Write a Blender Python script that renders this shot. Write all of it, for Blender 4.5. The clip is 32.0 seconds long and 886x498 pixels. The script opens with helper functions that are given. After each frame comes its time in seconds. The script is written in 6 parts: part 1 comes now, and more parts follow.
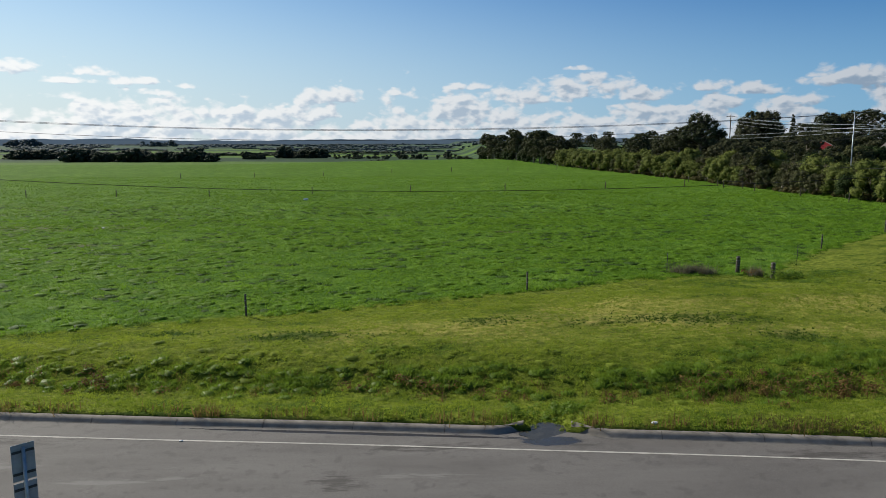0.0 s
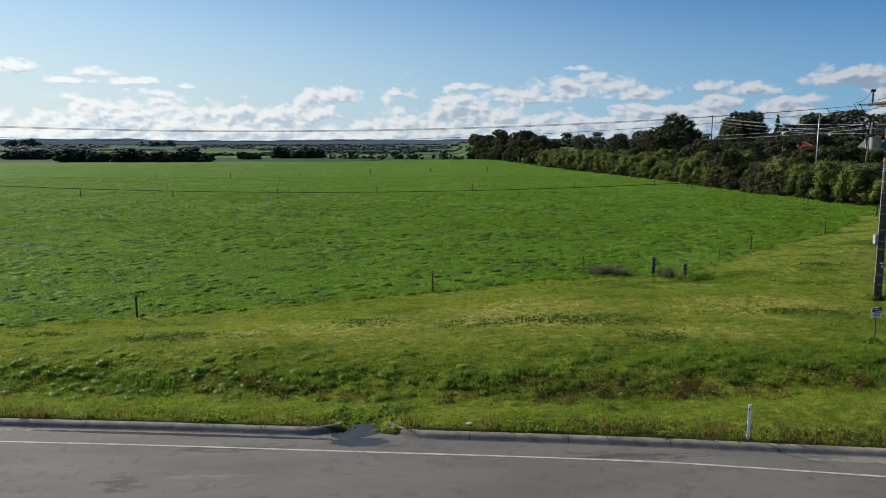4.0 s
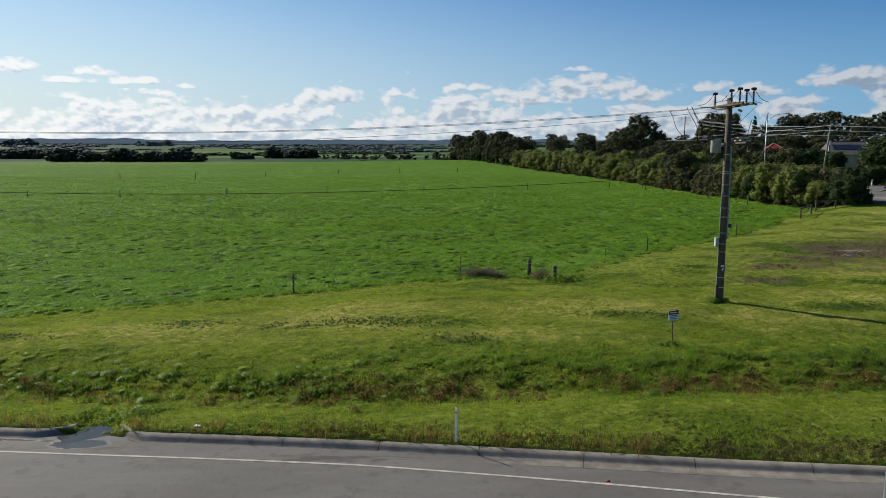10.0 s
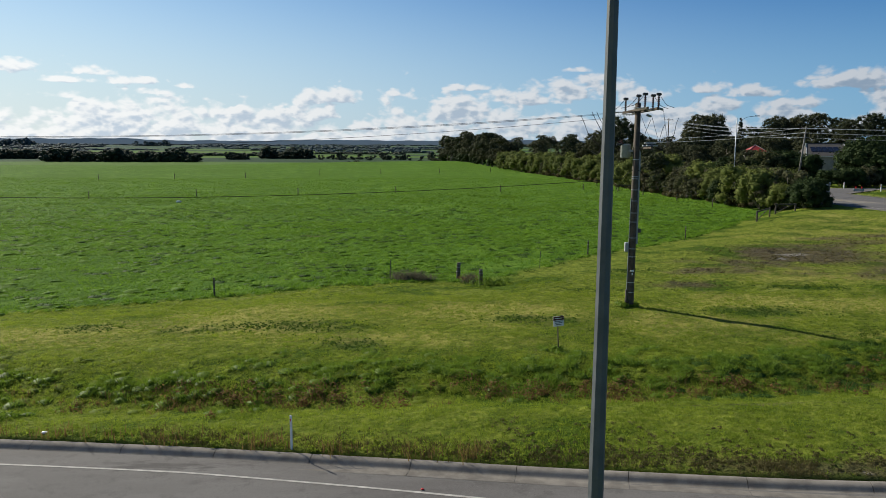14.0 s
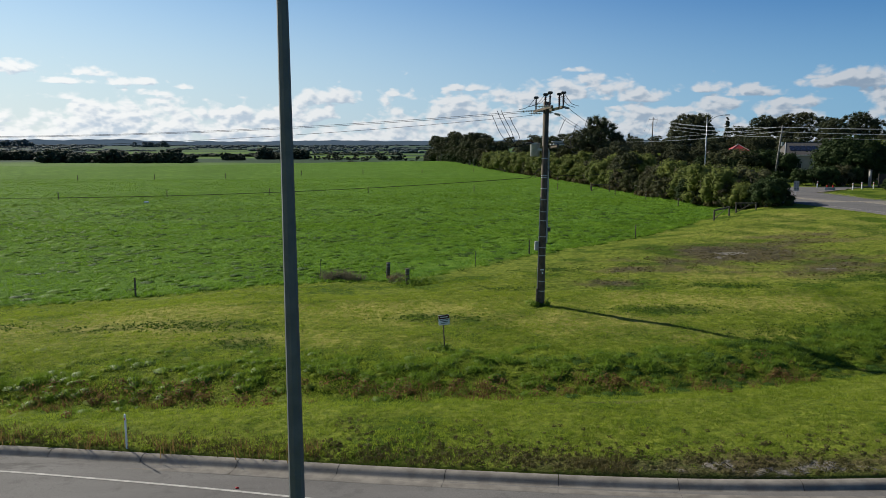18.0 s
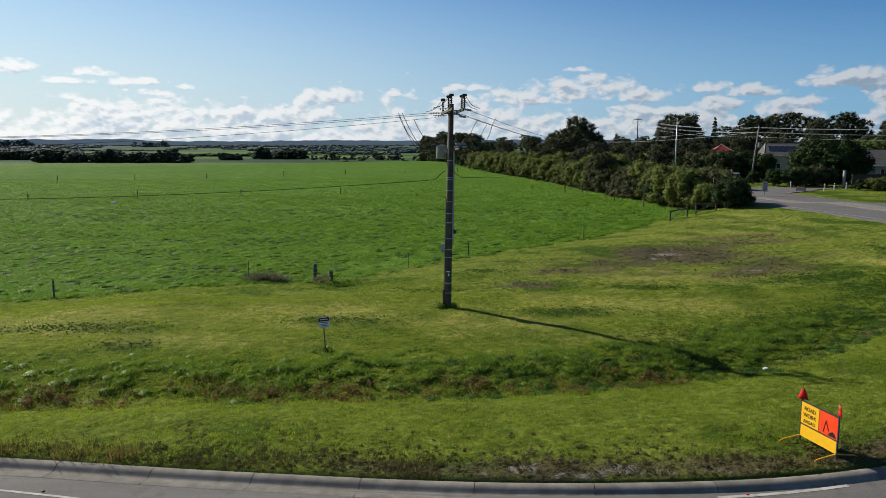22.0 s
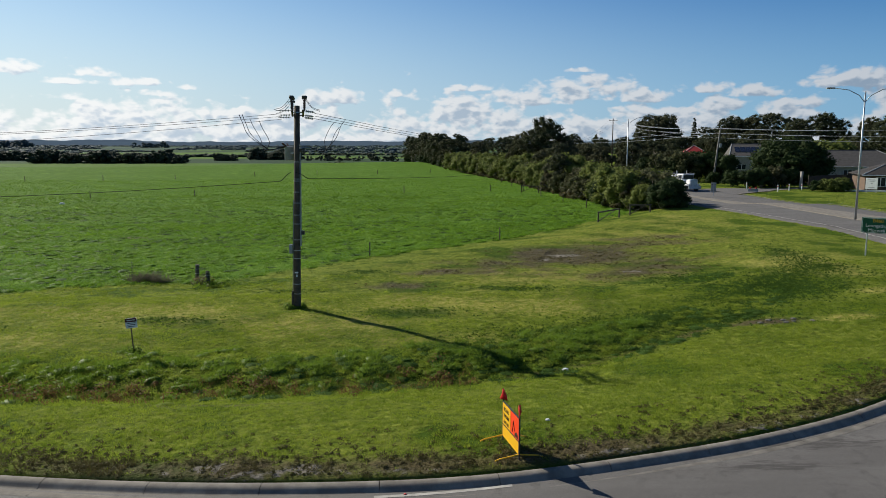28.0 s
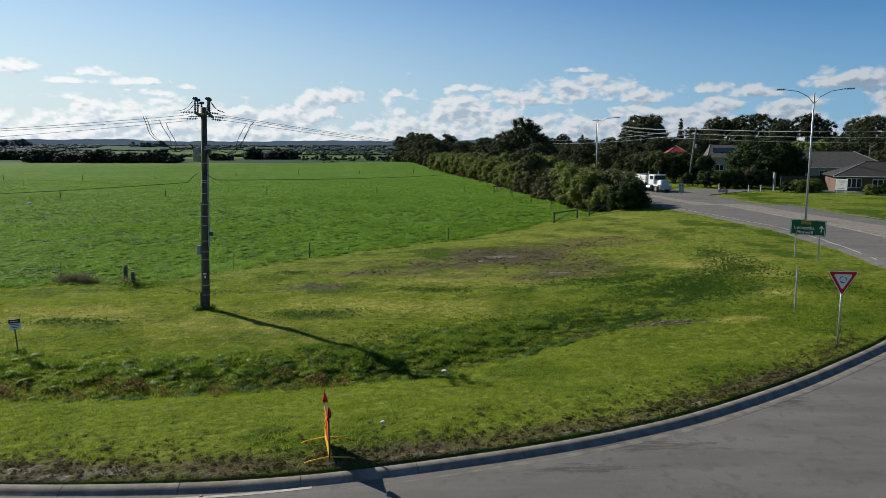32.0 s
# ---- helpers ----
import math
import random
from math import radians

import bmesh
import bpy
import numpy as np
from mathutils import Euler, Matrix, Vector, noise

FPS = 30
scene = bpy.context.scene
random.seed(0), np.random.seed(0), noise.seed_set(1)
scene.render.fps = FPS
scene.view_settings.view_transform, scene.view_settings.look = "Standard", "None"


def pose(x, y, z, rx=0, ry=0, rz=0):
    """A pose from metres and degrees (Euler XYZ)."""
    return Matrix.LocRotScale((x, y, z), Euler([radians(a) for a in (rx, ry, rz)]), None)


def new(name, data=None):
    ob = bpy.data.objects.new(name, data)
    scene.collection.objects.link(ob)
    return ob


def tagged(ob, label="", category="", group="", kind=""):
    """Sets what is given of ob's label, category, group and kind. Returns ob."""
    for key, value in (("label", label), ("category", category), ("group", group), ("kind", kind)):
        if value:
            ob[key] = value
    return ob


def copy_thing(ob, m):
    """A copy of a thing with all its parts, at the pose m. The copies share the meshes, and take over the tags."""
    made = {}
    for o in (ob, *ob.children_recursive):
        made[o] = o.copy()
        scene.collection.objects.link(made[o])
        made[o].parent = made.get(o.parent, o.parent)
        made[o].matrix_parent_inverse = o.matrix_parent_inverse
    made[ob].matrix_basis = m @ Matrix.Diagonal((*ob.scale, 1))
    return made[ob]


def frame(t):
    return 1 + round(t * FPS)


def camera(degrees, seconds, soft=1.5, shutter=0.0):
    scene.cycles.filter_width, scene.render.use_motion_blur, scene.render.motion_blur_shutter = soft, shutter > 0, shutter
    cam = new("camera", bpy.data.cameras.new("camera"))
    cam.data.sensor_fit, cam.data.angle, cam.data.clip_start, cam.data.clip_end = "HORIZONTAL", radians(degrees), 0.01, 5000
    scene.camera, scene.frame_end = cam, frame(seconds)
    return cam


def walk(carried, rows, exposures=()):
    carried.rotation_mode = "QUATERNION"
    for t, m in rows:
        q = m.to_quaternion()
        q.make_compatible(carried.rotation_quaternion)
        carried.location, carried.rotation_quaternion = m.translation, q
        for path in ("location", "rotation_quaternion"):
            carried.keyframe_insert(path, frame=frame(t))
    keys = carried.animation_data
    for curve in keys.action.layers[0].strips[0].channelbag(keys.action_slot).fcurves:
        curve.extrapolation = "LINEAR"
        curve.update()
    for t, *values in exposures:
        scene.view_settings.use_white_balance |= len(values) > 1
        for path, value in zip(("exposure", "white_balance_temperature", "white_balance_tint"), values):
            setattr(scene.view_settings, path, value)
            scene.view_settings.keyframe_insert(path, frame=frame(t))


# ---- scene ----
cam = camera(62.0, 32.0, soft=0.8)
PATH = [
    (0.0, -0.031, 0.000, 8.088, -8.412, 0.095, 0.038),
    (0.5, 0.625, -0.012, 8.087, -8.417, 0.086, 0.043),
    (1.0, 1.351, -0.020, 8.066, -8.418, 0.087, 0.042),
    (1.5, 2.011, -0.032, 8.087, -8.416, 0.086, 0.037),
    (2.0, 2.732, -0.040, 8.092, -8.414, 0.075, 0.038),
    (2.5, 3.381, -0.043, 8.100, -8.413, 0.075, 0.037),
    (3.0, 4.067, -0.051, 8.111, -8.414, 0.064, 0.041),
    (3.5, 4.722, -0.051, 8.135, -8.417, 0.063, 0.046),
    (5.5, 7.448, -0.079, 8.133, -8.362, 0.092, 0.053),
    (6.0, 8.165, -0.083, 8.105, -8.371, 0.061, 0.044),
    (6.5, 8.929, -0.091, 8.165, -8.369, 0.027, 0.038),
    (7.0, 9.583, -0.099, 8.165, -8.373, 0.025, 0.040),
    (7.5, 10.279, -0.103, 8.185, -8.377, 0.004, 0.037),
    (8.0, 10.949, -0.107, 8.169, -8.383, -0.007, 0.037),
    (8.5, 11.515, -0.115, 8.172, -8.383, -0.027, 0.038),
    (9.0, 12.147, -0.119, 8.192, -8.383, -0.048, 0.037),
    (9.5, 12.704, -0.119, 8.208, -8.383, -0.049, 0.035),
    (10.0, 13.301, -0.122, 8.229, -8.378, -0.061, 0.032),
    (10.5, 13.851, -0.122, 8.255, -8.386, -0.082, 0.027),
    (11.0, 14.443, -0.122, 8.266, -8.378, -0.093, 0.017),
    (11.5, 14.993, -0.126, 8.267, -8.369, -0.133, 0.018),
    (12.0, 15.581, -0.134, 8.274, -8.353, -0.154, 0.000),
    (12.5, 16.145, -0.134, 8.286, -8.341, -0.175, -0.013),
    (13.0, 16.759, -0.138, 8.315, -8.319, -0.146, -0.030),
    (13.5, 17.199, -0.134, 8.411, -8.337, -0.145, -0.046),
    (14.0, 17.757, -0.122, 8.437, -8.338, -0.183, -0.052),
    (14.5, 18.294, -0.115, 8.427, -8.356, -0.191, -0.060),
    (16.5, 20.479, -0.146, 8.383, -8.295, -0.081, -0.078),
    (17.0, 21.109, -0.138, 8.370, -8.317, -0.059, -0.082),
    (17.5, 21.634, -0.138, 8.404, -8.324, -0.065, -0.080),
    (18.0, 22.278, -0.130, 8.394, -8.323, -0.021, -0.078),
    (18.5, 22.836, -0.122, 8.423, -8.325, -0.016, -0.077),
    (19.0, 23.459, -0.122, 8.404, -8.367, -0.022, -0.078),
    (19.5, 24.021, -0.130, 8.428, -8.349, 0.012, -0.065),
    (20.0, 24.632, -0.130, 8.433, -8.359, -0.004, -0.057),
    (20.5, 25.215, -0.134, 8.441, -8.366, -0.001, -0.047),
    (21.0, 25.857, -0.142, 8.460, -8.356, -0.019, -0.032),
    (21.5, 26.423, -0.154, 8.486, -8.345, -0.018, -0.014),
    (22.0, 27.044, -0.170, 8.509, -8.337, -0.027, 0.003),
    (22.5, 27.684, -0.186, 8.499, -8.331, -0.027, 0.013),
    (23.0, 28.379, -0.209, 8.496, -8.320, -0.028, 0.030),
    (23.5, 29.033, -0.237, 8.485, -8.328, -0.031, 0.039),
    (24.0, 29.721, -0.233, 8.495, -8.325, -0.033, 0.052),
    (24.5, 30.336, -0.233, 8.493, -8.324, -0.036, 0.063),
    (25.0, 31.009, -0.237, 8.512, -8.325, -0.059, 0.079),
    (25.5, 31.640, -0.249, 8.491, -8.321, -0.064, 0.093),
    (27.5, 34.134, -0.300, 8.518, -8.284, -0.018, 0.116),
    (28.0, 34.788, -0.308, 8.560, -8.289, -0.028, 0.123),
    (28.5, 35.388, -0.308, 8.557, -8.295, -0.039, 0.134),
    (29.0, 36.032, -0.312, 8.583, -8.295, -0.060, 0.141),
    (29.5, 36.609, -0.308, 8.588, -8.293, -0.051, 0.140),
    (30.0, 37.181, -0.308, 8.613, -8.290, -0.081, 0.137),
    (30.5, 37.723, -0.316, 8.616, -8.291, -0.092, 0.130),
    (31.0, 38.308, -0.332, 8.622, -8.289, -0.091, 0.118),
    (31.5, 38.845, -0.348, 8.622, -8.295, -0.102, 0.107),
    (32.0, 39.430, -0.371, 8.658, -8.301, -0.112, 0.103),
]
walk(cam, [(t, pose(x, y, z, 90 + pitch, roll, yaw)) for t, x, y, z, pitch, roll, yaw in PATH], exposures=[(0.0, 0.62), (32.0, 0.62)])
# ---- light ----
SUN_AZ, SUN_EL = 137.0, 29.8          # degrees: azimuth from +x towards +y, elevation
sun_way = Vector((math.cos(radians(SUN_AZ)) * math.cos(radians(SUN_EL)), math.sin(radians(SUN_AZ)) * math.cos(radians(SUN_EL)), math.sin(radians(SUN_EL))))
sun = new("sun", bpy.data.lights.new("sun", "SUN"))
sun.data.energy, sun.data.angle, sun.data.color = 4.9, radians(0.6), (0.985, 0.935, 0.815)
sun.matrix_world = Matrix.Translation((0, 0, 60)) @ sun_way.to_track_quat("Z", "Y").to_matrix().to_4x4()


class Graph:
    """A short way to write node trees."""
    def __init__(self, tree):
        self.tree = tree
        tree.nodes.clear()

    def node(self, kind, values=None, **settings):
        n = self.tree.nodes.new(kind)
        for key, value in settings.items():
            setattr(n, key, value)
        for key, value in (values or {}).items():
            if isinstance(value, bpy.types.NodeSocket):
                self.tree.links.new(value, n.inputs[key])
            else:
                n.inputs[key].default_value = value
        return n

    def math(self, op, a, b=0.0, c=0.0, clamp=False):
        return self.node("ShaderNodeMath", {0: a, 1: b, 2: c}, operation=op, use_clamp=clamp).outputs[0]

    def noise(self, vector, scale, detail=4.0, rough=0.55):
        return self.node("ShaderNodeTexNoise", {"Vector": vector, "Scale": scale, "Detail": detail, "Roughness": rough}).outputs[0]

    def span(self, value, lo, hi, to_lo=0.0, to_hi=1.0):
        return self.node("ShaderNodeMapRange", {0: value, 1: lo, 2: hi, 3: to_lo, 4: to_hi}, interpolation_type="SMOOTHSTEP").outputs[0]

    def mix(self, fac, a, b):
        n = self.node("ShaderNodeMix", data_type="RGBA")
        for socket, value in ((n.inputs[0], fac), (n.inputs[6], a), (n.inputs[7], b)):
            if isinstance(value, bpy.types.NodeSocket):
                self.tree.links.new(value, socket)
            elif isinstance(value, tuple):
                socket.default_value = (*value, 1.0)
            else:
                socket.default_value = value
        return n.outputs[2]

    def blob(self, u, v, cu, cv, ru, rv):
        du = self.math("DIVIDE", self.math("SUBTRACT", u, cu), ru)
        dv = self.math("DIVIDE", self.math("SUBTRACT", v, cv), rv)
        r = self.math("ADD", self.math("MULTIPLY", du, du), self.math("MULTIPLY", dv, dv))
        return self.math("POWER", 2.718, self.math("MULTIPLY", r, -1.0))


# sky with a low bank of fair-weather cumulus
world = bpy.data.worlds.new("sky")
scene.world = world
world.use_nodes = True
w = Graph(world.node_tree)
sky = w.node("ShaderNodeTexSky", sky_type="NISHITA", sun_disc=False, sun_elevation=radians(SUN_EL), sun_rotation=radians(SUN_AZ - 90.0) * -1.0,
             altitude=50.0, air_density=1.0, dust_density=0.15, ozone_density=1.4)
way = w.node("ShaderNodeSeparateXYZ", {0: w.node("ShaderNodeTexCoord").outputs["Generated"]})
flat = w.math("SQRT", w.math("ADD", w.math("MULTIPLY", way.outputs[0], way.outputs[0]), w.math("MULTIPLY", way.outputs[1], way.outputs[1])))
az = w.math("ARCTAN2", way.outputs[0], way.outputs[1])
el = w.math("DIVIDE", way.outputs[2], flat)
def cloud_cover(az, el):
    """How thick the cumulus is in a direction: a low bank, single clouds above it, torn by turbulence."""
    p = w.node("ShaderNodeCombineXYZ", {0: az, 1: w.math("MULTIPLY", el, 1.7), 2: 0.37}).outputs[0]
    bend = w.node("ShaderNodeVectorMath", {0: w.node("ShaderNodeTexNoise", {"Vector": p, "Scale": 40.0, "Detail": 2.0}).outputs[1], 1: (0.014, 0.014, 0.0), 2: p}, operation="MULTIPLY_ADD").outputs[0]
    wide = w.noise(w.node("ShaderNodeVectorMath", {0: bend, 1: (1.0, 1.0, 1.0)}, operation="MULTIPLY").outputs[0], 13.0, 3.0, 0.5)
    lumps_ = [w.node("ShaderNodeTexVoronoi", {"Vector": bend, "Scale": k, "Smoothness": 0.6}, feature="SMOOTH_F1").outputs["Distance"] for k in (26.0, 58.0, 130.0)]
    puffy = w.math("ADD", w.math("ADD", w.math("MULTIPLY", lumps_[0], -0.52), w.math("MULTIPLY", lumps_[1], -0.34)), w.math("MULTIPLY", lumps_[2], -0.20))
    billow = w.math("ADD", w.math("ADD", puffy, 0.68), w.math("MULTIPLY", w.noise(bend, 90.0, 4.0, 0.55), 0.42))
    high = w.span(el, 0.085, 0.125, 0.0, -0.45)
    put = 0.0
    for cu, cv, ru, rv, k in CLOUDS:
        low_side = w.span(w.math("SUBTRACT", el, cv), -0.9 * rv, -0.3 * rv)
        put = w.math("MAXIMUM", w.math("MULTIPLY", w.math("MULTIPLY", w.blob(az, el, cu, cv, 1.12 * ru, 1.12 * rv), k + 0.14), w.math("ADD", w.math("MULTIPLY", low_side, 0.75), 0.25)), put)
    bank = w.span(w.math("ADD", el, w.math("MULTIPLY", w.math("SUBTRACT", wide, 0.5), -0.10)), 0.030, 0.066, 0.60, 0.0)
    torn = w.math("ADD", w.math("MULTIPLY", w.math("SUBTRACT", wide, 0.5), 0.7), w.math("MULTIPLY", w.math("SUBTRACT", billow, 0.5), 1.05))
    return w.math("ADD", w.math("ADD", torn, high), w.math("MAXIMUM", put, bank))


CLOUDS = ((-0.53, 0.084, 0.060, 0.013, 0.55), (-0.44, 0.082, 0.045, 0.009, 0.50), (-0.47, 0.071, 0.035, 0.006, 0.42), (-0.385, 0.073, 0.034, 0.009, 0.50), (-0.466, 0.053, 0.022, 0.007, 0.50),
          (-0.33, 0.067, 0.014, 0.005, 0.46), (-0.36, 0.059, 0.025, 0.006, 0.40), (-0.146, 0.056, 0.035, 0.012, 0.50), (0.026, 0.052, 0.045, 0.012, 0.50), (0.03, 0.069, 0.035, 0.006, 0.36),
          (0.19, 0.064, 0.090, 0.019, 0.66), (0.25, 0.058, 0.060, 0.014, 0.55), (0.115, 0.055, 0.060, 0.014, 0.55), (0.176, 0.092, 0.022, 0.005, 0.46), (0.325, 0.065, 0.050, 0.008, 0.48), (0.395, 0.060, 0.050, 0.010, 0.50),
          (0.50, 0.071, 0.070, 0.014, 0.58), (0.44, 0.047, 0.045, 0.008, 0.45), (0.62, 0.066, 0.080, 0.016, 0.50), (-0.68, 0.070, 0.080, 0.014, 0.50))
here = cloud_cover(az, el)
lit = cloud_cover(w.math("SUBTRACT", az, 0.005), w.math("ADD", el, 0.0055))
cover = w.span(here, 0.16, 0.48)
shade = w.span(w.math("SUBTRACT", w.math("SUBTRACT", here, lit), w.math("MULTIPLY", w.math("SUBTRACT", here, 0.45), 0.55)), -0.22, 0.12)
# brighter on the side where the sun stands
sunward = w.span(az, -0.75, 0.75, 1.0, 0.0)
cloud = w.mix(shade, w.mix(sunward, (3.0, 3.9, 5.1), (7.0, 8.2, 9.6)), w.mix(sunward, (6.6, 7.0, 7.6), (12.4, 12.5, 12.4)))
clear = w.node("ShaderNodeMix", {0: 1.0}, data_type="RGBA", blend_type="MULTIPLY")
world.node_tree.links.new(sky.outputs[0], clear.inputs[6])
world.node_tree.links.new(w.mix(sunward, (0.17, 0.55, 1.02), (0.93, 1.07, 1.16)), clear.inputs[7])
haze = w.math("MULTIPLY", w.span(el, 0.0, 0.24, 0.8, 0.0), w.span(sunward, 0.0, 1.0, 0.88, 1.0))
hazy = w.mix(haze, clear.outputs[2], w.mix(sunward, (3.1, 5.7, 8.6), (8.1, 9.3, 10.2)))
mixed = w.mix(w.math("MULTIPLY", cover, 0.9), hazy, cloud)
w.node("ShaderNodeOutputWorld", {0: w.node("ShaderNodeBackground", {0: mixed, 1: 0.052}).outputs[0]})


# ---- materials ----
def material(name):
    m = bpy.data.materials.new(name)
    m.use_nodes = True
    return m, Graph(m.node_tree)


def finish(g, colour, rough=0.8, bump=None, strength=0.3, distance=0.02, metal=0.0, translucent=0.0, spec=0.5):
    values = {"Base Color": colour if isinstance(colour, bpy.types.NodeSocket) else (*colour, 1.0), "Roughness": rough, "Metallic": metal, "Specular IOR Level": spec}
    if bump is not None:
        values["Normal"] = g.node("ShaderNodeBump", {"Height": bump, "Strength": strength, "Distance": distance}).outputs[0]
    shader = g.node("ShaderNodeBsdfPrincipled", values).outputs[0]
    if translucent:
        thin = g.node("ShaderNodeBsdfTranslucent", {0: values["Base Color"]}).outputs[0]
        shader = g.node("ShaderNodeMixShader", {0: translucent, 1: shader, 2: thin}).outputs[0]
    g.node("ShaderNodeOutputMaterial", {0: shader})


def plain(name, a, b, scale=3.0, rough=0.7, metal=0.0, bump=0.2, fine=40.0, spec=0.25):
    """Two tones in blotches and grain, with fine relief."""
    m, g = material(name)
    p = g.node("ShaderNodeTexCoord").outputs["Object"]
    big, small = g.noise(p, scale, 4.0), g.noise(p, fine, 3.0)
    f = g.math("ADD", g.math("MULTIPLY", g.span(big, 0.3, 0.7), 0.65), g.math("MULTIPLY", small, 0.35))
    finish(g, g.mix(f, a, b), g.span(big, 0.3, 0.7, rough - 0.08, min(1.0, rough + 0.08)), small, bump, 0.01, metal, spec=spec)
    return m


def leafy(name, a, b, c, translucent=0.35, rough=0.7, spec=0.06, patch=0.9):
    """Leaves and blades: colour by leaf, by clump and by plant."""
    m, g = material(name)
    island = g.node("ShaderNodeNewGeometry").outputs["Random Per Island"]
    per = g.node("ShaderNodeObjectInfo").outputs["Random"]
    clump = g.span(g.noise(g.node("ShaderNodeTexCoord").outputs["Object"], patch, 3.0, 0.6), 0.34, 0.66)
    fine = g.span(g.noise(g.node("ShaderNodeTexCoord").outputs["Object"], 7.0 * patch + 2.0, 2.0, 0.6), 0.38, 0.62)
    f = g.math("ADD", g.math("MULTIPLY", island, 0.28), g.math("ADD", g.math("MULTIPLY", clump, 0.40), g.math("MULTIPLY", fine, 0.32)))
    finish(g, g.mix(g.math("MULTIPLY", per, 0.6), g.mix(f, a, b), c), rough, translucent=translucent, spec=spec)
    return m


def ground_material():
    m, g = material("pasture_ground")
    p = g.node("ShaderNodeTexCoord").outputs["Object"]
    def att(n):
        return g.node("ShaderNodeAttribute", attribute_name=n).outputs["Fac"]
    n1, n2, n3, n4 = g.noise(p, 0.06, 4.0), g.noise(p, 0.45, 5.0), g.noise(p, 3.0, 5.0, 0.65), g.noise(p, 14.0, 4.0, 0.7)
    field = g.mix(g.span(n3, 0.3, 0.7), (0.043, 0.098, 0.009), (0.098, 0.182, 0.017))
    field = g.mix(g.span(n1, 0.35, 0.65), field, g.mix(g.span(n2, 0.4, 0.65), (0.060, 0.128, 0.014), (0.114, 0.200, 0.024)))
    verge = g.mix(g.span(n3, 0.3, 0.7), (0.078, 0.110, 0.015), (0.190, 0.222, 0.032))
    verge = g.mix(g.math("MULTIPLY", g.span(g.noise(p, 0.17, 3.0, 0.6), 0.50, 0.60), 0.75), verge, (0.034, 0.074, 0.006))
    verge = g.mix(g.math("MULTIPLY", g.span(g.noise(p, 0.55, 4.0, 0.65), 0.54, 0.62), 0.4), verge, (0.034, 0.072, 0.006))
    # lush: dark clover, and slope shade put into the ground colour
    verge = g.mix(g.span(g.math("ADD", att("lush"), g.math("MULTIPLY", g.math("SUBTRACT", n2, 0.5), 1.4)), 0.22, 0.60), verge, g.mix(n3, (0.022, 0.046, 0.006), (0.05, 0.095, 0.012)))
    dry = g.mix(g.span(n3, 0.36, 0.64), (0.19, 0.215, 0.034), (0.34, 0.295, 0.09))
    mud = g.mix(g.span(n4, 0.3, 0.7), (0.040, 0.030, 0.016), (0.120, 0.092, 0.052))
    col = g.mix(att("field"), verge, field)
    ragged = g.math("ADD", g.math("MULTIPLY", g.math("SUBTRACT", n2, 0.5), 1.5), g.math("MULTIPLY", g.math("SUBTRACT", n3, 0.5), 1.3))
    soft = g.math("MULTIPLY", g.math("SUBTRACT", g.noise(p, 0.35, 5.0, 0.62), 0.5), 1.7)
    col = g.mix(g.math("MULTIPLY", g.span(g.math("ADD", att("dry"), soft), 0.15, 0.95), 0.85), col, dry)
    wet = g.math("MULTIPLY", g.span(g.math("ADD", att("mud"), g.math("ADD", soft, g.math("MULTIPLY", ragged, 0.5))), 0.18, 1.0), 0.92)
    col = g.mix(wet, col, mud)
    silt = g.mix(n4, (0.12, 0.105, 0.085), (0.25, 0.228, 0.20))
    col = g.mix(g.span(g.math("ADD", att("silt"), ragged), 0.55, 0.75), col, silt)
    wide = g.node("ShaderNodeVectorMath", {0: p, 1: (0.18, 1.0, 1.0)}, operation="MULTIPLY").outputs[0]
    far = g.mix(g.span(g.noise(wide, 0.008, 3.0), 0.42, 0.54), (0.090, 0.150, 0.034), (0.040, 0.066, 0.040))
    # bluer with distance: haze over the far plain is put into the colour
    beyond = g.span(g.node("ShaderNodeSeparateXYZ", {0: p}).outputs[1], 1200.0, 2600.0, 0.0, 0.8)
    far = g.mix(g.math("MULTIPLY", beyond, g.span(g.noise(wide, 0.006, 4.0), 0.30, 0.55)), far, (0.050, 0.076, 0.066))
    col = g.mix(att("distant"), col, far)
    h = g.math("ADD", g.math("ADD", n3, g.math("MULTIPLY", n4, 0.5)), g.math("MULTIPLY", g.noise(p, 1.1, 3.0), 1.8))
    finish(g, col, g.span(wet, 0.0, 1.0, 0.9, 0.55), h, 1.0, 0.22, spec=0.02)
    return m


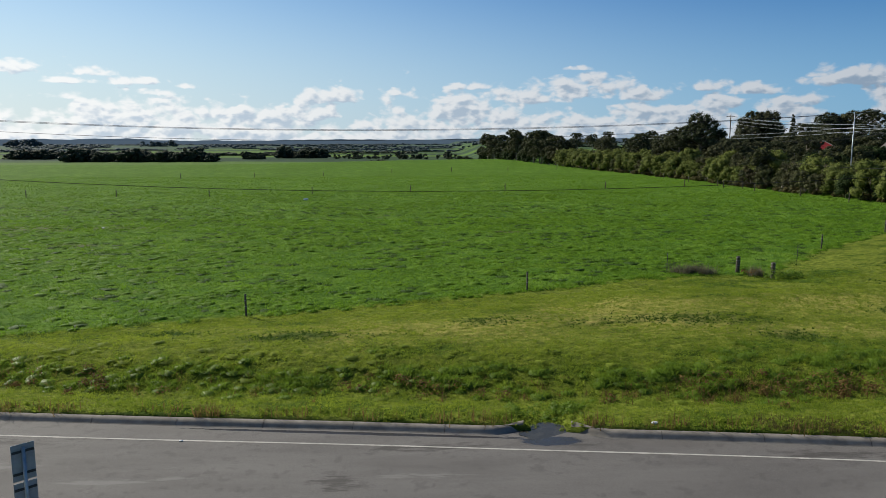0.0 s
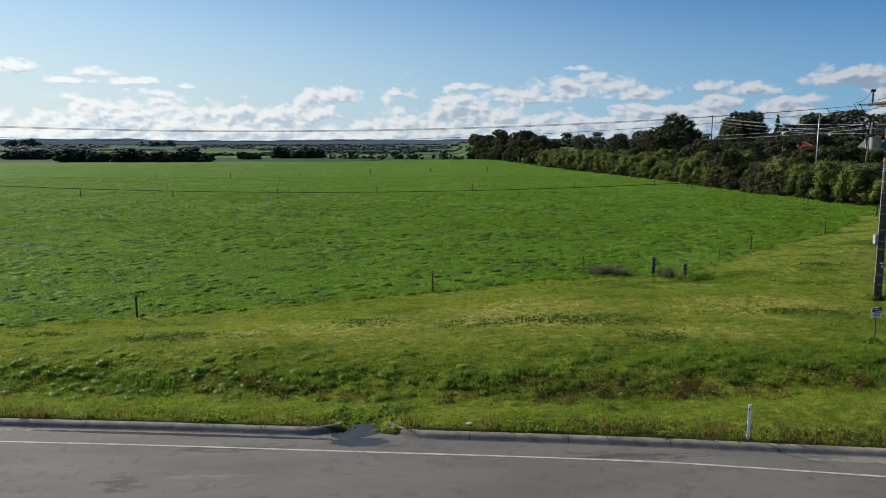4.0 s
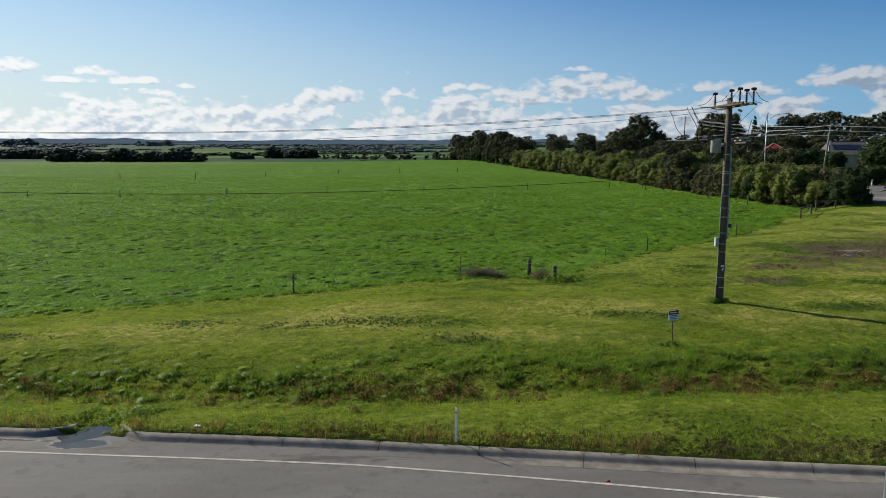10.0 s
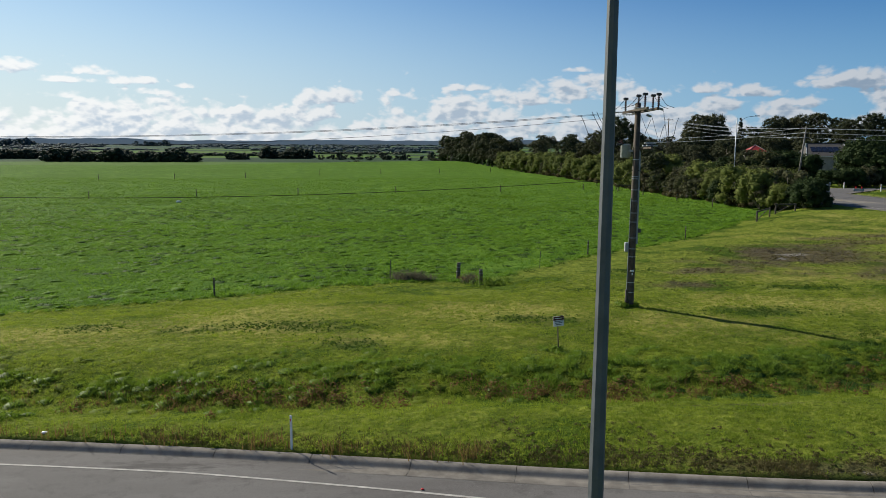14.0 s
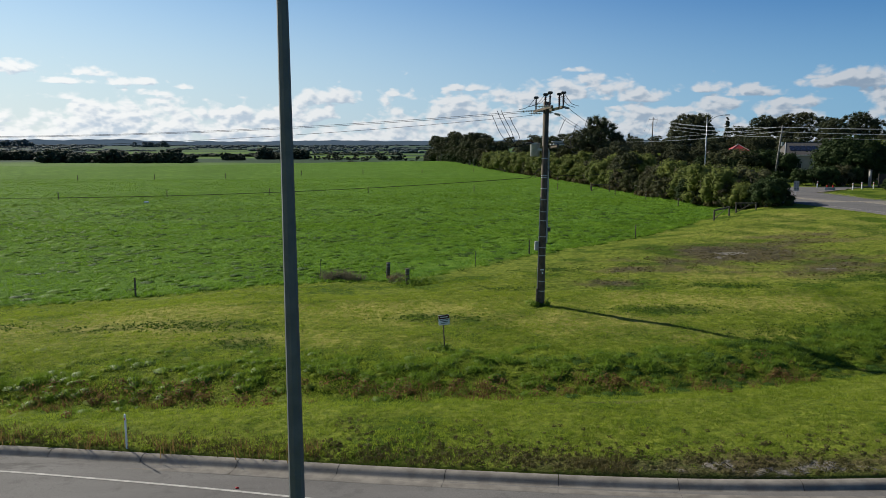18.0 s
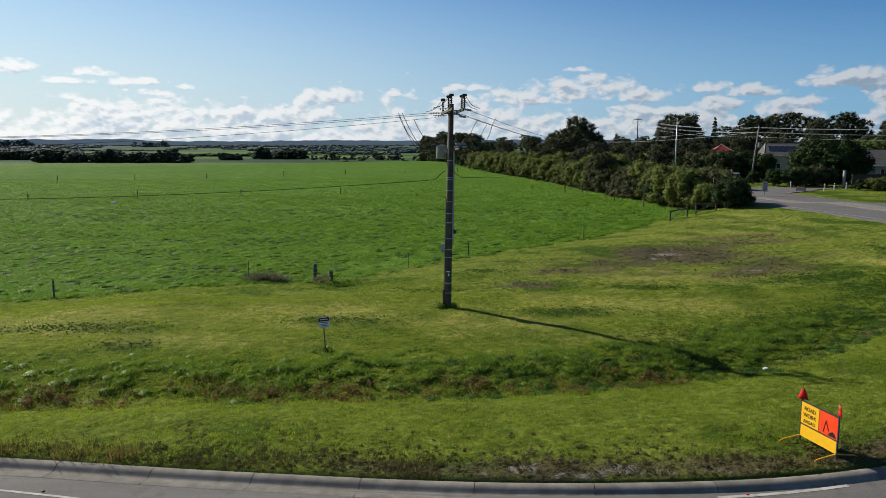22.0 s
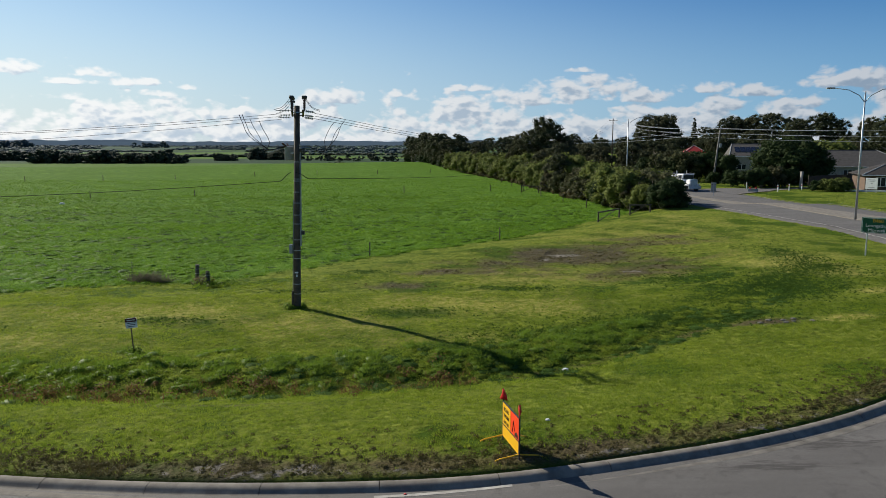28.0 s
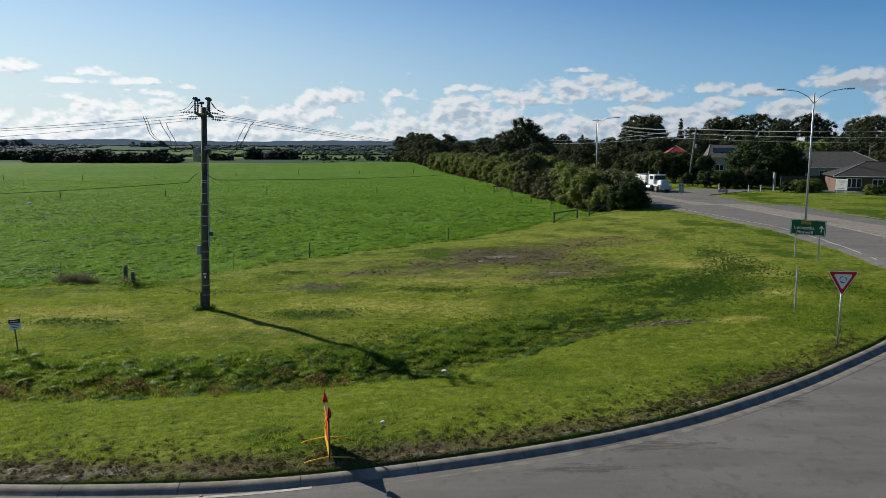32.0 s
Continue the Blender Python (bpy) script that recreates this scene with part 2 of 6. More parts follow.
def asphalt_material():
    m, g = material("worn_asphalt")
    p = g.node("ShaderNodeTexCoord").outputs["Object"]
    streak = g.node("ShaderNodeVectorMath", {0: p, 1: (0.22, 1.0, 1.0)}, operation="MULTIPLY").outputs[0]
    n1, n2, n3 = g.noise(streak, 0.9, 5.0, 0.6), g.noise(p, 2.2, 5.0, 0.6), g.noise(p, 60.0, 3.0, 0.7)
    col = g.mix(g.span(n1, 0.3, 0.7), (0.079, 0.073, 0.069), (0.114, 0.107, 0.101))
    col = g.mix(g.math("MULTIPLY", g.span(n2, 0.55, 0.64), 0.5), col, (0.056, 0.052, 0.049))
    n4 = g.noise(p, 18.0, 4.0, 0.7)
    col = g.mix(g.math("MULTIPLY", g.span(n3, 0.45, 0.72), 0.6), col, (0.175, 0.165, 0.156))
    col = g.mix(g.math("MULTIPLY", g.span(n4, 0.52, 0.72), 0.5), col, (0.052, 0.047, 0.043))
    at = g.node("ShaderNodeSeparateXYZ", {0: p})
    torn = g.math("SUBTRACT", g.noise(streak, 5.0, 6.0, 0.72), 0.5)
    def marks(spots):
        v = 0.0
        for cx, cy, rx, ry in spots:
            v = g.math("MAXIMUM", g.blob(at.outputs[0], at.outputs[1], cx, cy, rx, ry), v)
        return g.span(g.math("ADD", v, g.math("MULTIPLY", torn, 3.2)), 0.50, 1.05)
    pale = marks(((-8.6, 17.55, 1.3, 0.16), (-7.0, 17.7, 0.9, 0.14), (-4.5, 16.5, 1.6, 0.22), (-0.8, 17.6, 1.5, 0.18), (-12.5, 18.6, 2.0, 0.25)))
    dark = marks(((-2.8, 17.35, 0.8, 0.55), (-0.4, 19.4, 2.2, 0.3), (41.7, 18.3, 1.5, 0.7), (44.4, 18.0, 2.6, 0.45), (42.7, 16.6, 2.0, 0.4), (49.3, 21.2, 2.0, 0.6), (3.6, 19.4, 0.7, 0.16), (10.5, 18.4, 3.0, 0.4), (-14, 20.3, 4.0, 0.4)))
    col = g.mix(g.math("MULTIPLY", pale, 0.6), col, (0.165, 0.158, 0.150))
    col = g.mix(g.math("MULTIPLY", dark, 0.80), col, (0.045, 0.041, 0.038))
    # water that runs along the gutter to the drain
    along = g.math("ADD", at.outputs[1], g.math("MULTIPLY", at.outputs[0], 0.12))
    damp = g.math("MAXIMUM", g.blob(at.outputs[0], along, -2.5, 20.22, 6.0, 0.13), g.blob(at.outputs[0], at.outputs[1], 3.0, 19.75, 1.1, 0.42))
    damp = g.span(g.math("ADD", damp, g.math("MULTIPLY", torn, 0.9)), 0.40, 0.62)
    col = g.mix(damp, col, (0.036, 0.033, 0.030))
    finish(g, col, g.span(damp, 0.0, 1.0, 0.90, 0.22), n3, 0.5, 0.008, spec=0.25)
    return m


GROUND = ground_material()
ASPHALT = asphalt_material()
CONCRETE = plain("kerb_concrete", (0.115, 0.103, 0.088), (0.245, 0.222, 0.19), 2.4, 0.9, bump=0.5, spec=0.1)
PAINT_WHITE = plain("road_paint", (0.22, 0.21, 0.19), (0.45, 0.43, 0.395), 3.0, 0.8, spec=0.1)
WATER = plain("muddy_water", (0.035, 0.032, 0.022), (0.06, 0.055, 0.04), 3.0, 0.08, bump=0.02)
POLE_WOOD = plain("weathered_pole_wood", (0.050, 0.038, 0.027), (0.125, 0.10, 0.074), 4.0, 0.85, bump=0.6)
BLEACHED_WOOD = plain("sunbleached_pole_wood", (0.13, 0.12, 0.105), (0.26, 0.245, 0.22), 3.0, 0.9, bump=0.5)
POST_WOOD = plain("grey_post_wood", (0.045, 0.038, 0.029), (0.13, 0.11, 0.084), 6.0, 0.9, bump=0.6)
STEEL = plain("galvanised_steel", (0.30, 0.32, 0.33), (0.46, 0.48, 0.49), 5.0, 0.45, 0.7, 0.1)
# darker copy of the steel: the near column's backlit shade put into colour
BACKLIT_STEEL = plain("backlit_steel", (0.085, 0.095, 0.10), (0.145, 0.155, 0.16), 3.0, 0.65, 0.25, 0.1)
GREY_METAL = plain("grey_painted_metal", (0.25, 0.26, 0.255), (0.36, 0.37, 0.36), 5.0, 0.6)
DARK_METAL = plain("dark_weathered_metal", (0.03, 0.03, 0.032), (0.07, 0.07, 0.07), 9.0, 0.55, 0.3)
BROWN_CERAMIC = plain("brown_insulator_glaze", (0.05, 0.025, 0.018), (0.09, 0.045, 0.03), 9.0, 0.25, bump=0.05)
CABLE = plain("black_cable", (0.012, 0.012, 0.013), (0.025, 0.025, 0.027), 5.0, 0.95, spec=0.03)
WHITE = plain("white_enamel", (0.66, 0.66, 0.65), (0.80, 0.80, 0.79), 4.0, 0.45)
BARK = plain("eucalypt_bark", (0.10, 0.085, 0.07), (0.30, 0.27, 0.23), 1.4, 0.9, bump=0.5)
GRASS_VERGE = leafy("verge_grass_blades", (0.070, 0.120, 0.012), (0.280, 0.345, 0.038), (0.19, 0.245, 0.03), 0.55, patch=0.42)
GRASS_FIELD = leafy("pasture_blades", (0.050, 0.118, 0.009), (0.172, 0.298, 0.024), (0.125, 0.23, 0.018), 0.5, patch=0.3)
GRASS_LUSH = leafy("lush_weed_leaves", (0.046, 0.096, 0.010), (0.215, 0.310, 0.038), (0.125, 0.20, 0.018), 0.5, 0.55, 0.12, 0.8)
# dark blades for clover, and for shade painted on tussocks and bank
GRASS_DARK = leafy("clover_and_shade_blades", (0.032, 0.070, 0.010), (0.070, 0.125, 0.022), (0.055, 0.10, 0.016), 0.35)
FAR_LEAF = leafy("dark_windbreak_leaves", (0.024, 0.033, 0.020), (0.050, 0.062, 0.036), (0.04, 0.05, 0.03), 0.15)
# far leaves: the blue of distance haze is put into the leaf colour
HAZE_LEAF = leafy("haze_tinted_leaves", (0.050, 0.072, 0.074), (0.078, 0.104, 0.102), (0.065, 0.088, 0.088), 0.1)
GRASS_DEAD = leafy("dead_matted_growth", (0.050, 0.042, 0.016), (0.150, 0.125, 0.050), (0.09, 0.085, 0.03), 0.25)
GRASS_REED = leafy("rusty_ditch_growth", (0.10, 0.055, 0.022), (0.22, 0.15, 0.05), (0.15, 0.11, 0.04), 0.4)
GREY_STALK = leafy("grey_dead_stalks", (0.075, 0.068, 0.040), (0.22, 0.20, 0.135), (0.14, 0.13, 0.085), 0.3)
GRASS_DRY = leafy("short_dry_grass", (0.20, 0.23, 0.03), (0.40, 0.36, 0.10), (0.3, 0.3, 0.06), 0.45)
WATTLE = leafy("wattle_leaves", (0.050, 0.080, 0.016), (0.215, 0.235, 0.060), (0.105, 0.125, 0.034), 0.36)
SCRUB = leafy("grey_scrub_leaves", (0.034, 0.044, 0.020), (0.120, 0.125, 0.052), (0.085, 0.078, 0.046), 0.28)
BROWN_LEAF = leafy("brown_scrub_leaves", (0.050, 0.044, 0.026), (0.115, 0.095, 0.055), (0.08, 0.075, 0.04), 0.25)
EUC = leafy("eucalypt_leaves", (0.024, 0.032, 0.017), (0.070, 0.082, 0.040), (0.095, 0.092, 0.046), 0.22)
DARK_LEAF = leafy("dark_shrub_leaves", (0.016, 0.028, 0.009), (0.04, 0.06, 0.018), (0.03, 0.05, 0.015), 0.2)


# ---- shape helpers ----
def link_mesh(name, verts, faces, mat, smooth=False):
    me = bpy.data.meshes.new(name)
    me.from_pydata(verts, [], faces)
    me.materials.append(mat)
    if smooth:
        me.shade_smooth()
    me.update()
    return me


def part(name, bm, mat, parent=None, label="", smooth=False):
    """Links a bmesh as ONE mesh object, under a thing or a part."""
    me = bpy.data.meshes.new(name)
    bm.to_mesh(me)
    bm.free()
    me.materials.append(mat)
    if smooth:
        me.shade_smooth()
    ob = new(name, me)
    ob.parent = parent
    return tagged(ob, label)


def base(name, x, y, z, turn=0.0):
    ob = new(name)
    ob.empty_display_size = 0.3
    ob.matrix_world = pose(x, y, z, 0, 0, turn)
    return ob


def box(bm, x, y, z, sx, sy, sz, bevel=0.0, m=None):
    """A block with its centre at x, y, z."""
    got = bmesh.ops.create_cube(bm, size=1.0, matrix=(m or Matrix()) @ Matrix.Translation((x, y, z)) @ Matrix.Diagonal((sx, sy, sz, 1)))
    if bevel:
        edges = list({e for v in got["verts"] for e in v.link_edges})
        bmesh.ops.bevel(bm, geom=edges, offset=bevel, segments=1, affect="EDGES", profile=0.5)
    return bm


def tube(bm, points, radii, sides=8, cap=True):
    """A round bar along points with a radius at each."""
    pts = [Vector(p) for p in points]
    if not isinstance(radii, (list, tuple)):
        radii = [radii] * len(pts)
    rings = []
    for i, (p, r) in enumerate(zip(pts, radii)):
        d = (pts[min(i + 1, len(pts) - 1)] - pts[max(i - 1, 0)]).normalized()
        side = d.cross(Vector((0, 0, 1)) if abs(d.z) < 0.9 else Vector((1, 0, 0))).normalized()
        up = side.cross(d)
        rings.append([bm.verts.new(p + r * (math.cos(a) * side + math.sin(a) * up)) for a in [2 * math.pi * k / sides for k in range(sides)]])
    for a, b in zip(rings, rings[1:]):
        for k in range(sides):
            bm.faces.new((a[k], a[(k + 1) % sides], b[(k + 1) % sides], b[k]))
    if cap:
        bm.faces.new(rings[0][::-1])
        bm.faces.new(rings[-1])
    return bm


def slab(bm, outline, z0, z1):
    """A flat piece with an outline in x, y."""
    lo = [bm.verts.new((x, y, z0)) for x, y in outline]
    hi = [bm.verts.new((x, y, z1)) for x, y in outline]
    n = len(outline)
    bm.faces.new(lo[::-1]), bm.faces.new(hi)
    for i in range(n):
        bm.faces.new((lo[i], lo[(i + 1) % n], hi[(i + 1) % n], hi[i]))
    return bm


def B():
    return bmesh.new()


# ---- the lie of the land ----
KERB_X = [-60, -25, -14.1, -8.5, -3.1, 2.0, 7.0, 11.6, 16.8, 20.2, 24.0, 26.6, 29.0, 31.2, 33.2, 35.1, 37.2, 39.4, 42.5, 46.2, 50.8, 56.9, 62.0, 66.5]
KERB_Y = [28.3, 23.9, 22.5, 21.8, 21.2, 20.55, 19.95, 19.3, 18.35, 17.6, 16.9, 16.42, 16.1, 15.93, 15.9, 16.0, 16.42, 17.0, 18.0, 19.7, 22.8, 27.8, 33.6, 42.0]


def smooth_curve(xs, ys, n=3):
    """A softened table of a curve, every 0.25 m."""
    q = np.arange(xs[0], xs[-1] + 0.01, 0.25)
    v = np.interp(q, xs, ys)
    for _ in range(n):
        v[4:-4] = np.convolve(v, np.ones(9) / 9, "valid")
    return q, v


KQ, KV = smooth_curve(KERB_X, KERB_Y)


def kerb_y(x):
    return np.interp(x, KQ, KV)


def step(a, b, v):
    f = np.clip((v - a) / (b - a), 0.0, 1.0)
    return f * f * (3 - 2 * f)


RQ, RV = smooth_curve([-200, -20, 5, 15, 25, 32, 40, 60, 80, 300], [-1.5, -0.65, -0.20, 0.0, 0.36, 0.64, 0.80, 0.95, 1.0, 1.0])


def kerb_z(x):
    return np.interp(x, RQ, RV)


DQ, DV = smooth_curve([-80, -25, -10, 5, 12, 27, 33, 39.5, 47, 60], [32.5, 27.0, 25.2, 23.7, 23.4, 24.2, 25.2, 27.2, 31.8, 44.0])
FENCE_X = [-60, -25, -9.78, 4.73, 14.4, 20.2, 29.0, 39.8, 55.5, 62.0]
FENCE_Y = [18.0, 30.0, 35.5, 41.3, 45.3, 45.8, 55.9, 66.1, 86.0, 96.0]
WAVES = [(0.045, 0.02, 0.08, 0.4), (0.11, 0.17, 0.05, 1.1), (0.31, 0.23, 0.035, 2.2), (0.7, 0.9, 0.02, 0.3), (1.3, 0.6, 0.014, 4.0), (0.9, 1.9, 0.012, 2.0)]


def ground_z(x, y):
    """Height of the land, outside the roads."""
    x, y = np.asarray(x, float), np.asarray(y, float)
    flat = 0.48 * step(0, -9, y - np.interp(x, FENCE_X, FENCE_Y)) - 0.28 - 0.16 * step(12, -8, x) + 0.25 * step(70, 160, y) + 0.9 * step(38, 58, x - 0.18 * (y - 30)) * step(160, 60, y)
    flat = flat + 0.6 * step(60, 85, x) * step(60, 160, y)
    v = y - kerb_y(x)
    near = kerb_z(x) + 0.10
    s = step(1.2, 8.5, v)
    z = near * (1 - s) + flat * s
    d = y - np.interp(x, DQ, DV)
    z = z - (0.42 - 0.25 * step(36, 50, x)) * np.exp(-(d / 1.7) ** 2) * step(52, 44, x)
    bump = sum(a * np.sin(kx * x + ky * y + ph) * np.sin(ky * x - kx * y + 2 * ph) for kx, ky, a, ph in WAVES)
    z = z + bump * step(0.0, 4.0, np.abs(v)) * np.where(y > 400, 0.0, 1.0)
    z = z - 0.30 * np.exp(-((x - 3.05) / 0.62) ** 2 - (v / 1.5) ** 2)
    crest = 252 + 62 * step(-90, 10, x)
    z = z - 13.8 * step(crest, crest + 120, y) * step(70, 20, x - 0.0 * y) - 5.0 * step(70, 300, x) * step(500, 900, y)
    z = z + 1.5 * step(80, 150, x) * step(120, 260, y) * step(900, 400, y)
    return z


def gz(x, y):
    return float(ground_z(x, y))


def ground():
    """One sheet from behind the camera to the horizon; its rows follow the kerb."""
    far = [110, 140, 190, 260, 360, 520, 800, 1300, 2200, 3400, 4700]
    cols = [-f for f in far[::-1]] + list(np.arange(-90, -24, 2.0)) + list(np.arange(-24, 70, 0.4)) + list(np.arange(70, 105, 2.5)) + far
    up = list(np.arange(0.0, 30, 0.4)) + list(np.arange(30, 70, 1.0)) + list(np.arange(70, 160, 3.0)) + list(np.arange(160, 420, 10.0)) + [450, 500, 560, 640, 750, 900, 1100, 1400, 1800, 2300, 3000, 3800, 4700]
    down = [4700, 2000, 800, 300, 120, 60, 40, 25, 15, 9, 5, 2, 0.05]
    X = np.array(cols)
    ky = np.minimum(kerb_y(X), 42.0)
    rows_y, rows_z, verge = [], [], []
    near_y = np.minimum(10.5, ky - 4)
    for d in down:
        y = near_y - d
        rows_y.append(y), rows_z.append(kerb_z(X) + 0.02 - 0.4 * step(40, 300, d)), verge.append(1)
    for y in (near_y, ky - 0.012):
        rows_y.append(y), rows_z.append(kerb_z(X) - 0.40), verge.append(0)
    for v in up:
        fade = 1 - step(40, 160, v)
        y = v + ky * fade + 20.0 * (1 - fade)
        rows_y.append(y), rows_z.append(ground_z(X, y)), verge.append(1)
    Y, Z = np.array(rows_y), np.array(rows_z)
    n, k = Y.shape
    co = np.stack([np.broadcast_to(X, Y.shape), Y, Z], -1).reshape(-1, 3)
    idx = np.arange(n * k).reshape(n, k)
    quads = np.stack([idx[:-1, :-1], idx[:-1, 1:], idx[1:, 1:], idx[1:, :-1]], -1).reshape(-1, 4)
    me = bpy.data.meshes.new("ground")
    me.from_pydata(co.tolist(), [], quads.tolist())
    me.materials.append(GROUND)
    me.shade_smooth()
    x, y = co[:, 0], co[:, 1]
    fy = np.interp(x, FENCE_X, FENCE_Y)
    zones = {"field": step(-0.8, 1.2, y - fy) * step(75, 55, x), "dry": dry_zone(x, y), "mud": mud_zone(x, y), "silt": silt_zone(x, y), "lush": clover_shade_zone(x, y), "distant": step(380, 520, y)}
    for key, value in zones.items():
        me.attributes.new(key, "FLOAT", "POINT").data.foreach_set("value", np.ascontiguousarray(value, dtype=np.float32))
    tagged(new("ground", me), "green pasture and mown roadside verge with dry and muddy patches", "ground", kind="structure")




def patches(x, y, spots):
    v = np.zeros_like(x)
    for cx, cy, rx, ry, k in spots:
        v = np.maximum(v, k * np.exp(-((x - cx) / rx) ** 2 - ((y - cy) / ry) ** 2))
    return v


def dry_zone(x, y):
    return patches(x, y, [(0, 31, 9, 3.0, 0.75), (9, 33.5, 8, 4.5, 0.75), (20, 35, 8, 3.5, 0.7), (16, 30, 8, 2.0, 0.6), (29, 33, 6, 3, 0.7), (36, 37, 9, 3, 0.85), (40, 45, 9, 5, 0.55),
                          (52, 62, 10, 12, 0.5), (56, 46, 5, 7, 0.7), (52.3, 31.4, 1.6, 0.6, 1.1), (56.6, 36.4, 1.5, 0.9, 1.0), (34, 30.5, 8, 1.5, 0.5), (58, 75, 6, 8, 0.5)])


def mud_zone(x, y):
    edge = y - kerb_y(x)
    rim = 0.9 * np.exp(-((edge - 0.6) / 0.75) ** 2) * step(20, 26, x) * step(56, 50, x)
    rim = np.maximum(rim, 0.62 * np.exp(-((y - np.interp(x, DQ, DV)) / 0.42) ** 2) * step(30, 34, x) * step(51, 46, x))
    return np.maximum(rim, patches(x, y, [(44.3, 53.3, 6.0, 4.8, 1.2), (50, 57.5, 6.5, 2.6, 0.85), (38.5, 50, 4.5, 2.2, 0.85), (47, 49.5, 7, 1.6, 0.8), (46.5, 45.5, 4.5, 2.2, 0.8), (49.0, 31.6, 2.2, 0.55, 1.2), (35.5, 46.5, 3.4, 1.4, 0.95), (31.8, 42.2, 2.8, 1.2, 0.85), (49, 47, 4.5, 2.0, 0.8), (52, 60, 6, 3, 0.7), (41, 46.0, 4, 1.0, 0.6), (28, 22.4, 3.0, 0.35, 0.7),
                                         (-40, 72, 14, 3.5, 0.65), (-30, 60, 8, 2, 0.5), (6, 68, 2, 1, 0.6), (-18, 62, 2.5, 1.0, 0.6)]))


def clover_shade_zone(x, y):
    # clover patches; those on the bank slope paint its shade
    return patches(x, y, [(10.8, 32.1, 3.2, 0.9, 1.0), (7.2, 31.7, 2.0, 0.6, 0.8), (2.0, 32.5, 1.4, 0.8, 0.9), (14.2, 29.2, 1.4, 0.9, 0.8), (-6, 30, 2.5, 0.8, 0.8), (-12, 31.5, 2, 0.7, 0.7), (22, 33.5, 2.5, 0.8, 0.8), (52.5, 38.5, 4.2, 3.6, 1.0),
                          (49.5, 42.5, 4.0, 1.8, 0.75), (46, 33.3, 5.5, 1.4, 0.85), (58, 46, 1.5, 6, 0.8), (33, 35, 3, 1.0, 0.7), (38.5, 41.5, 3, 0.8, 0.7), (41, 31.5, 4, 1.2, 0.7), (60, 39, 2, 3, 0.6), (30, 47, 2, 0.7, 0.6), (26, 41, 2, 0.6, 0.5)])


def silt_zone(x, y):
    rim = 0.78 * np.exp(-((y - kerb_y(x) - 0.25) / 0.28) ** 2) * step(22, 26, x) * step(52, 46, x)
    return np.maximum(rim, patches(x, y, [(44.0, 53.6, 1.9, 1.0, 0.95), (42.0, 51.8, 1.6, 0.6, 0.8), (46.8, 46.2, 1.4, 0.5, 0.7), (47.5, 54, 1.0, 0.4, 0.6), (36.0, 46.7, 0.9, 0.3, 0.5), (29.0, 17.0, 0.6, 0.25, 0.9), (31.5, 16.6, 0.8, 0.25, 0.9)]))


ground()


# ---- roads ----
def road_grid(name, rows, mat, label):
    """A road surface from rows of points, side by side, with a skirt below it."""
    n, k = len(rows), len(rows[0])
    verts = [p for r in rows for p in r]
    faces = [(i * k + j, i * k + j + 1, (i + 1) * k + j + 1, (i + 1) * k + j) for i in range(n - 1) for j in range(k - 1)]
    return tagged(new(name, link_mesh(name, verts, faces, mat, True)), label, "road", kind="structure")


xs = np.concatenate([np.arange(-60, -24, 3.0), np.arange(-24, 67.1, 0.75)])
rows = []
for f in np.linspace(0, 1, 16):
    y = kerb_y(xs) * (1 - f) + np.minimum(10.2, kerb_y(xs) - 4.3) * f
    rows.append(np.stack([xs, y, kerb_z(xs) - 0.07 + 0.05 * np.sin(np.pi * min(1.0, f * 1.6))], -1).tolist())
road_grid("road", rows[::-1], ASPHALT, "worn grey asphalt road with damp and patched areas")


def ribbon(left, right, lift, n=60, cross=6):
    """Rows across a strip between two edge lines, lying on the land."""
    def at(line, f):
        p = np.array(line, float)
        s = np.concatenate([[0], np.cumsum(np.hypot(*np.diff(p, axis=0).T))])
        return [np.interp(f * s[-1], s, p[:, i]) for i in (0, 1)]
    out = []
    for f in np.linspace(0, 1, n):
        a, b = at(left, f), at(right, f)
        out.append([(a[0] + (b[0] - a[0]) * t, a[1] + (b[1] - a[1]) * t, gz(a[0] + (b[0] - a[0]) * t, a[1] + (b[1] - a[1]) * t) + lift) for t in np.linspace(0, 1, cross)])
    return out


SIDE_L = [(64.2, 37.5), (66.4, 43), (67.6, 52), (67.9, 61), (66.8, 73), (65.0, 84), (63.5, 105), (62.5, 140), (60, 200), (50, 280)]
SIDE_R = [(104, 37.5), (90, 48), (84.2, 58), (82.0, 69), (81.2, 78), (80.6, 87), (80.4, 96), (80.0, 106), (79.2, 113), (78.3, 124), (77.5, 132), (75, 160), (72, 210), (62, 290)]
side_rows = []
for r in ribbon(SIDE_L, SIDE_R, 0.10, 70, 14):
    (ax, ay, az0), (bx, by, bz) = r[0], r[-1]
    side_rows.append([(ax - 0.35, ay, az0 - 0.16)] + r + [(bx + 0.35, by, bz - 0.16)])
road_grid("side_road", side_rows, ASPHALT, "grey asphalt side road leading off the roundabout")
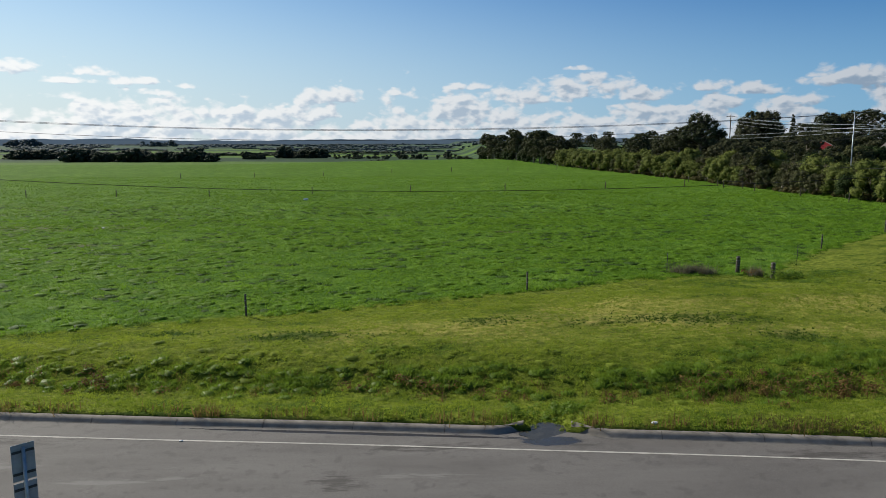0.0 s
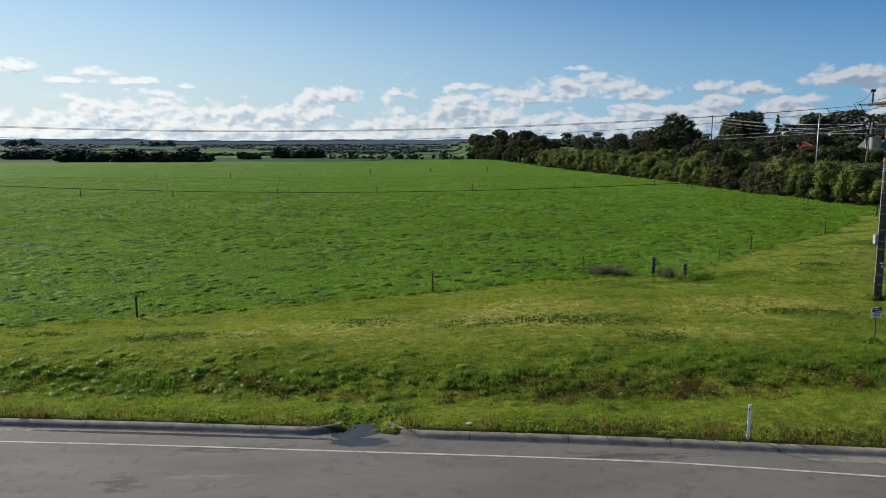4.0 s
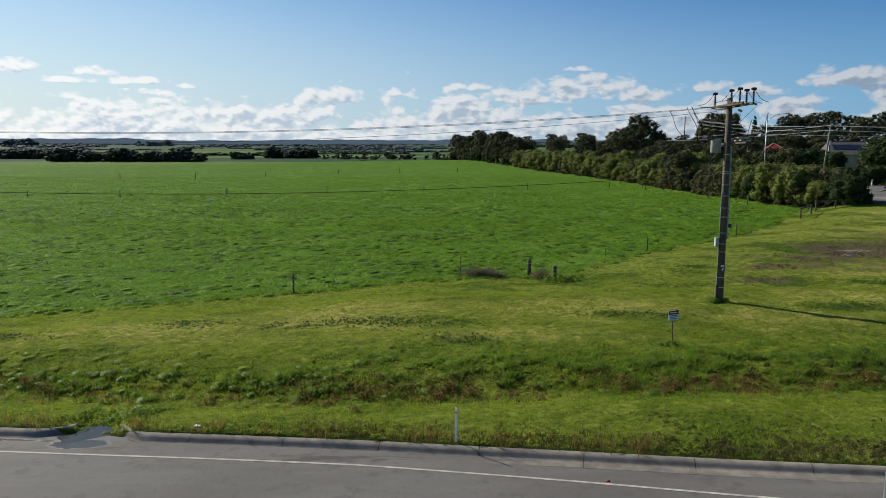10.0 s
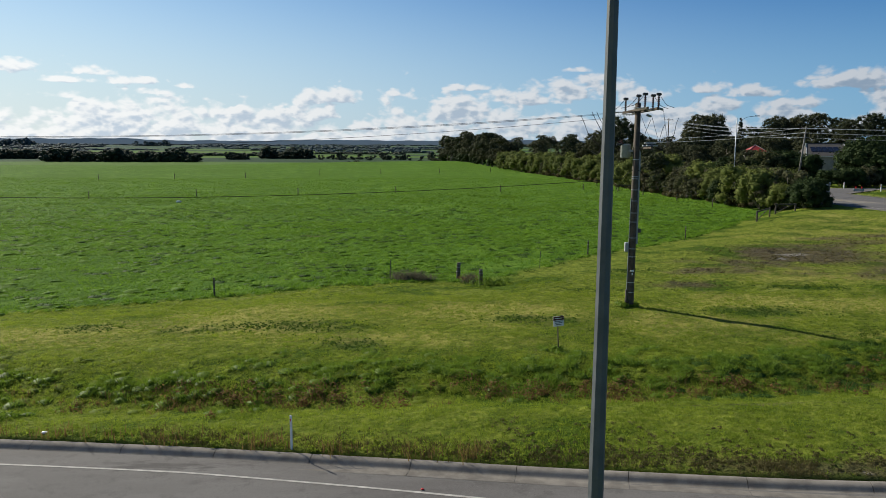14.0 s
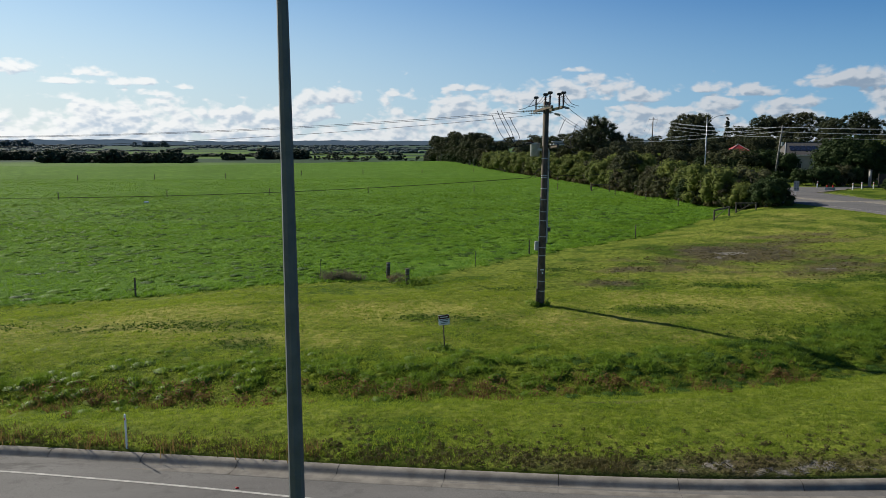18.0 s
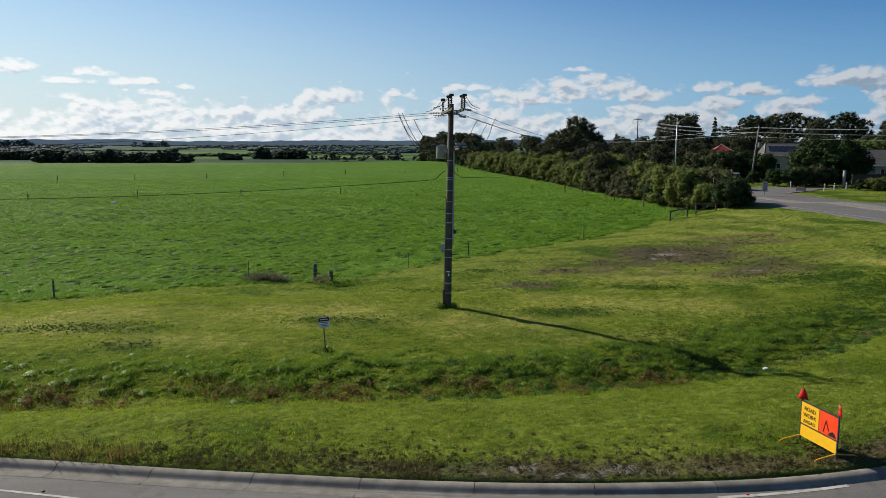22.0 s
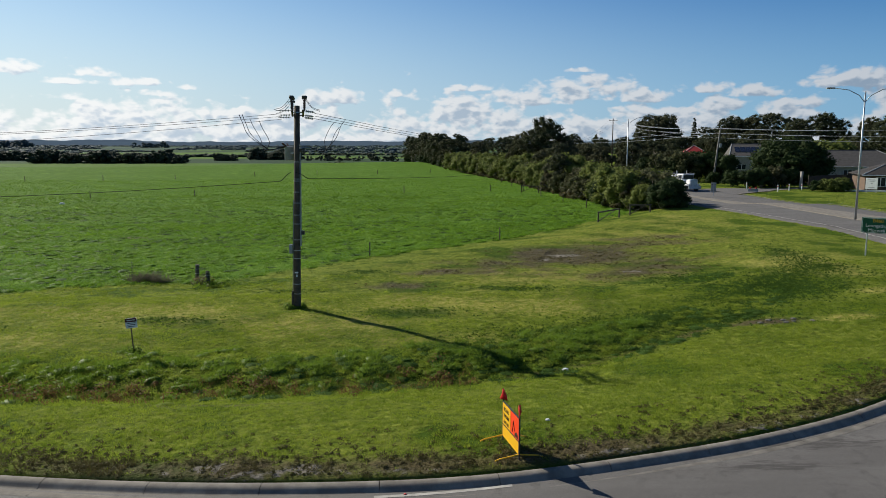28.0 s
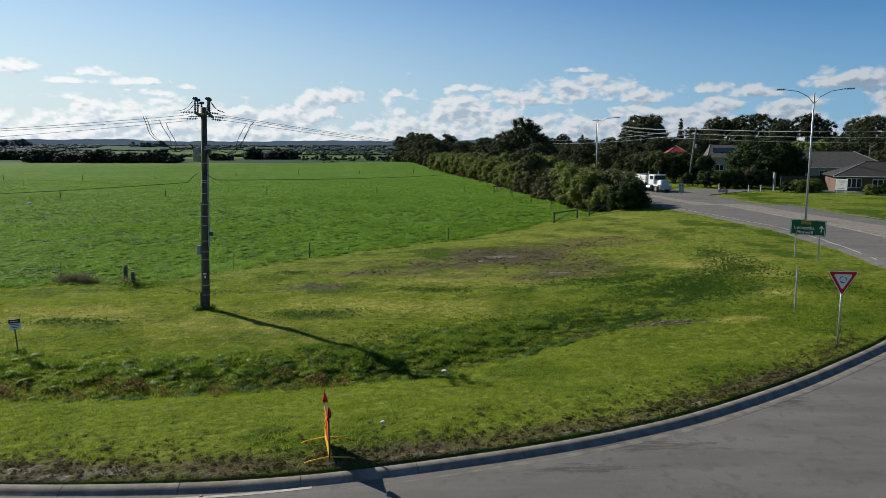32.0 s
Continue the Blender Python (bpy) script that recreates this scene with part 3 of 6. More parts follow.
def line_strip(name, pts, width, lift, mat, label, zfun):
    """A painted line along points."""
    p = np.array(pts, float)
    run_ = np.concatenate([[0], np.cumsum(np.hypot(*np.diff(p, axis=0).T))])
    q = np.arange(0, run_[-1] + 0.01, min(0.8, run_[-1] / 4))
    p = np.stack([np.interp(q, run_, p[:, i]) for i in (0, 1)], -1)
    d = np.gradient(p, axis=0)
    d = d / np.hypot(d[:, 0], d[:, 1])[:, None]
    nrm = np.stack([-d[:, 1], d[:, 0]], -1) * width / 2
    a, b = p - nrm, p + nrm
    verts = [(x, y, zfun(x, y) + lift) for x, y in a.tolist()] + [(x, y, zfun(x, y) + lift) for x, y in b.tolist()]
    n = len(p)
    ob = new(name, link_mesh(name, verts, [(i, i + 1, n + i + 1, n + i) for i in range(n - 1)], mat))
    return tagged(ob, label, "road marking", kind="structure")


def road_z(x, y):
    ky = float(kerb_y(x))
    f = np.clip((ky - y) / max(ky - min(10.2, ky - 4.3), 0.1), 0, 1)
    return float(kerb_z(x)) - 0.07 + 0.05 * math.sin(math.pi * min(1.0, f * 1.6))


lx = np.arange(-58, 24.6, 0.75)
line_strip("edge_line", [(x, float(kerb_y(x)) - float(np.interp(x, [-15, 0, 11, 15, 19, 25], [1.58, 1.42, 1.36, 1.50, 1.74, 2.1]))) for x in lx], 0.085, 0.006, PAINT_WHITE, "long white painted edge line on the asphalt", road_z)
lx = np.arange(33.2, 37.0, 0.3)
line_strip("edge_line", [(x, float(kerb_y(x)) - 0.44 - 0.16 * (37 - x) / 4) for x in lx], 0.12, 0.006, PAINT_WHITE, "short white painted line beside the curved kerb", road_z)
side = lambda x, y: gz(x, y) + 0.10
line_strip("edge_line", [(66.6, 42.5), (68.0, 50), (68.8, 58), (68.6, 66), (67.5, 74), (66.0, 82), (64.8, 95), (63.8, 120), (62.5, 160)], 0.14, 0.02, PAINT_WHITE, "white painted edge line of the side road", side)

# kerb in cast lengths with open joints; the drain mouth breaks it
KERB_PROFILE = [(0.0, -0.35), (0.0, 0.05), (0.03, 0.078), (0.08, 0.092), (0.14, 0.090), (0.20, 0.080), (0.25, 0.060), (0.30, 0.018), (0.34, -0.028), (0.38, -0.050), (0.44, -0.058), (0.74, -0.038), (0.79, -0.060), (0.80, -0.35)]


def kerb_piece(x0, x1, parent, splay0=0.0, splay1=0.0):
    n = max(3, int((x1 - x0) / 0.45))
    verts, faces = [], []
    k = len(KERB_PROFILE)
    for i in range(n + 1):
        f = i / n
        x = x0 + (x1 - x0) * f
        d = Vector((1.0, float(kerb_y(x + 0.3) - kerb_y(x - 0.3)) / 0.6, 0)).normalized()
        out = Vector((d.y, -d.x, 0))
        bend = splay0 * max(0.0, 1 - f * 2.2) ** 2 + splay1 * max(0.0, f * 2.2 - 1.2) ** 2
        for s, h in KERB_PROFILE:
            p = Vector((x, float(kerb_y(x)) + bend, float(kerb_z(x)))) + out * (s - (0.0 if not bend else 0.0))
            verts.append((p.x, p.y, p.z - (0.03 * float(step(17, 11, x)) if s > 0.42 else 0.0) + h * (1.0 if h < 0 else 1 - 0.25 * min(1, bend / 0.5))))
    for i in range(n):
        faces += [(i * k + j, i * k + j + 1, (i + 1) * k + j + 1, (i + 1) * k + j) for j in range(k - 1)]
    ends = len(verts)
    verts += verts[:k] + verts[n * k:n * k + k]
    faces += [tuple(range(ends + k - 1, ends - 1, -1)), tuple(range(ends + k, ends + 2 * k))]
    ob = new("kerb_length", link_mesh("kerb_length", verts, faces, CONCRETE, True))
    ob.parent = parent
    return ob


kerb = tagged(new("kerb"), "rounded concrete kerb and gutter in jointed lengths", "kerb", kind="structure")
GAP = (2.35, 3.75)
x = -60.0
while x < 66.0:
    slope = float(kerb_y(x + 1) - kerb_y(x))
    end = x + 2.75 / math.hypot(1, slope)
    if x < GAP[0] < end + 0.8:
        kerb_piece(x, GAP[0], kerb, 0, 0.55)
        x = GAP[1]
        end = x + 2.4
        kerb_piece(x, end - 0.015, kerb, 0.6, 0)
    else:
        kerb_piece(x, min(end, 66.4) - 0.015, kerb)
    x = end
# water standing in the drain mouth
bm = B()
ring = [(3.0 + (0.80 + 0.10 * math.sin(3 * a) + 0.05 * math.sin(7 * a)) * math.cos(a), 20.12 + (0.42 + 0.6 * max(0.0, math.sin(a))) * math.sin(a)) for a in [k * 2 * math.pi / 40 for k in range(40)]]
slab(bm, ring, -0.60, float(kerb_z(3.0)) - 0.060)
tagged(part("puddle", bm, WATER), "shallow brown puddle in the gap of the kerb", "puddle", kind="structure")

# far side island and kerb line of the side road
bm = B()
isl = ribbon([(74.4, 56), (73.9, 66), (73.2, 78), (71.0, 104.6), (69.8, 122)], [(79.5, 56), (78.0, 70), (76.5, 82), (72.6, 105), (70.3, 122)], 0.16, 30, 4)
verts = [p for r in isl for p in r] + [(p[0], p[1], p[2] - 0.2) for r in isl for p in r]
n, k = 30, 4
faces = [(i * k + j, i * k + j + 1, (i + 1) * k + j + 1, (i + 1) * k + j) for i in range(n - 1) for j in range(k - 1)]
o = n * k
faces += [(i * k, (i + 1) * k, o + (i + 1) * k, o + i * k) for i in range(n - 1)] + [(i * k + 3, o + i * k + 3, o + (i + 1) * k + 3, (i + 1) * k + 3) for i in range(n - 1)] + [(0, o, o + 3, 3)]
bm.free()
tagged(new("median_island", link_mesh("median_island", verts, faces, CONCRETE)), "pale concrete median island in the side road", "median", kind="structure")


# ---- growth on the ground ----
POST_FOOT = (27.2, 36.3)
def leaf_cloud(centres, radii, per, size, seed, squash=0.8):
    """Leaf sprays over the outer part of each clump; verts and quads."""
    rng = np.random.default_rng(seed)
    c = np.repeat(np.array(centres, float), per, axis=0)
    r = np.repeat(np.array(radii, float), per)
    n = len(c)
    d = rng.normal(0, 1, (n, 3))
    d /= np.linalg.norm(d, axis=1)[:, None]
    d[:, 2] = np.where((d[:, 2] < -0.2) & (rng.random(n) < 0.6), -d[:, 2], d[:, 2])
    p = c + d * (r * rng.uniform(0.4, 1.0, n) ** 0.5 * rng.choice([1.0, 1.0, 1.12, 1.3], n))[:, None] * np.array([1, 1, squash])
    face = d + np.array([0, 0, 0.25]) + rng.normal(0, 0.36, (n, 3))
    u = np.cross(face, rng.normal(0, 1, (n, 3)))
    u /= np.linalg.norm(u, axis=1)[:, None]
    v = np.cross(u, face)
    v /= np.linalg.norm(v, axis=1)[:, None]
    s = size * rng.uniform(0.5, 1.3, n)[:, None]
    q = np.stack([p - u * s, p + v * s * 0.55, p + u * s, p - v * s * 0.55], 1).reshape(-1, 3)
    return q, np.arange(4 * n).reshape(n, 4)


def crown_cores(centres, radii, seed, squash, share=0.62):
    """Uneven lumps added under each clump's leaves to block light; verts and quads."""
    grid = [(i, j) for i in (-1, 0, 1) for j in (-1, 0, 1)]
    shell, faces = [], []
    for axis in range(3):
        for side in (-1, 1):
            o = len(shell)
            for i, j in grid:
                v = [0, 0, 0]
                v[axis], v[(axis + 1) % 3], v[(axis + 2) % 3] = side, i * side, j
                shell.append(v)
            faces += [(o + a, o + a + 3, o + a + 4, o + a + 1) for a in (0, 1, 3, 4)]
    shell = np.array(shell, float)
    shell /= np.linalg.norm(shell, axis=1)[:, None]
    c, r = np.array(centres, float), np.array(radii, float) * share
    q = c[:, None, :] + shell[None] * r[:, None, None] * np.array([1, 1, squash])
    q = q + 0.16 * r[:, None, None] * np.sin(q * 9.0 + seed)
    f = np.array(faces)[None] + (np.arange(len(c)) * len(shell))[:, None, None]
    return q.reshape(-1, 3), f.reshape(-1, 4)


def crown(centres, radii, per, leaf, seed, squash, mat, parent, share=0.62):
    """Leaves over dense clumps, as one crown."""
    q, f = leaf_cloud(centres, radii, per, leaf, seed, squash)
    cq, cf = crown_cores(centres, radii, seed, squash, share)
    ob = new("crown", leaf_mesh("crown", np.concatenate([q, cq]), np.concatenate([f, cf + len(q)]), mat))
    ob.parent = parent
    return ob


def leaf_mesh(name, q, f, mat):
    me = bpy.data.meshes.new(name)
    m = len(f)
    me.vertices.add(len(q)), me.loops.add(4 * m), me.polygons.add(m)
    me.vertices.foreach_set("co", q.ravel())
    me.loops.foreach_set("vertex_index", f.ravel().astype(np.int32))
    me.polygons.foreach_set("loop_start", np.arange(0, 4 * m, 4, dtype=np.int32))
    me.update(calc_edges=True)
    me.materials.append(mat)
    return me


def tufts(name, pts, height, width, blades, mat, label, lean=0.5, seed=1, category="grass"):
    """Bunches of pointed blades on the land, joined."""
    rng = np.random.default_rng(seed)
    n = len(pts)
    h = np.repeat(np.broadcast_to(height, n), blades) * rng.uniform(0.5, 1.15, n * blades)
    wd = np.repeat(np.broadcast_to(width, n), blades)
    root = np.repeat(pts, blades, axis=0) + np.stack([rng.normal(0, 1, n * blades) * h * 0.42, rng.normal(0, 1, n * blades) * h * 0.42, np.zeros(n * blades)], -1)
    a = rng.uniform(0, 2 * np.pi, n * blades)
    side = np.stack([np.cos(a), np.sin(a), np.zeros_like(a)], -1) * wd[:, None] / 2
    b = rng.uniform(0, 2 * np.pi, n * blades)
    tip = root + np.stack([np.cos(b) * h * lean * rng.uniform(0, 1, n * blades), np.sin(b) * h * lean * rng.uniform(0, 1, n * blades), h], -1)
    root[:, 2] -= 0.03
    v = np.stack([root - side, root + side, tip], 1).reshape(-1, 3)
    me = bpy.data.meshes.new(name)
    m = n * blades
    me.vertices.add(3 * m), me.loops.add(3 * m), me.polygons.add(m)
    me.vertices.foreach_set("co", v.ravel())
    me.loops.foreach_set("vertex_index", np.arange(3 * m, dtype=np.int32))
    me.polygons.foreach_set("loop_start", np.arange(0, 3 * m, 3, dtype=np.int32))
    me.update(calc_edges=True)
    me.materials.append(mat)
    return tagged(new(name, me), label, category, kind="stuff")


def lumps(name, pts, radius, per, size, mat, label, squash=0.6, seed=1):
    """Low leafy clumps on the land, joined."""
    r = np.random.default_rng(seed + 500).uniform(0.5, 1.25, len(pts)) * radius
    c = pts + np.stack([0 * r, 0 * r, r * squash * 0.45], -1)
    q, f = leaf_cloud(c, r, per, size, seed, squash)
    return tagged(new(name, leaf_mesh(name, q, f, mat)), label, "weeds", kind="stuff")


def tussocks(name, pts, radius, height, blades, width, mat, label, seed=1, splay=1.4, stock=0.0):
    """Heaps of long grass: blades that lean out from each root stock, joined."""
    rng = np.random.default_rng(seed)
    n = len(pts)
    size = np.repeat(rng.uniform(0.55, 1.35, n), blades)
    a, far = rng.uniform(0, 2 * np.pi, n * blades), np.sqrt(rng.uniform(0, 1, n * blades))
    out = np.stack([np.cos(a), np.sin(a), 0 * a], -1)
    root = np.repeat(pts, blades, axis=0) + out * (far * radius * size)[:, None]
    h = height * size * (1.1 - 0.5 * far) * rng.uniform(0.6, 1.2, n * blades)
    b = a + rng.normal(0, 0.7, n * blades)
    tip = root + np.stack([np.cos(b) * h * splay * far, np.sin(b) * h * splay * far, h], -1)
    c = rng.uniform(0, 2 * np.pi, n * blades)
    side = np.stack([np.cos(c), np.sin(c), 0 * c], -1) * width / 2
    root[:, 2] -= 0.03
    v = np.stack([root - side, root + side, tip], 1).reshape(-1, 3)
    tris = np.arange(3 * n * blades).reshape(-1, 3)
    if stock:
        # a solid low uneven dome added under each heap so that it shades itself
        k = np.arange(6) * np.pi / 3
        rim = np.stack([np.cos(k), np.sin(k), 0 * k - 0.15], -1)
        dome = np.concatenate([rim, np.stack([0.72 * np.cos(k + 0.4), 0.72 * np.sin(k + 0.4), 0 * k + 0.62], -1), [[0.0, 0.0, 0.95]]])
        idx = [(i, (i + 1) % 6, 6 + i) for i in range(6)] + [((i + 1) % 6, 6 + (i + 1) % 6, 6 + i) for i in range(6)] + [(6 + i, 6 + (i + 1) % 6, 12) for i in range(6)]
        one = size[::blades]
        scale = np.stack([radius * one, radius * one, height * stock * one], -1)
        d = pts[:, None, :] + dome[None] * scale[:, None, :] * rng.uniform(0.72, 1.25, (n, 13, 1))
        tris = np.concatenate([tris, (len(v) + np.array(idx)[None] + 13 * np.arange(n)[:, None, None]).reshape(-1, 3)])
        v = np.concatenate([v, d.reshape(-1, 3)])
    me = bpy.data.meshes.new(name)
    m = len(tris)
    me.vertices.add(len(v)), me.loops.add(3 * m), me.polygons.add(m)
    me.vertices.foreach_set("co", v.ravel())
    me.loops.foreach_set("vertex_index", tris.ravel().astype(np.int32))
    me.polygons.foreach_set("loop_start", np.arange(0, 3 * m, 3, dtype=np.int32))
    me.update(calc_edges=True)
    me.materials.append(mat)
    return tagged(new(name, me), label, "grass", kind="stuff")


def scatter(n, x0, x1, y0, y1, keep, seed):
    rng = np.random.default_rng(seed)
    x, y = rng.uniform(x0, x1, n), rng.uniform(y0, y1, n)
    ok = keep(x, y, rng.uniform(0, 1, n))
    x, y = x[ok], y[ok]
    return np.stack([x, y, ground_z(x, y)], -1)


def clumpy(x, y, s, seed=0.0):
    return 0.5 + 0.25 * (np.sin(x * s + seed) * np.sin(y * s * 1.3 + 2 * seed) + np.sin(x * s * 2.3 + y * s * 1.1 + seed) * np.sin(y * s * 2.9 - x * s + seed))


def fence_y(x):
    return np.interp(x, FENCE_X, FENCE_Y)


verge_ok = lambda x, y, r: (y > kerb_y(x) + 0.25) & (y < fence_y(x)) & (r < 1.1 - mud_zone(x, y) * 1.2 - 0.85 * dry_zone(x, y) - 1.1 * clover_shade_zone(x, y)) & (x < 66)
pts = scatter(165000, -24, 66, 16, 40, verge_ok, 3)
tufts("verge_grass", pts, 0.02 + 0.08 * clumpy(pts[:, 0], pts[:, 1], 1.7, 0.4) ** 2 + 0.04 * clumpy(pts[:, 0], pts[:, 1], 4.1, 1.4), 0.020, 6, GRASS_VERGE, "short mown green verge grass", 1.0, 4)
tufts("dry_grass", scatter(110000, -20, 62, 22, 75, lambda x, y, r: (y > kerb_y(x) + 0.5) & (y < fence_y(x)) & (r < dry_zone(x, y) - 1.2 * clover_shade_zone(x, y)), 5), 0.05, 0.025, 4, GRASS_DRY, "short yellowed dry grass on the mown verge", 0.7, 6)
tussocks("pasture_tussocks", scatter(16000, -60, 60, 24, 120, lambda x, y, r: (y > fence_y(x) + 0.5) & (np.abs(x - 15) < 0.62 * y + 22) & (r < clumpy(x, y, 0.17, 3.0) ** 2 * 1.6), 21), 0.40, 0.19, 24, 0.05, GRASS_FIELD, "low tussocks standing in the pasture", 22, 1.3, 0.32)
# darker set: shadows between tussocks, put into the blade colour
tussocks("dark_tussocks", scatter(5200, -70, 60, 24, 95, lambda x, y, r: (y > fence_y(x) + 0.5) & (np.abs(x - 15) < 0.62 * y + 22) & (r < clumpy(x, y, 0.23, 8.0) ** 2 * 1.5), 41), 0.36, 0.17, 24, 0.055, GRASS_DARK, "dark tussocks standing in for tussock shadows in the pasture", 42, 1.3, 0.30)
tufts("pasture_grass", scatter(130000, -50, 62, 22, 80, lambda x, y, r: (y > fence_y(x)) & (np.abs(x - 15) < 0.62 * y + 22) & (r < clumpy(x, y, 0.5) * 1.3), 7), 0.11, 0.04, 4, GRASS_FIELD, "green grazed pasture grass", 0.6, 8)
tufts("pasture_grass", scatter(45000, -90, 60, 70, 170, lambda x, y, r: (y > fence_y(x)) & (r < clumpy(x, y, 0.35) * 1.2), 9), 0.13, 0.10, 4, GRASS_FIELD, "green grazed pasture grass farther off", 0.6, 10)
ditch = lambda x, y: y - np.interp(x, DQ, DV)
tussocks("ditch_weeds", scatter(9000, -24, 44, 18, 34, lambda x, y, r: (y > kerb_y(x) + 0.8) & (r < 1.1 * np.exp(-((ditch(x, y) - 0.9 - 1.2 * step(6, 14, x)) / (0.9 + 0.5 * step(6, 14, x))) ** 2) * clumpy(x, y, 0.95, 1.0) ** 2 * 2.6), 11), 0.25, 0.25, 80, 0.026, GRASS_LUSH, "lush green grass heaped along the ditch bank", 12, 1.2, 0.30)
tufts("ditch_reeds", scatter(9000, -24, 36, 18, 32, lambda x, y, r: (y > kerb_y(x) + 0.6) & (r < np.exp(-((ditch(x, y) - 0.3) / 0.8) ** 2) * clumpy(x, y, 0.55, 2.0) ** 2 * 2.6 * (0.36 + 0.64 * step(3, 8, x))), 13), 0.26, 0.03, 9, GRASS_REED, "rusty brown reeds and dock in the ditch", 1.0, 14)
lumps("kerb_weeds", scatter(5200, -24, 20, 16, 25, lambda x, y, r: (y > kerb_y(x) + 0.02) & (y < kerb_y(x) + 0.9) & (r < clumpy(x, y, 1.3, 0.6) * 1.5), 15), 0.13, 30, 0.035, GRASS_VERGE, "leafy bright weeds growing behind the kerb", 0.8, 16)
tufts("kerb_stalks", scatter(9000, -24, 19, 16, 26, lambda x, y, r: (y > kerb_y(x) + 0.03) & (y < kerb_y(x) + 0.45) & (np.abs(x - 3.05) > 1.1) & (r < clumpy(x, y, 0.8, 4.0) ** 2 * 1.5), 31), 0.44, 0.026, 8, GRASS_REED, "tall seeding weed stalks behind the kerb", 0.5, 32)
# dark blades here: the bank's shade is put into their colour
tussocks("bank_weeds", scatter(3600, 26, 58, 20, 36, lambda x, y, r: (np.abs(ditch(x, y) - 1.4) < 2.2) & (r < clumpy(x, y, 0.7, 5.0) ** 2 * 1.4), 33), 0.28, 0.17, 54, 0.026, GRASS_DARK, "low heaps of grass on the ditch bank, darkened for its shade", 34, 1.3, 0.28)
tussocks("verge_clumps", scatter(42000, -24, 64, 16, 46, lambda x, y, r: (y > kerb_y(x) + 0.4) & (y < fence_y(x)) & (r < (0.15 + clumpy(x, y, 0.45, 6.0) ** 2) * 1.1 - mud_zone(x, y) - 0.6 * dry_zone(x, y)), 35), 0.12, 0.10, 20, 0.026, GRASS_VERGE, "small heaps of longer grass in the mown verge", 36)
tussocks("fence_growth", scatter(26000, -30, 58, 20, 92, lambda x, y, r: (np.abs(y - fence_y(x)) < 0.55) & (r < clumpy(x, y, 0.35, 7.0) * 1.2), 37), 0.28, 0.24, 34, 0.05, GRASS_FIELD, "longer rank grass along the fence line", 38, 1.3, 0.35)
for cx, cy, n, rad, mat, kind, lab in ((20.7, 44.2, 14, 0.5, GRASS_LUSH, "post_weeds", "rank green weeds heaped round the strainer posts"), (19.4, 45.6, 4, 0.40, GRASS_REED, "post_weeds", "dry brown weeds between the strainer posts"), (POST_FOOT[0], POST_FOOT[1], 8, 0.2, GRASS_LUSH, "post_weeds", "grass growing round the foot of the power pole"), (22.4, 28.2, 6, 0.12, GRASS_LUSH, "post_weeds", "tall grass round the foot of the notice sign")):
    rr = np.random.default_rng(int(cx * 10))
    px, py = cx + rr.normal(0, rad * 1.3, n), cy + rr.normal(0, rad * 0.7, n)
    lumps(kind, np.stack([px, py, ground_z(px, py)], -1), rad, 70, 0.06, mat, lab, 0.9, int(cx))
for cx, cy, n, words in ((15.9, 46.2, 34, "dry grey thicket of dead stalks beside the fence stake"), (19.5, 45.5, 12, "dry grey stalks between the strainer posts")):
    rr = np.random.default_rng(int(cx))
    px, py = cx + rr.normal(0, 0.018 * n, n), cy + rr.normal(0, 0.25, n)
    tussocks("dead_thicket", np.stack([px, py, ground_z(px, py)], -1), 0.22, 0.62, 40, 0.028, GREY_STALK, words, int(cy), 0.7, 0.0)
lumps("ditch_dock", scatter(2600, -24, 36, 18, 32, lambda x, y, r: (y > kerb_y(x) + 0.7) & (r < np.exp(-((ditch(x, y) - 0.3) / 0.75) ** 2) * clumpy(x, y, 0.5, 2.0) ** 2 * 2.6 * (0.36 + 0.64 * step(3, 8, x))), 51), 0.30, 46, 0.05, GRASS_REED, "rusty dock and dead growth in the ditch", 0.9, 52)
lumps("drain_growth", scatter(46, 2.0, 4.2, 21.3, 22.8, lambda x, y, r: r < 0.9, 53), 0.17, 50, 0.04, GRASS_LUSH, "lush growth over the drain mouth", 0.8, 54)
lumps("dead_clumps", scatter(16000, 19, 56, 15.5, 30, lambda x, y, r: (y > kerb_y(x) + 0.05) & (r < (0.95 * np.exp(-((y - kerb_y(x) - 0.8) / 0.75) ** 2) + 0.16 * (y < kerb_y(x) + 3.2)) * (0.35 + clumpy(x, y, 1.1, 2.5))), 55), 0.09, 30, 0.024, GRASS_DEAD, "ragged dark dead clumps behind the kerb", 0.6, 56)
lumps("mud_clods", scatter(5200, 28, 56, 38, 64, lambda x, y, r: r < mud_zone(x, y) * clumpy(x, y, 0.9, 1.5) * 1.2 - 0.12, 57), 0.10, 14, 0.040, GRASS_DEAD, "trampled dead growth on the muddy patches", 0.35, 58)
tufts("bank_grass", scatter(62000, -24, 52, 18, 38, lambda x, y, r: (y > kerb_y(x) + 0.7) & (r < np.exp(-((ditch(x, y) - 1.0 - 1.0 * step(8, 16, x)) / (1.0 + 0.9 * step(8, 16, x))) ** 2) * (0.35 + clumpy(x, y, 0.8, 9.0)) * step(44, 34, x)), 59), 0.09, 0.022, 7, GRASS_VERGE, "longer green grass on the ditch bank", 1.3, 60)
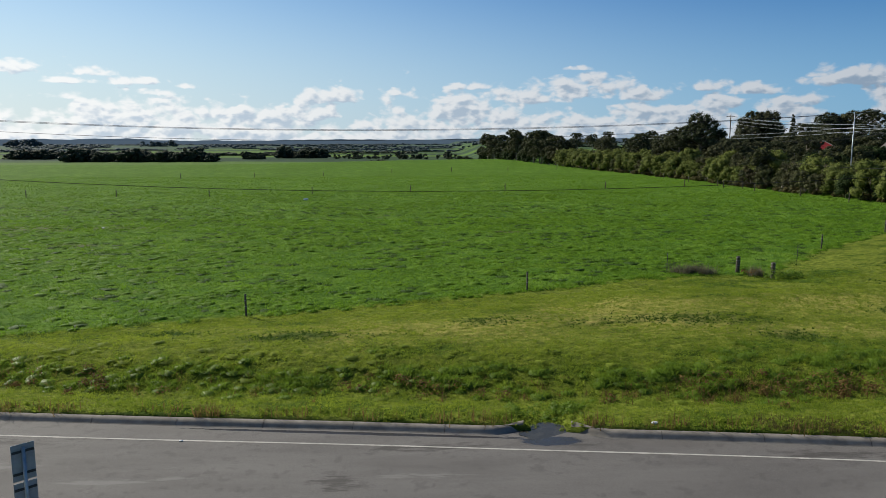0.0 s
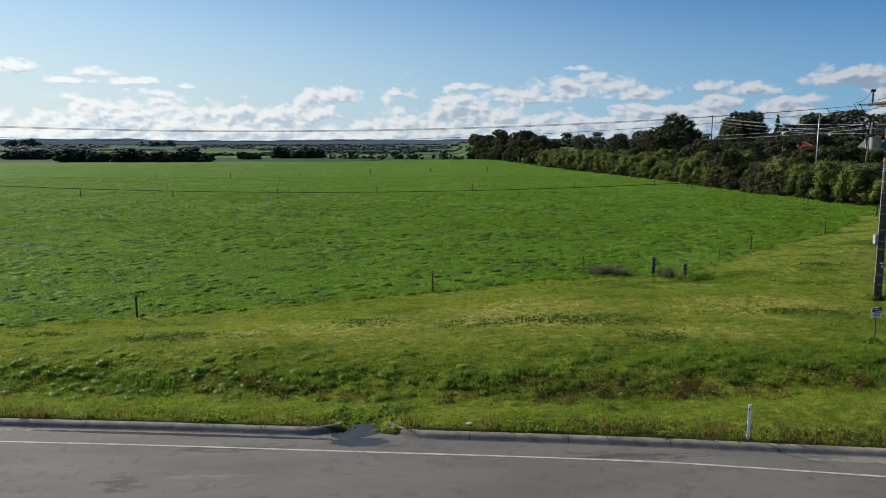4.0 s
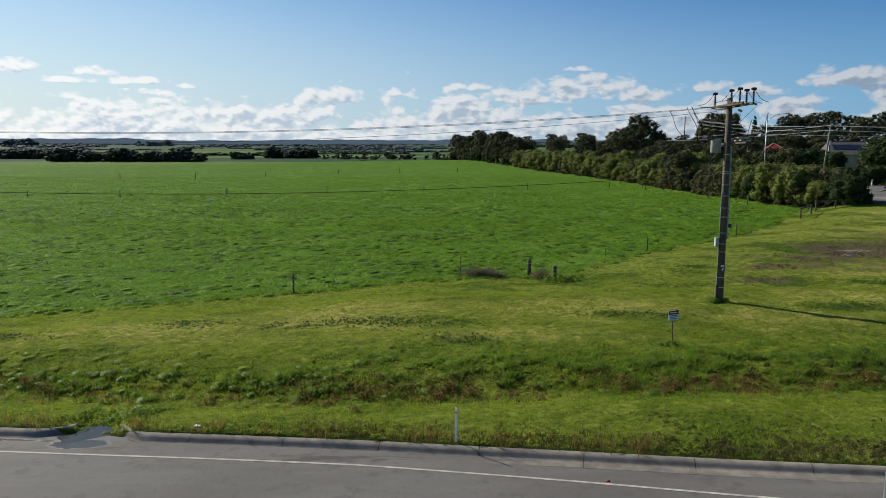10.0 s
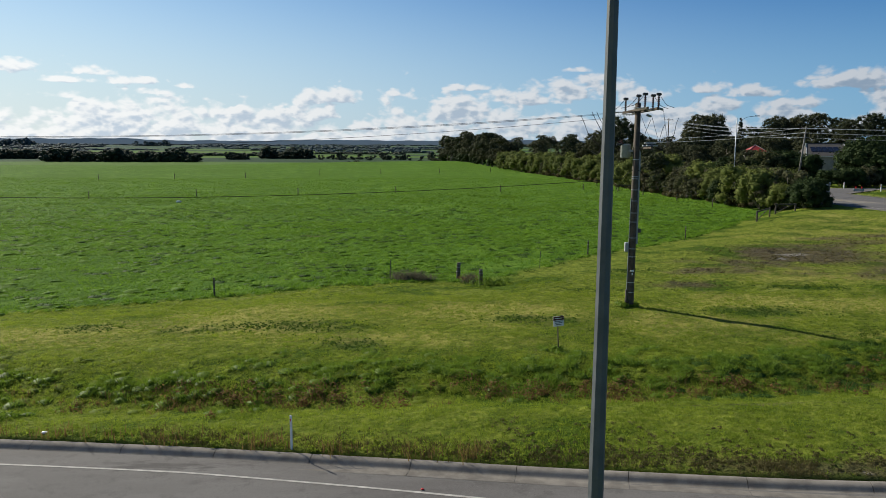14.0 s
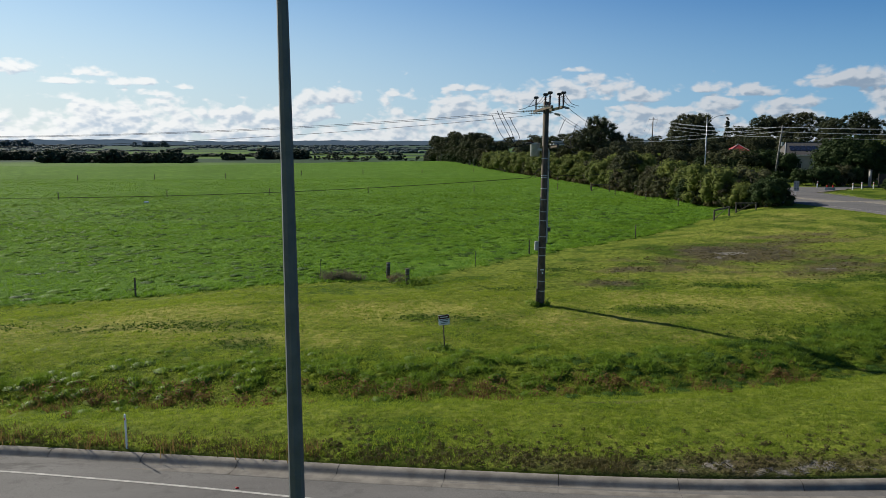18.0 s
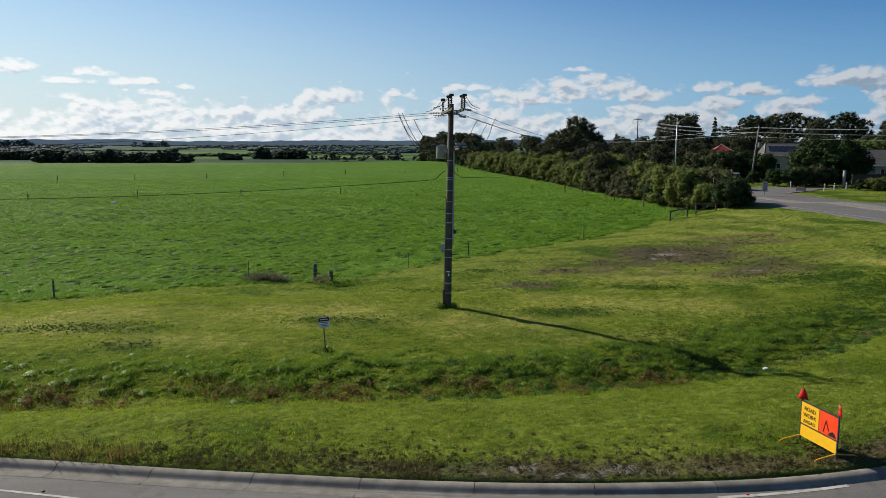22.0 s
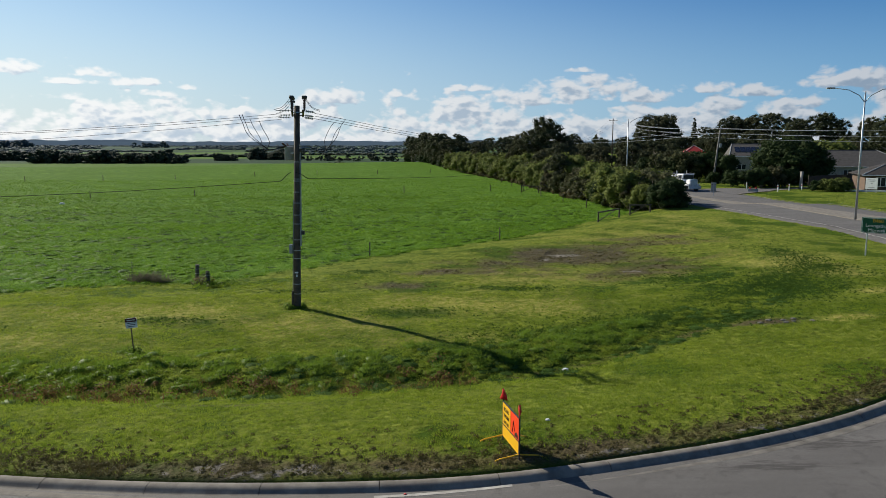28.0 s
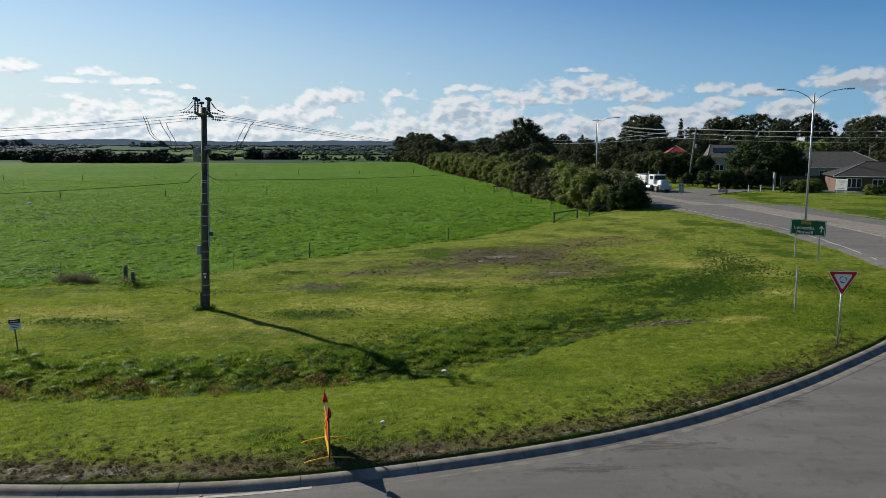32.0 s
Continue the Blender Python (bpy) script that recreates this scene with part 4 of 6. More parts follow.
tussocks("bank_tussocks", scatter(5200, -24, 52, 18, 38, lambda x, y, r: (y > kerb_y(x) + 1.4) & (r < np.exp(-((ditch(x, y) - 1.8) / 1.8) ** 2) * clumpy(x, y, 0.9, 3.0) ** 2 * 1.8), 61), 0.26, 0.16, 46, 0.028, GRASS_VERGE, "heaped grass on the ditch bank", 62, 1.3, 0.30)
# dark blades over clover, and over slope shade painted the same way
tufts("clover_patch", scatter(150000, -20, 64, 22, 60, lambda x, y, r: (y > kerb_y(x) + 0.6) & (y < fence_y(x)) & (r < clover_shade_zone(x, y) ** 1.3 * (0.5 + clumpy(x, y, 1.3, 2.0))), 63), 0.075, 0.05, 6, GRASS_DARK, "dark green clover and painted slope shade in the verge", 1.0, 64)
tufts("dead_stalks", scatter(16000, 9, 27, 16, 23, lambda x, y, r: (y > kerb_y(x) + 0.05) & (r < np.exp(-((y - kerb_y(x) - 0.5) / 0.6) ** 2) * clumpy(x, y, 0.9, 5.0) * 1.2), 65), 0.13, 0.022, 6, GRASS_DEAD, "short brown dead stalks behind the kerb", 0.8, 66)
# dark row before the fence growth: its shadow put into blade colour
tussocks("fence_tussocks", scatter(6500, -30, 58, 20, 92, lambda x, y, r: (np.abs(y - fence_y(x) + 0.45) < 0.30) & (r < clumpy(x, y, 0.5, 1.0) * 1.2), 67), 0.26, 0.22, 30, 0.05, GRASS_DARK, "dark tussocks painting the shadow side of the fence growth", 68)
# shade of the camera-facing slope, painted by dark blades
tufts("slope_grass", scatter(48000, 34, 58, 24, 46, lambda x, y, r: (y > kerb_y(x) + 3.0) & (r < 0.9 * np.exp(-((ditch(x, y) - 2.4) / 2.0) ** 2) * (0.3 + clumpy(x, y, 0.7, 4.0))), 69), 0.08, 0.03, 7, GRASS_DARK, "grass on the bank slope, painted dark for its shade", 1.5, 70)
def beside_road(x, y):
    return np.interp(y, [42.5, 50, 58, 66, 74, 82, 95, 120], [66.6, 68.0, 68.8, 68.6, 67.5, 66.0, 64.8, 63.8]) - x


tufts("edge_grass", scatter(30000, 58, 70, 42, 100, lambda x, y, r: (beside_road(x, y) > 0.6) & (beside_road(x, y) < 1.6) & (r < 0.95 - 0.4 * beside_road(x, y)), 71), 0.09, 0.03, 5, GRASS_VERGE, "rough grass along the side road's edge", 0.8, 72)


# ---- trees ----
def eucalypt(h, spread, seed, mat, leaf=0.32, per=70, clear=0.4, limbs=9, label="tall eucalypt with an open dark crown"):
    """A tapered trunk, forking pale limbs and flat-topped leaf clumps at their ends, with gaps between."""
    rng = random.Random(seed)
    tree = tagged(base("eucalypt_tree", 0, 0, 0), label, "tree")
    bm = B()
    lean = Vector((rng.uniform(-0.10, 0.10), rng.uniform(-0.10, 0.10), 1)) * h
    tube(bm, [(0, 0, -0.3), lean * 0.25, lean * 0.5, lean * 0.8], [0.035 * h * 0.7, 0.026 * h * 0.7, 0.018 * h * 0.7, 0.008 * h * 0.7], 7)
    centres, radii = [], []
    for i in range(limbs):
        f = clear + (0.80 - clear) * (i + 0.5) / limbs
        a = i * 2.4 + rng.uniform(-0.5, 0.5)
        start = lean * f
        top_share = (f - clear) / (0.8 - clear)
        reach = spread * rng.uniform(0.50, 0.80) * (1.05 - 0.65 * top_share)
        end = start + Vector((math.cos(a) * reach, math.sin(a) * reach, h * rng.uniform(0.06, 0.13)))
        mid = start.lerp(end, 0.5) + Vector((0, 0, -0.02 * h))
        tube(bm, [start, mid, end], [0.011 * h, 0.008 * h, 0.004 * h], 5)
        lobe = spread * rng.uniform(0.34, 0.50)
        for k in range(11):
            b, e = k * 2.4 + rng.uniform(-0.4, 0.4), -0.25 + 1.2 * (k + 0.5) / 11
            flat = math.sqrt(max(0.05, 1 - e * e)) * rng.uniform(0.75, 1.05)
            tip = end + Vector((math.cos(b) * flat * lobe, math.sin(b) * flat * lobe, e * lobe * 0.62))
            if k % 3 == 0:
                tube(bm, [end, tip], [0.004 * h, 0.0015 * h], 4, False)
            centres.append(tip)
            radii.append(lobe * rng.uniform(0.30, 0.46))
        centres.append(end)
        radii.append(lobe * 0.5)
    part("trunk", bm, BARK, tree, smooth=True)
    crown(centres, radii, per, leaf, seed, 0.72, mat, tree, 0.52)
    return tree


def bush(h, spread, seed, mat, leaf=0.2, per=80, clumps=22, name="wattle_bush", label="dense yellow-green wattle bush", category="bush", open_=0.0):
    """A shrub with many stems and a rounded crown of separate billows down to the ground."""
    rng = random.Random(seed)
    thing = tagged(base(name, 0, 0, 0), label, category)
    bm = B()
    centres, radii = [], []
    for i in range(clumps):
        a, f = i * 2.4 + rng.uniform(-0.5, 0.5), ((i + 0.5) / clumps) ** 0.8
        up = 0.13 + 0.72 * f
        reach = spread * (0.80 - 0.62 * max(0.0, f - 0.35) ** 1.3) * rng.uniform(0.70, 1.08)
        centres.append(Vector((math.cos(a) * reach, math.sin(a) * reach, h * (up + rng.uniform(-0.06, 0.06)))))
        radii.append(spread * rng.uniform(0.24, 0.38) * (1.0 - 0.25 * open_))
        if i % 3 == 0:
            tube(bm, [(rng.uniform(-0.2, 0.2), rng.uniform(-0.2, 0.2), -0.2), centres[-1] * 0.5 + Vector((0, 0, 0.1 * h)), centres[-1]], [0.016 * h, 0.012 * h, 0.005 * h], 5)
    for k in range(3):
        centres.append(Vector((rng.gauss(0, 0.2) * spread, rng.gauss(0, 0.2) * spread, h * (0.35 + 0.2 * k))))
        radii.append(spread * (0.45 - 0.2 * open_))
    part("stem", bm, BARK, thing, smooth=True)
    crown(centres, radii, per, leaf, seed, 0.85, mat, thing, 0.70 - 0.2 * open_)
    return thing


def stand(kinds, x, y, scale, turn, group=""):
    """Puts the first use of a kind in place, and copies after it."""
    ob = kinds
    m = pose(x, y, gz(x, y) - 0.05, 0, 0, turn) @ Matrix.Diagonal((scale, scale, scale, 1))
    if ob.get("placed"):
        made = copy_thing(ob, m @ Matrix.Diagonal((1 / ob.scale[0], 1 / ob.scale[1], 1 / ob.scale[2], 1)))
    else:
        ob["placed"] = 1
        ob.matrix_world = m
        made = ob
    return tagged(made, group=group)


rng = random.Random(11)
wattles = [bush(4.3 + 0.3 * i, 2.7, 20 + i, WATTLE, 0.14, 130, 20 + 2 * i) for i in range(4)]
scrubs = [bush(4.2, 2.4, 40 + i, SCRUB, 0.15, 80, 22, "scrub_bush", "straggly grey-green roadside scrub bush", open_=0.8) for i in range(3)] + [bush(3.8, 2.2, 46, BROWN_LEAF, 0.13, 60, 20, "scrub_bush", "straggly brown half-dead roadside scrub bush", open_=1.0)]
darks = [bush(3.4, 2.0, 60 + i, DARK_LEAF, 0.13, 130, 24, "dark_shrub", "dark dense rounded shrub at the end of the tree belt") for i in range(2)]
eucs = [eucalypt(16, 5.6, 80 + i, EUC, 0.17, 85, 0.24 + 0.07 * i, 8 + i) for i in range(4)]
mids = [eucalypt(10, 4.2, 100 + i, EUC, 0.17, 75, 0.10, 8, "mid-height eucalypt in the tree belt") for i in range(3)]
litter_bush = bush(0.9, 0.9, 70, GRASS_DEAD, 0.10, 40, 12, "dead_undergrowth", "low brown dead undergrowth at the foot of the trees", "undergrowth")

BELT = np.array([(58.8, 85), (58.0, 95), (55.0, 114), (52.5, 135), (50.0, 157), (44.0, 188), (38.0, 216), (33.5, 250), (27, 300), (17, 345)], float)
run = np.concatenate([[0], np.cumsum(np.hypot(*np.diff(BELT, axis=0).T))])


def belt(s, off):
    x, y = np.interp(s, run, BELT[:, 0]), np.interp(s, run, BELT[:, 1])
    return float(x) + off, float(y)


s = 12.0
while s < run[-1]:
    f = s / run[-1]
    x, y = belt(s, rng.uniform(0.2, 1.6))
    kind = rng.choice(scrubs + scrubs + darks[:1] + wattles[:1]) if s < 45 else rng.choice(wattles + wattles + scrubs[:1]) if y < 238 else rng.choice(mids + darks)
    stand(kind, x, y, rng.uniform(0.72, 1.05) * (1.0 + 0.3 * f), rng.uniform(0, 360), "bushes of the tree belt")
    if rng.random() < 0.8:
        x, y = belt(s + 1.5, rng.uniform(3.0, 5.0))
        if y < 238 and x < float(np.interp(y, [84, 105, 140, 200, 280], [60.5, 60.5, 59, 57, 47])):
            stand(rng.choice(wattles + scrubs), x, y, rng.uniform(1.0, 1.35), rng.uniform(0, 360), "bushes of the tree belt")
    s += 3.3 + 2.4 * f
for k in range(70):
    x, y = belt(rng.uniform(8, 120), rng.uniform(-0.9, 0.3))
    stand(litter_bush, x, y, rng.uniform(0.5, 1.1), rng.uniform(0, 360), "low dead growth under the tree belt")
for x, y, k in ((58.5, 94, 1.25), (60, 97, 1.3), (61.6, 100, 1.25), (62.2, 104, 1.3), (59.5, 100.5, 1.3), (61.2, 92.5, 1.2), (62.6, 96.5, 1.2), (57.8, 99, 1.2), (60.6, 96, 1.0), (61.2, 99.5, 0.95), (60.2, 103, 1.1), (60.8, 107, 1.0), (59.8, 111, 1.15), (60.4, 116, 1.1), (58.6, 92, 1.0), (59.3, 90.0, 0.8), (59.5, 122, 1.1)):
    stand(rng.choice(scrubs[:3] + scrubs + darks[:1] + wattles[:2]), x, y, k, rng.uniform(0, 360), "bushes of the tree belt")
for x, y, k in ((60.3, 86.0, 0.95), (61.8, 87.2, 1.05), (60.6, 88.5, 0.9), (62.2, 90.0, 1.1), (61.5, 93.0, 1.1)):
    stand(rng.choice(darks), x, y, k, rng.uniform(0, 360), "dark shrubs at the belt's end")
# tall trees: x, y, height
TALL = [(103, 253, 16.5), (109.5, 251, 17.5), (112, 256, 14), (145, 266, 17), (136, 268, 15.5), (155, 256, 17), (131, 258, 13), (165, 246, 15), (57, 166, 14.6), (53.5, 169, 11.5), (60.5, 168, 11.5),  (106, 251, 18.9), (62, 170, 10), (44, 205, 10), (50, 190, 11), (41, 330, 13), (38, 425, 16), (25, 430, 15), (33, 405, 14), (48, 440, 15), (60, 420, 14), (72, 400, 13), (84, 380, 13), (66, 330, 11), (92, 330, 12),
        (97, 262, 11), (119, 262, 10), (128, 264, 13.5), (140, 270, 16.5), (150, 262, 18.5), (160, 250, 17), (133, 240, 11), (172, 240, 15), (146, 235, 14), (186, 236, 16), (134, 152, 15), (142, 160, 14), (138, 172, 15.5),
        (113, 215, 9), (103, 222, 9), (95, 235, 9), (88, 250, 10), (78, 265, 10), (120, 225, 9), (200, 225, 15), (52, 380, 12), (15, 440, 13), (5, 455, 12), (150, 172, 14), (165, 185, 14)]
for x, y, h in TALL:
    kind = rng.choice(eucs)
    stand(kind, x, y, h / 17.0, rng.uniform(0, 360), "eucalypts along the horizon")
for x, y, h in ((55, 128, 7.5), (57, 140, 8.5), (54, 150, 8), (59, 152, 9), (52, 176, 9), (46, 215, 8), (41, 240, 9), (36, 270, 9), (31, 310, 10), (24, 350, 10), (84, 160, 7), (88, 178, 8), (80, 180, 8), (112, 176, 8), (90, 185, 8),
                (85, 200, 8), (92, 195, 8), (108, 186, 8), (74, 215, 9), (70, 240, 10)):
    stand(rng.choice(mids), x, y, h / 10.6, rng.uniform(0, 360), "mid-height trees")


def grove(name, spots, mat, label, per=26, leaf=1.3, seed=5, clumps=9, broad=1.0):
    """A far wood: trunks and crowns of many trees, joined."""
    rng = random.Random(seed)
    bm = B()
    centres, radii = [], []
    for x, y, h in spots:
        z = gz(x, y)
        tube(bm, [(x, y, z - 0.5), (x + rng.uniform(-0.5, 0.5), y, z + h * 0.7)], [0.03 * h, 0.012 * h], 5, False)
        h = h * (0.80 + 0.28 * math.sin(x * 0.16) * math.sin(x * 0.047 + 1.0))
        for k in range(clumps):
            f = rng.uniform(0.06, 0.95) if broad == 1.0 else rng.uniform(0.05, 0.4)
            r = h * 0.40 * (1.1 - 0.5 * f) * broad
            centres.append((x + rng.gauss(0, 0.7) * r, y + rng.gauss(0, 0.7) * r, z + h * f))
            radii.append(h * rng.uniform(0.17, 0.29) * (1.0 if broad == 1.0 else 3.4))
    flat = 0.8 if broad == 1.0 else 0.42
    q, f = leaf_cloud(centres, radii, per, leaf, seed, flat)
    cq, cf = crown_cores(centres, radii, seed, flat, 0.8)
    tagged(new(name, leaf_mesh(name, np.concatenate([q, cq]), np.concatenate([f, cf + len(q)]), mat)), label, "trees", kind="stuff")
    bm.free()


def row_of(n, x0, y0, x1, y1, h0, h1, seed, wide=6.0):
    r = random.Random(seed)
    return [(x0 + (x1 - x0) * f + r.gauss(0, 2), y0 + (y1 - y0) * f + r.gauss(0, wide), r.uniform(h0, h1)) for f in [r.random() for _ in range(n)]]


grove("far_wood", row_of(330, -393, 784, -240, 784, 9.0, 13.6, 1, 9) + row_of(90, -525, 890, -461, 890, 9, 12.5, 2, 9) + row_of(90, -204, 937, -150, 937, 10, 14.5, 3, 9) + row_of(26, -238, 880, -210, 880, 6, 10, 6, 6), FAR_LEAF, "dark distant farm windbreaks beyond the pasture", 36, 0.42)
grove("far_wood", row_of(60, -140, 900, 40, 860, 4, 9, 4, 14) + row_of(16, -60, 600, 40, 560, 4, 7, 7, 14), FAR_LEAF, "scattered distant trees between far paddocks", 26, 0.45)
far_rng = random.Random(91)
# the farther rows take the leaf colour with haze painted in
for y_line, cover_, lo, hi, mat_, words in ((1080, 0.35, 4, 8, FAR_LEAF, "dark hedgerow trees between far paddocks"), (1240, 0.4, 4, 8, FAR_LEAF, "dark hedgerow trees between far paddocks"), (1420, 0.5, 5, 9, HAZE_LEAF, "haze-tinted hedgerow trees on the far plain"),
                                     (1650, 0.55, 5, 10, HAZE_LEAF, "haze-tinted hedgerow trees on the far plain"), (1950, 0.65, 6, 10, HAZE_LEAF, "haze-tinted hedgerow trees on the far plain"), (2350, 0.75, 7, 11, HAZE_LEAF, "hazy lines of trees below the hills"),
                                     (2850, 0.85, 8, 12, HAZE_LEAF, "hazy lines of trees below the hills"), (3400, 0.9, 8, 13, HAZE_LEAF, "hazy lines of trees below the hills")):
    spots, x = [], -0.66 * y_line
    while x < 0.40 * y_line:
        length = far_rng.uniform(0.03, 0.14) * y_line
        if far_rng.random() < cover_:
            tilt = far_rng.uniform(-0.12, 0.12)
            spots += [(x + f * length, y_line + tilt * f * length + far_rng.gauss(0, 6), far_rng.uniform(lo, hi)) for f in [far_rng.random() for _ in range(max(3, int(length / (0.0024 * y_line))))]]
        x += length
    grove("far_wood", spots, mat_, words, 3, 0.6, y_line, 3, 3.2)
# heights stretched to fit the camera's view, in place of a rise; haze-tinted leaves
grove("far_wood", row_of(26, -1460, 2500, -1370, 2500, 21, 29, 15, 12) + row_of(20, -1090, 2700, -960, 2700, 16, 24, 16, 12), HAZE_LEAF, "very tall haze-tinted trees on the far plain", 12, 1.0)


def conifer(x, y, h, label):
    """A straight pine with tiers of level branches."""
    r = random.Random(int(x))
    t = tagged(base("pine_tree", x, y, gz(x, y) - 0.1), label, "tree")
    bm = tube(B(), [(0, 0, 0), (0, 0, h)], [0.02 * h, 0.003 * h], 6)
    c, rad = [], []
    for i in range(11):
        z, reach = h * (0.3 + 0.065 * i), h * 0.12 * (1.05 - i / 11.5)
        for k in range(6):
            a, f = k * 1.047 + i * 0.5, r.uniform(0.55, 1.1)
            end = Vector((math.cos(a) * reach * f, math.sin(a) * reach * f, z + h * r.uniform(-0.05, 0.02)))
            tube(bm, [(0, 0, z), end], 0.004 * h, 4)
            c += [end, end * 0.6 + Vector((0, 0, z * 0.4))]
            rad += [0.042 * h * (1.1 - i / 13) * r.uniform(0.8, 1.3)] * 2
    part("trunk", bm, BARK, t)
    crown(c, rad, 20, 0.18, int(x), 0.9, EUC, t)


conifer(122.5, 262, 15.5, "slender dark pine with tiered branches among the trees")
conifer(88, 262, 11, "small slender pine on the skyline")

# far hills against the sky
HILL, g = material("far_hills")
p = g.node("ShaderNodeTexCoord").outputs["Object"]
# distance haze is put into the hills' blue base colour
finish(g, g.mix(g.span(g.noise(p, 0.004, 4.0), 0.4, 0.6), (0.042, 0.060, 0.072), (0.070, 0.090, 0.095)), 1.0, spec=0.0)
# added blue emission: the hills glow in place of haze
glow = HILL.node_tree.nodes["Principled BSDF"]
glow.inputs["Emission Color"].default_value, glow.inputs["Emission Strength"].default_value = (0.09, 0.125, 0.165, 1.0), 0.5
hx = np.linspace(-3800, 3800, 420)
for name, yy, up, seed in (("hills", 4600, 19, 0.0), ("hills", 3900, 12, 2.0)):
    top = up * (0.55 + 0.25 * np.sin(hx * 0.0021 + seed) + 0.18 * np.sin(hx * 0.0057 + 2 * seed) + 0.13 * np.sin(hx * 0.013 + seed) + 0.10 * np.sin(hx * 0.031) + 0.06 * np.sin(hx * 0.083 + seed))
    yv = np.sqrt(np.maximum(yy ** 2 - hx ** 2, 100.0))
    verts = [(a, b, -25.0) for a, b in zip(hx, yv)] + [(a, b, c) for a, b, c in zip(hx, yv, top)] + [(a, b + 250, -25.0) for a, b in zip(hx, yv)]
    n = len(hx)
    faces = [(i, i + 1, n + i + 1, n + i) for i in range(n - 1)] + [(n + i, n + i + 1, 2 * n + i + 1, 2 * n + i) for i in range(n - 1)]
    tagged(new(name, link_mesh(name, verts, faces, HILL, True)), "low haze-blue hills along the horizon", "hills", kind="structure")


# ---- power line ----
POLE_X, POLE_Y = 27.28, 36.45
POLE_Z = gz(POLE_X, POLE_Y)


def utility_pole():
    top = 10.33 - POLE_Z
    t = tagged(base("utility_pole", POLE_X, POLE_Y, POLE_Z), "weathered timber power pole with crossarm, switchgear and cable conduit", "utility pole")
    part("pole", tube(B(), [(0, 0, -0.4), (0, 0, 0.3), (0, 0, 5), (0, 0, top)], [0.20, 0.19, 0.165, 0.14], 14), POLE_WOOD, t, smooth=True)
    t.matrix_world = pose(POLE_X, POLE_Y, POLE_Z, -3.0, 0.9, 0)      # it leans a little
    return t, top


pole, top = utility_pole()


def cable(name, a, b, sag, r, label, n=24, mat=None):
    a, b = Vector(a), Vector(b)
    pts = [a.lerp(b, i / n) - Vector((0, 0, sag * 4 * (i / n) * (1 - i / n))) for i in range(n + 1)]
    return tagged(part(name, tube(B(), pts, r, 5), mat or CABLE), label, "cable")


def street_lamp(x, y, z, h, arms, turn, r0=0.10, r1=0.05, label="", sides=12):
    t = tagged(base("street_lamp", x, y, z, turn), label, "street lamp")
    part("column", tube(B(), [(0, 0, -0.3), (0, 0, h * 0.5), (0, 0, h)], [r0, (r0 + r1) / 2, r1], sides), BACKLIT_STEEL if sides == 8 else STEEL, t, smooth=sides > 8)
    for s in arms:
        part("arm", tube(B(), [(0, 0, h - 1.0), (s * 0.5, 0, h - 0.35), (s * 1.4, 0, h + 0.15), (s * 2.6, 0, h + 0.35)], 0.035, 8), STEEL, t, smooth=True)
        part("lamp_head", box(B(), s * 2.95, 0, h + 0.35, 0.75, 0.28, 0.14, 0.04), GREY_METAL, t)
    return t


street_lamp(20.09, 10.36, float(kerb_z(20.15)) - 0.1, 12.6, (1, -1), 0, 0.135, 0.068, "tall octagonal galvanised street lamp column", 8)
street_lamp(73.7, 69.3, gz(73.7, 69.3) + 0.1, 11.9, (1, -1), -15, 0.11, 0.06, "galvanised street lamp with two outreach arms on the median")
street_lamp(63.1, 115, gz(63.1, 115), 12.0, (1,), -5, 0.10, 0.06, "galvanised street lamp with one outreach arm")


def soft_line(points, n=7):
    """A smooth run through the points."""
    p = [Vector(q) for q in points]
    p = [p[0] * 2 - p[1]] + p + [p[-1] * 2 - p[-2]]
    out = []
    for a, b, c, d in zip(p, p[1:], p[2:], p[3:]):
        for k in range(n):
            u = k / n
            out.append(0.5 * (2 * b + (c - a) * u + (2 * a - 5 * b + 4 * c - d) * u * u + (3 * b - a - 3 * c + d) * u ** 3))
    return out + [p[-2]]


ARM = Matrix.Rotation(radians(-79), 4, "Z")      # the crossarms stand square to the line


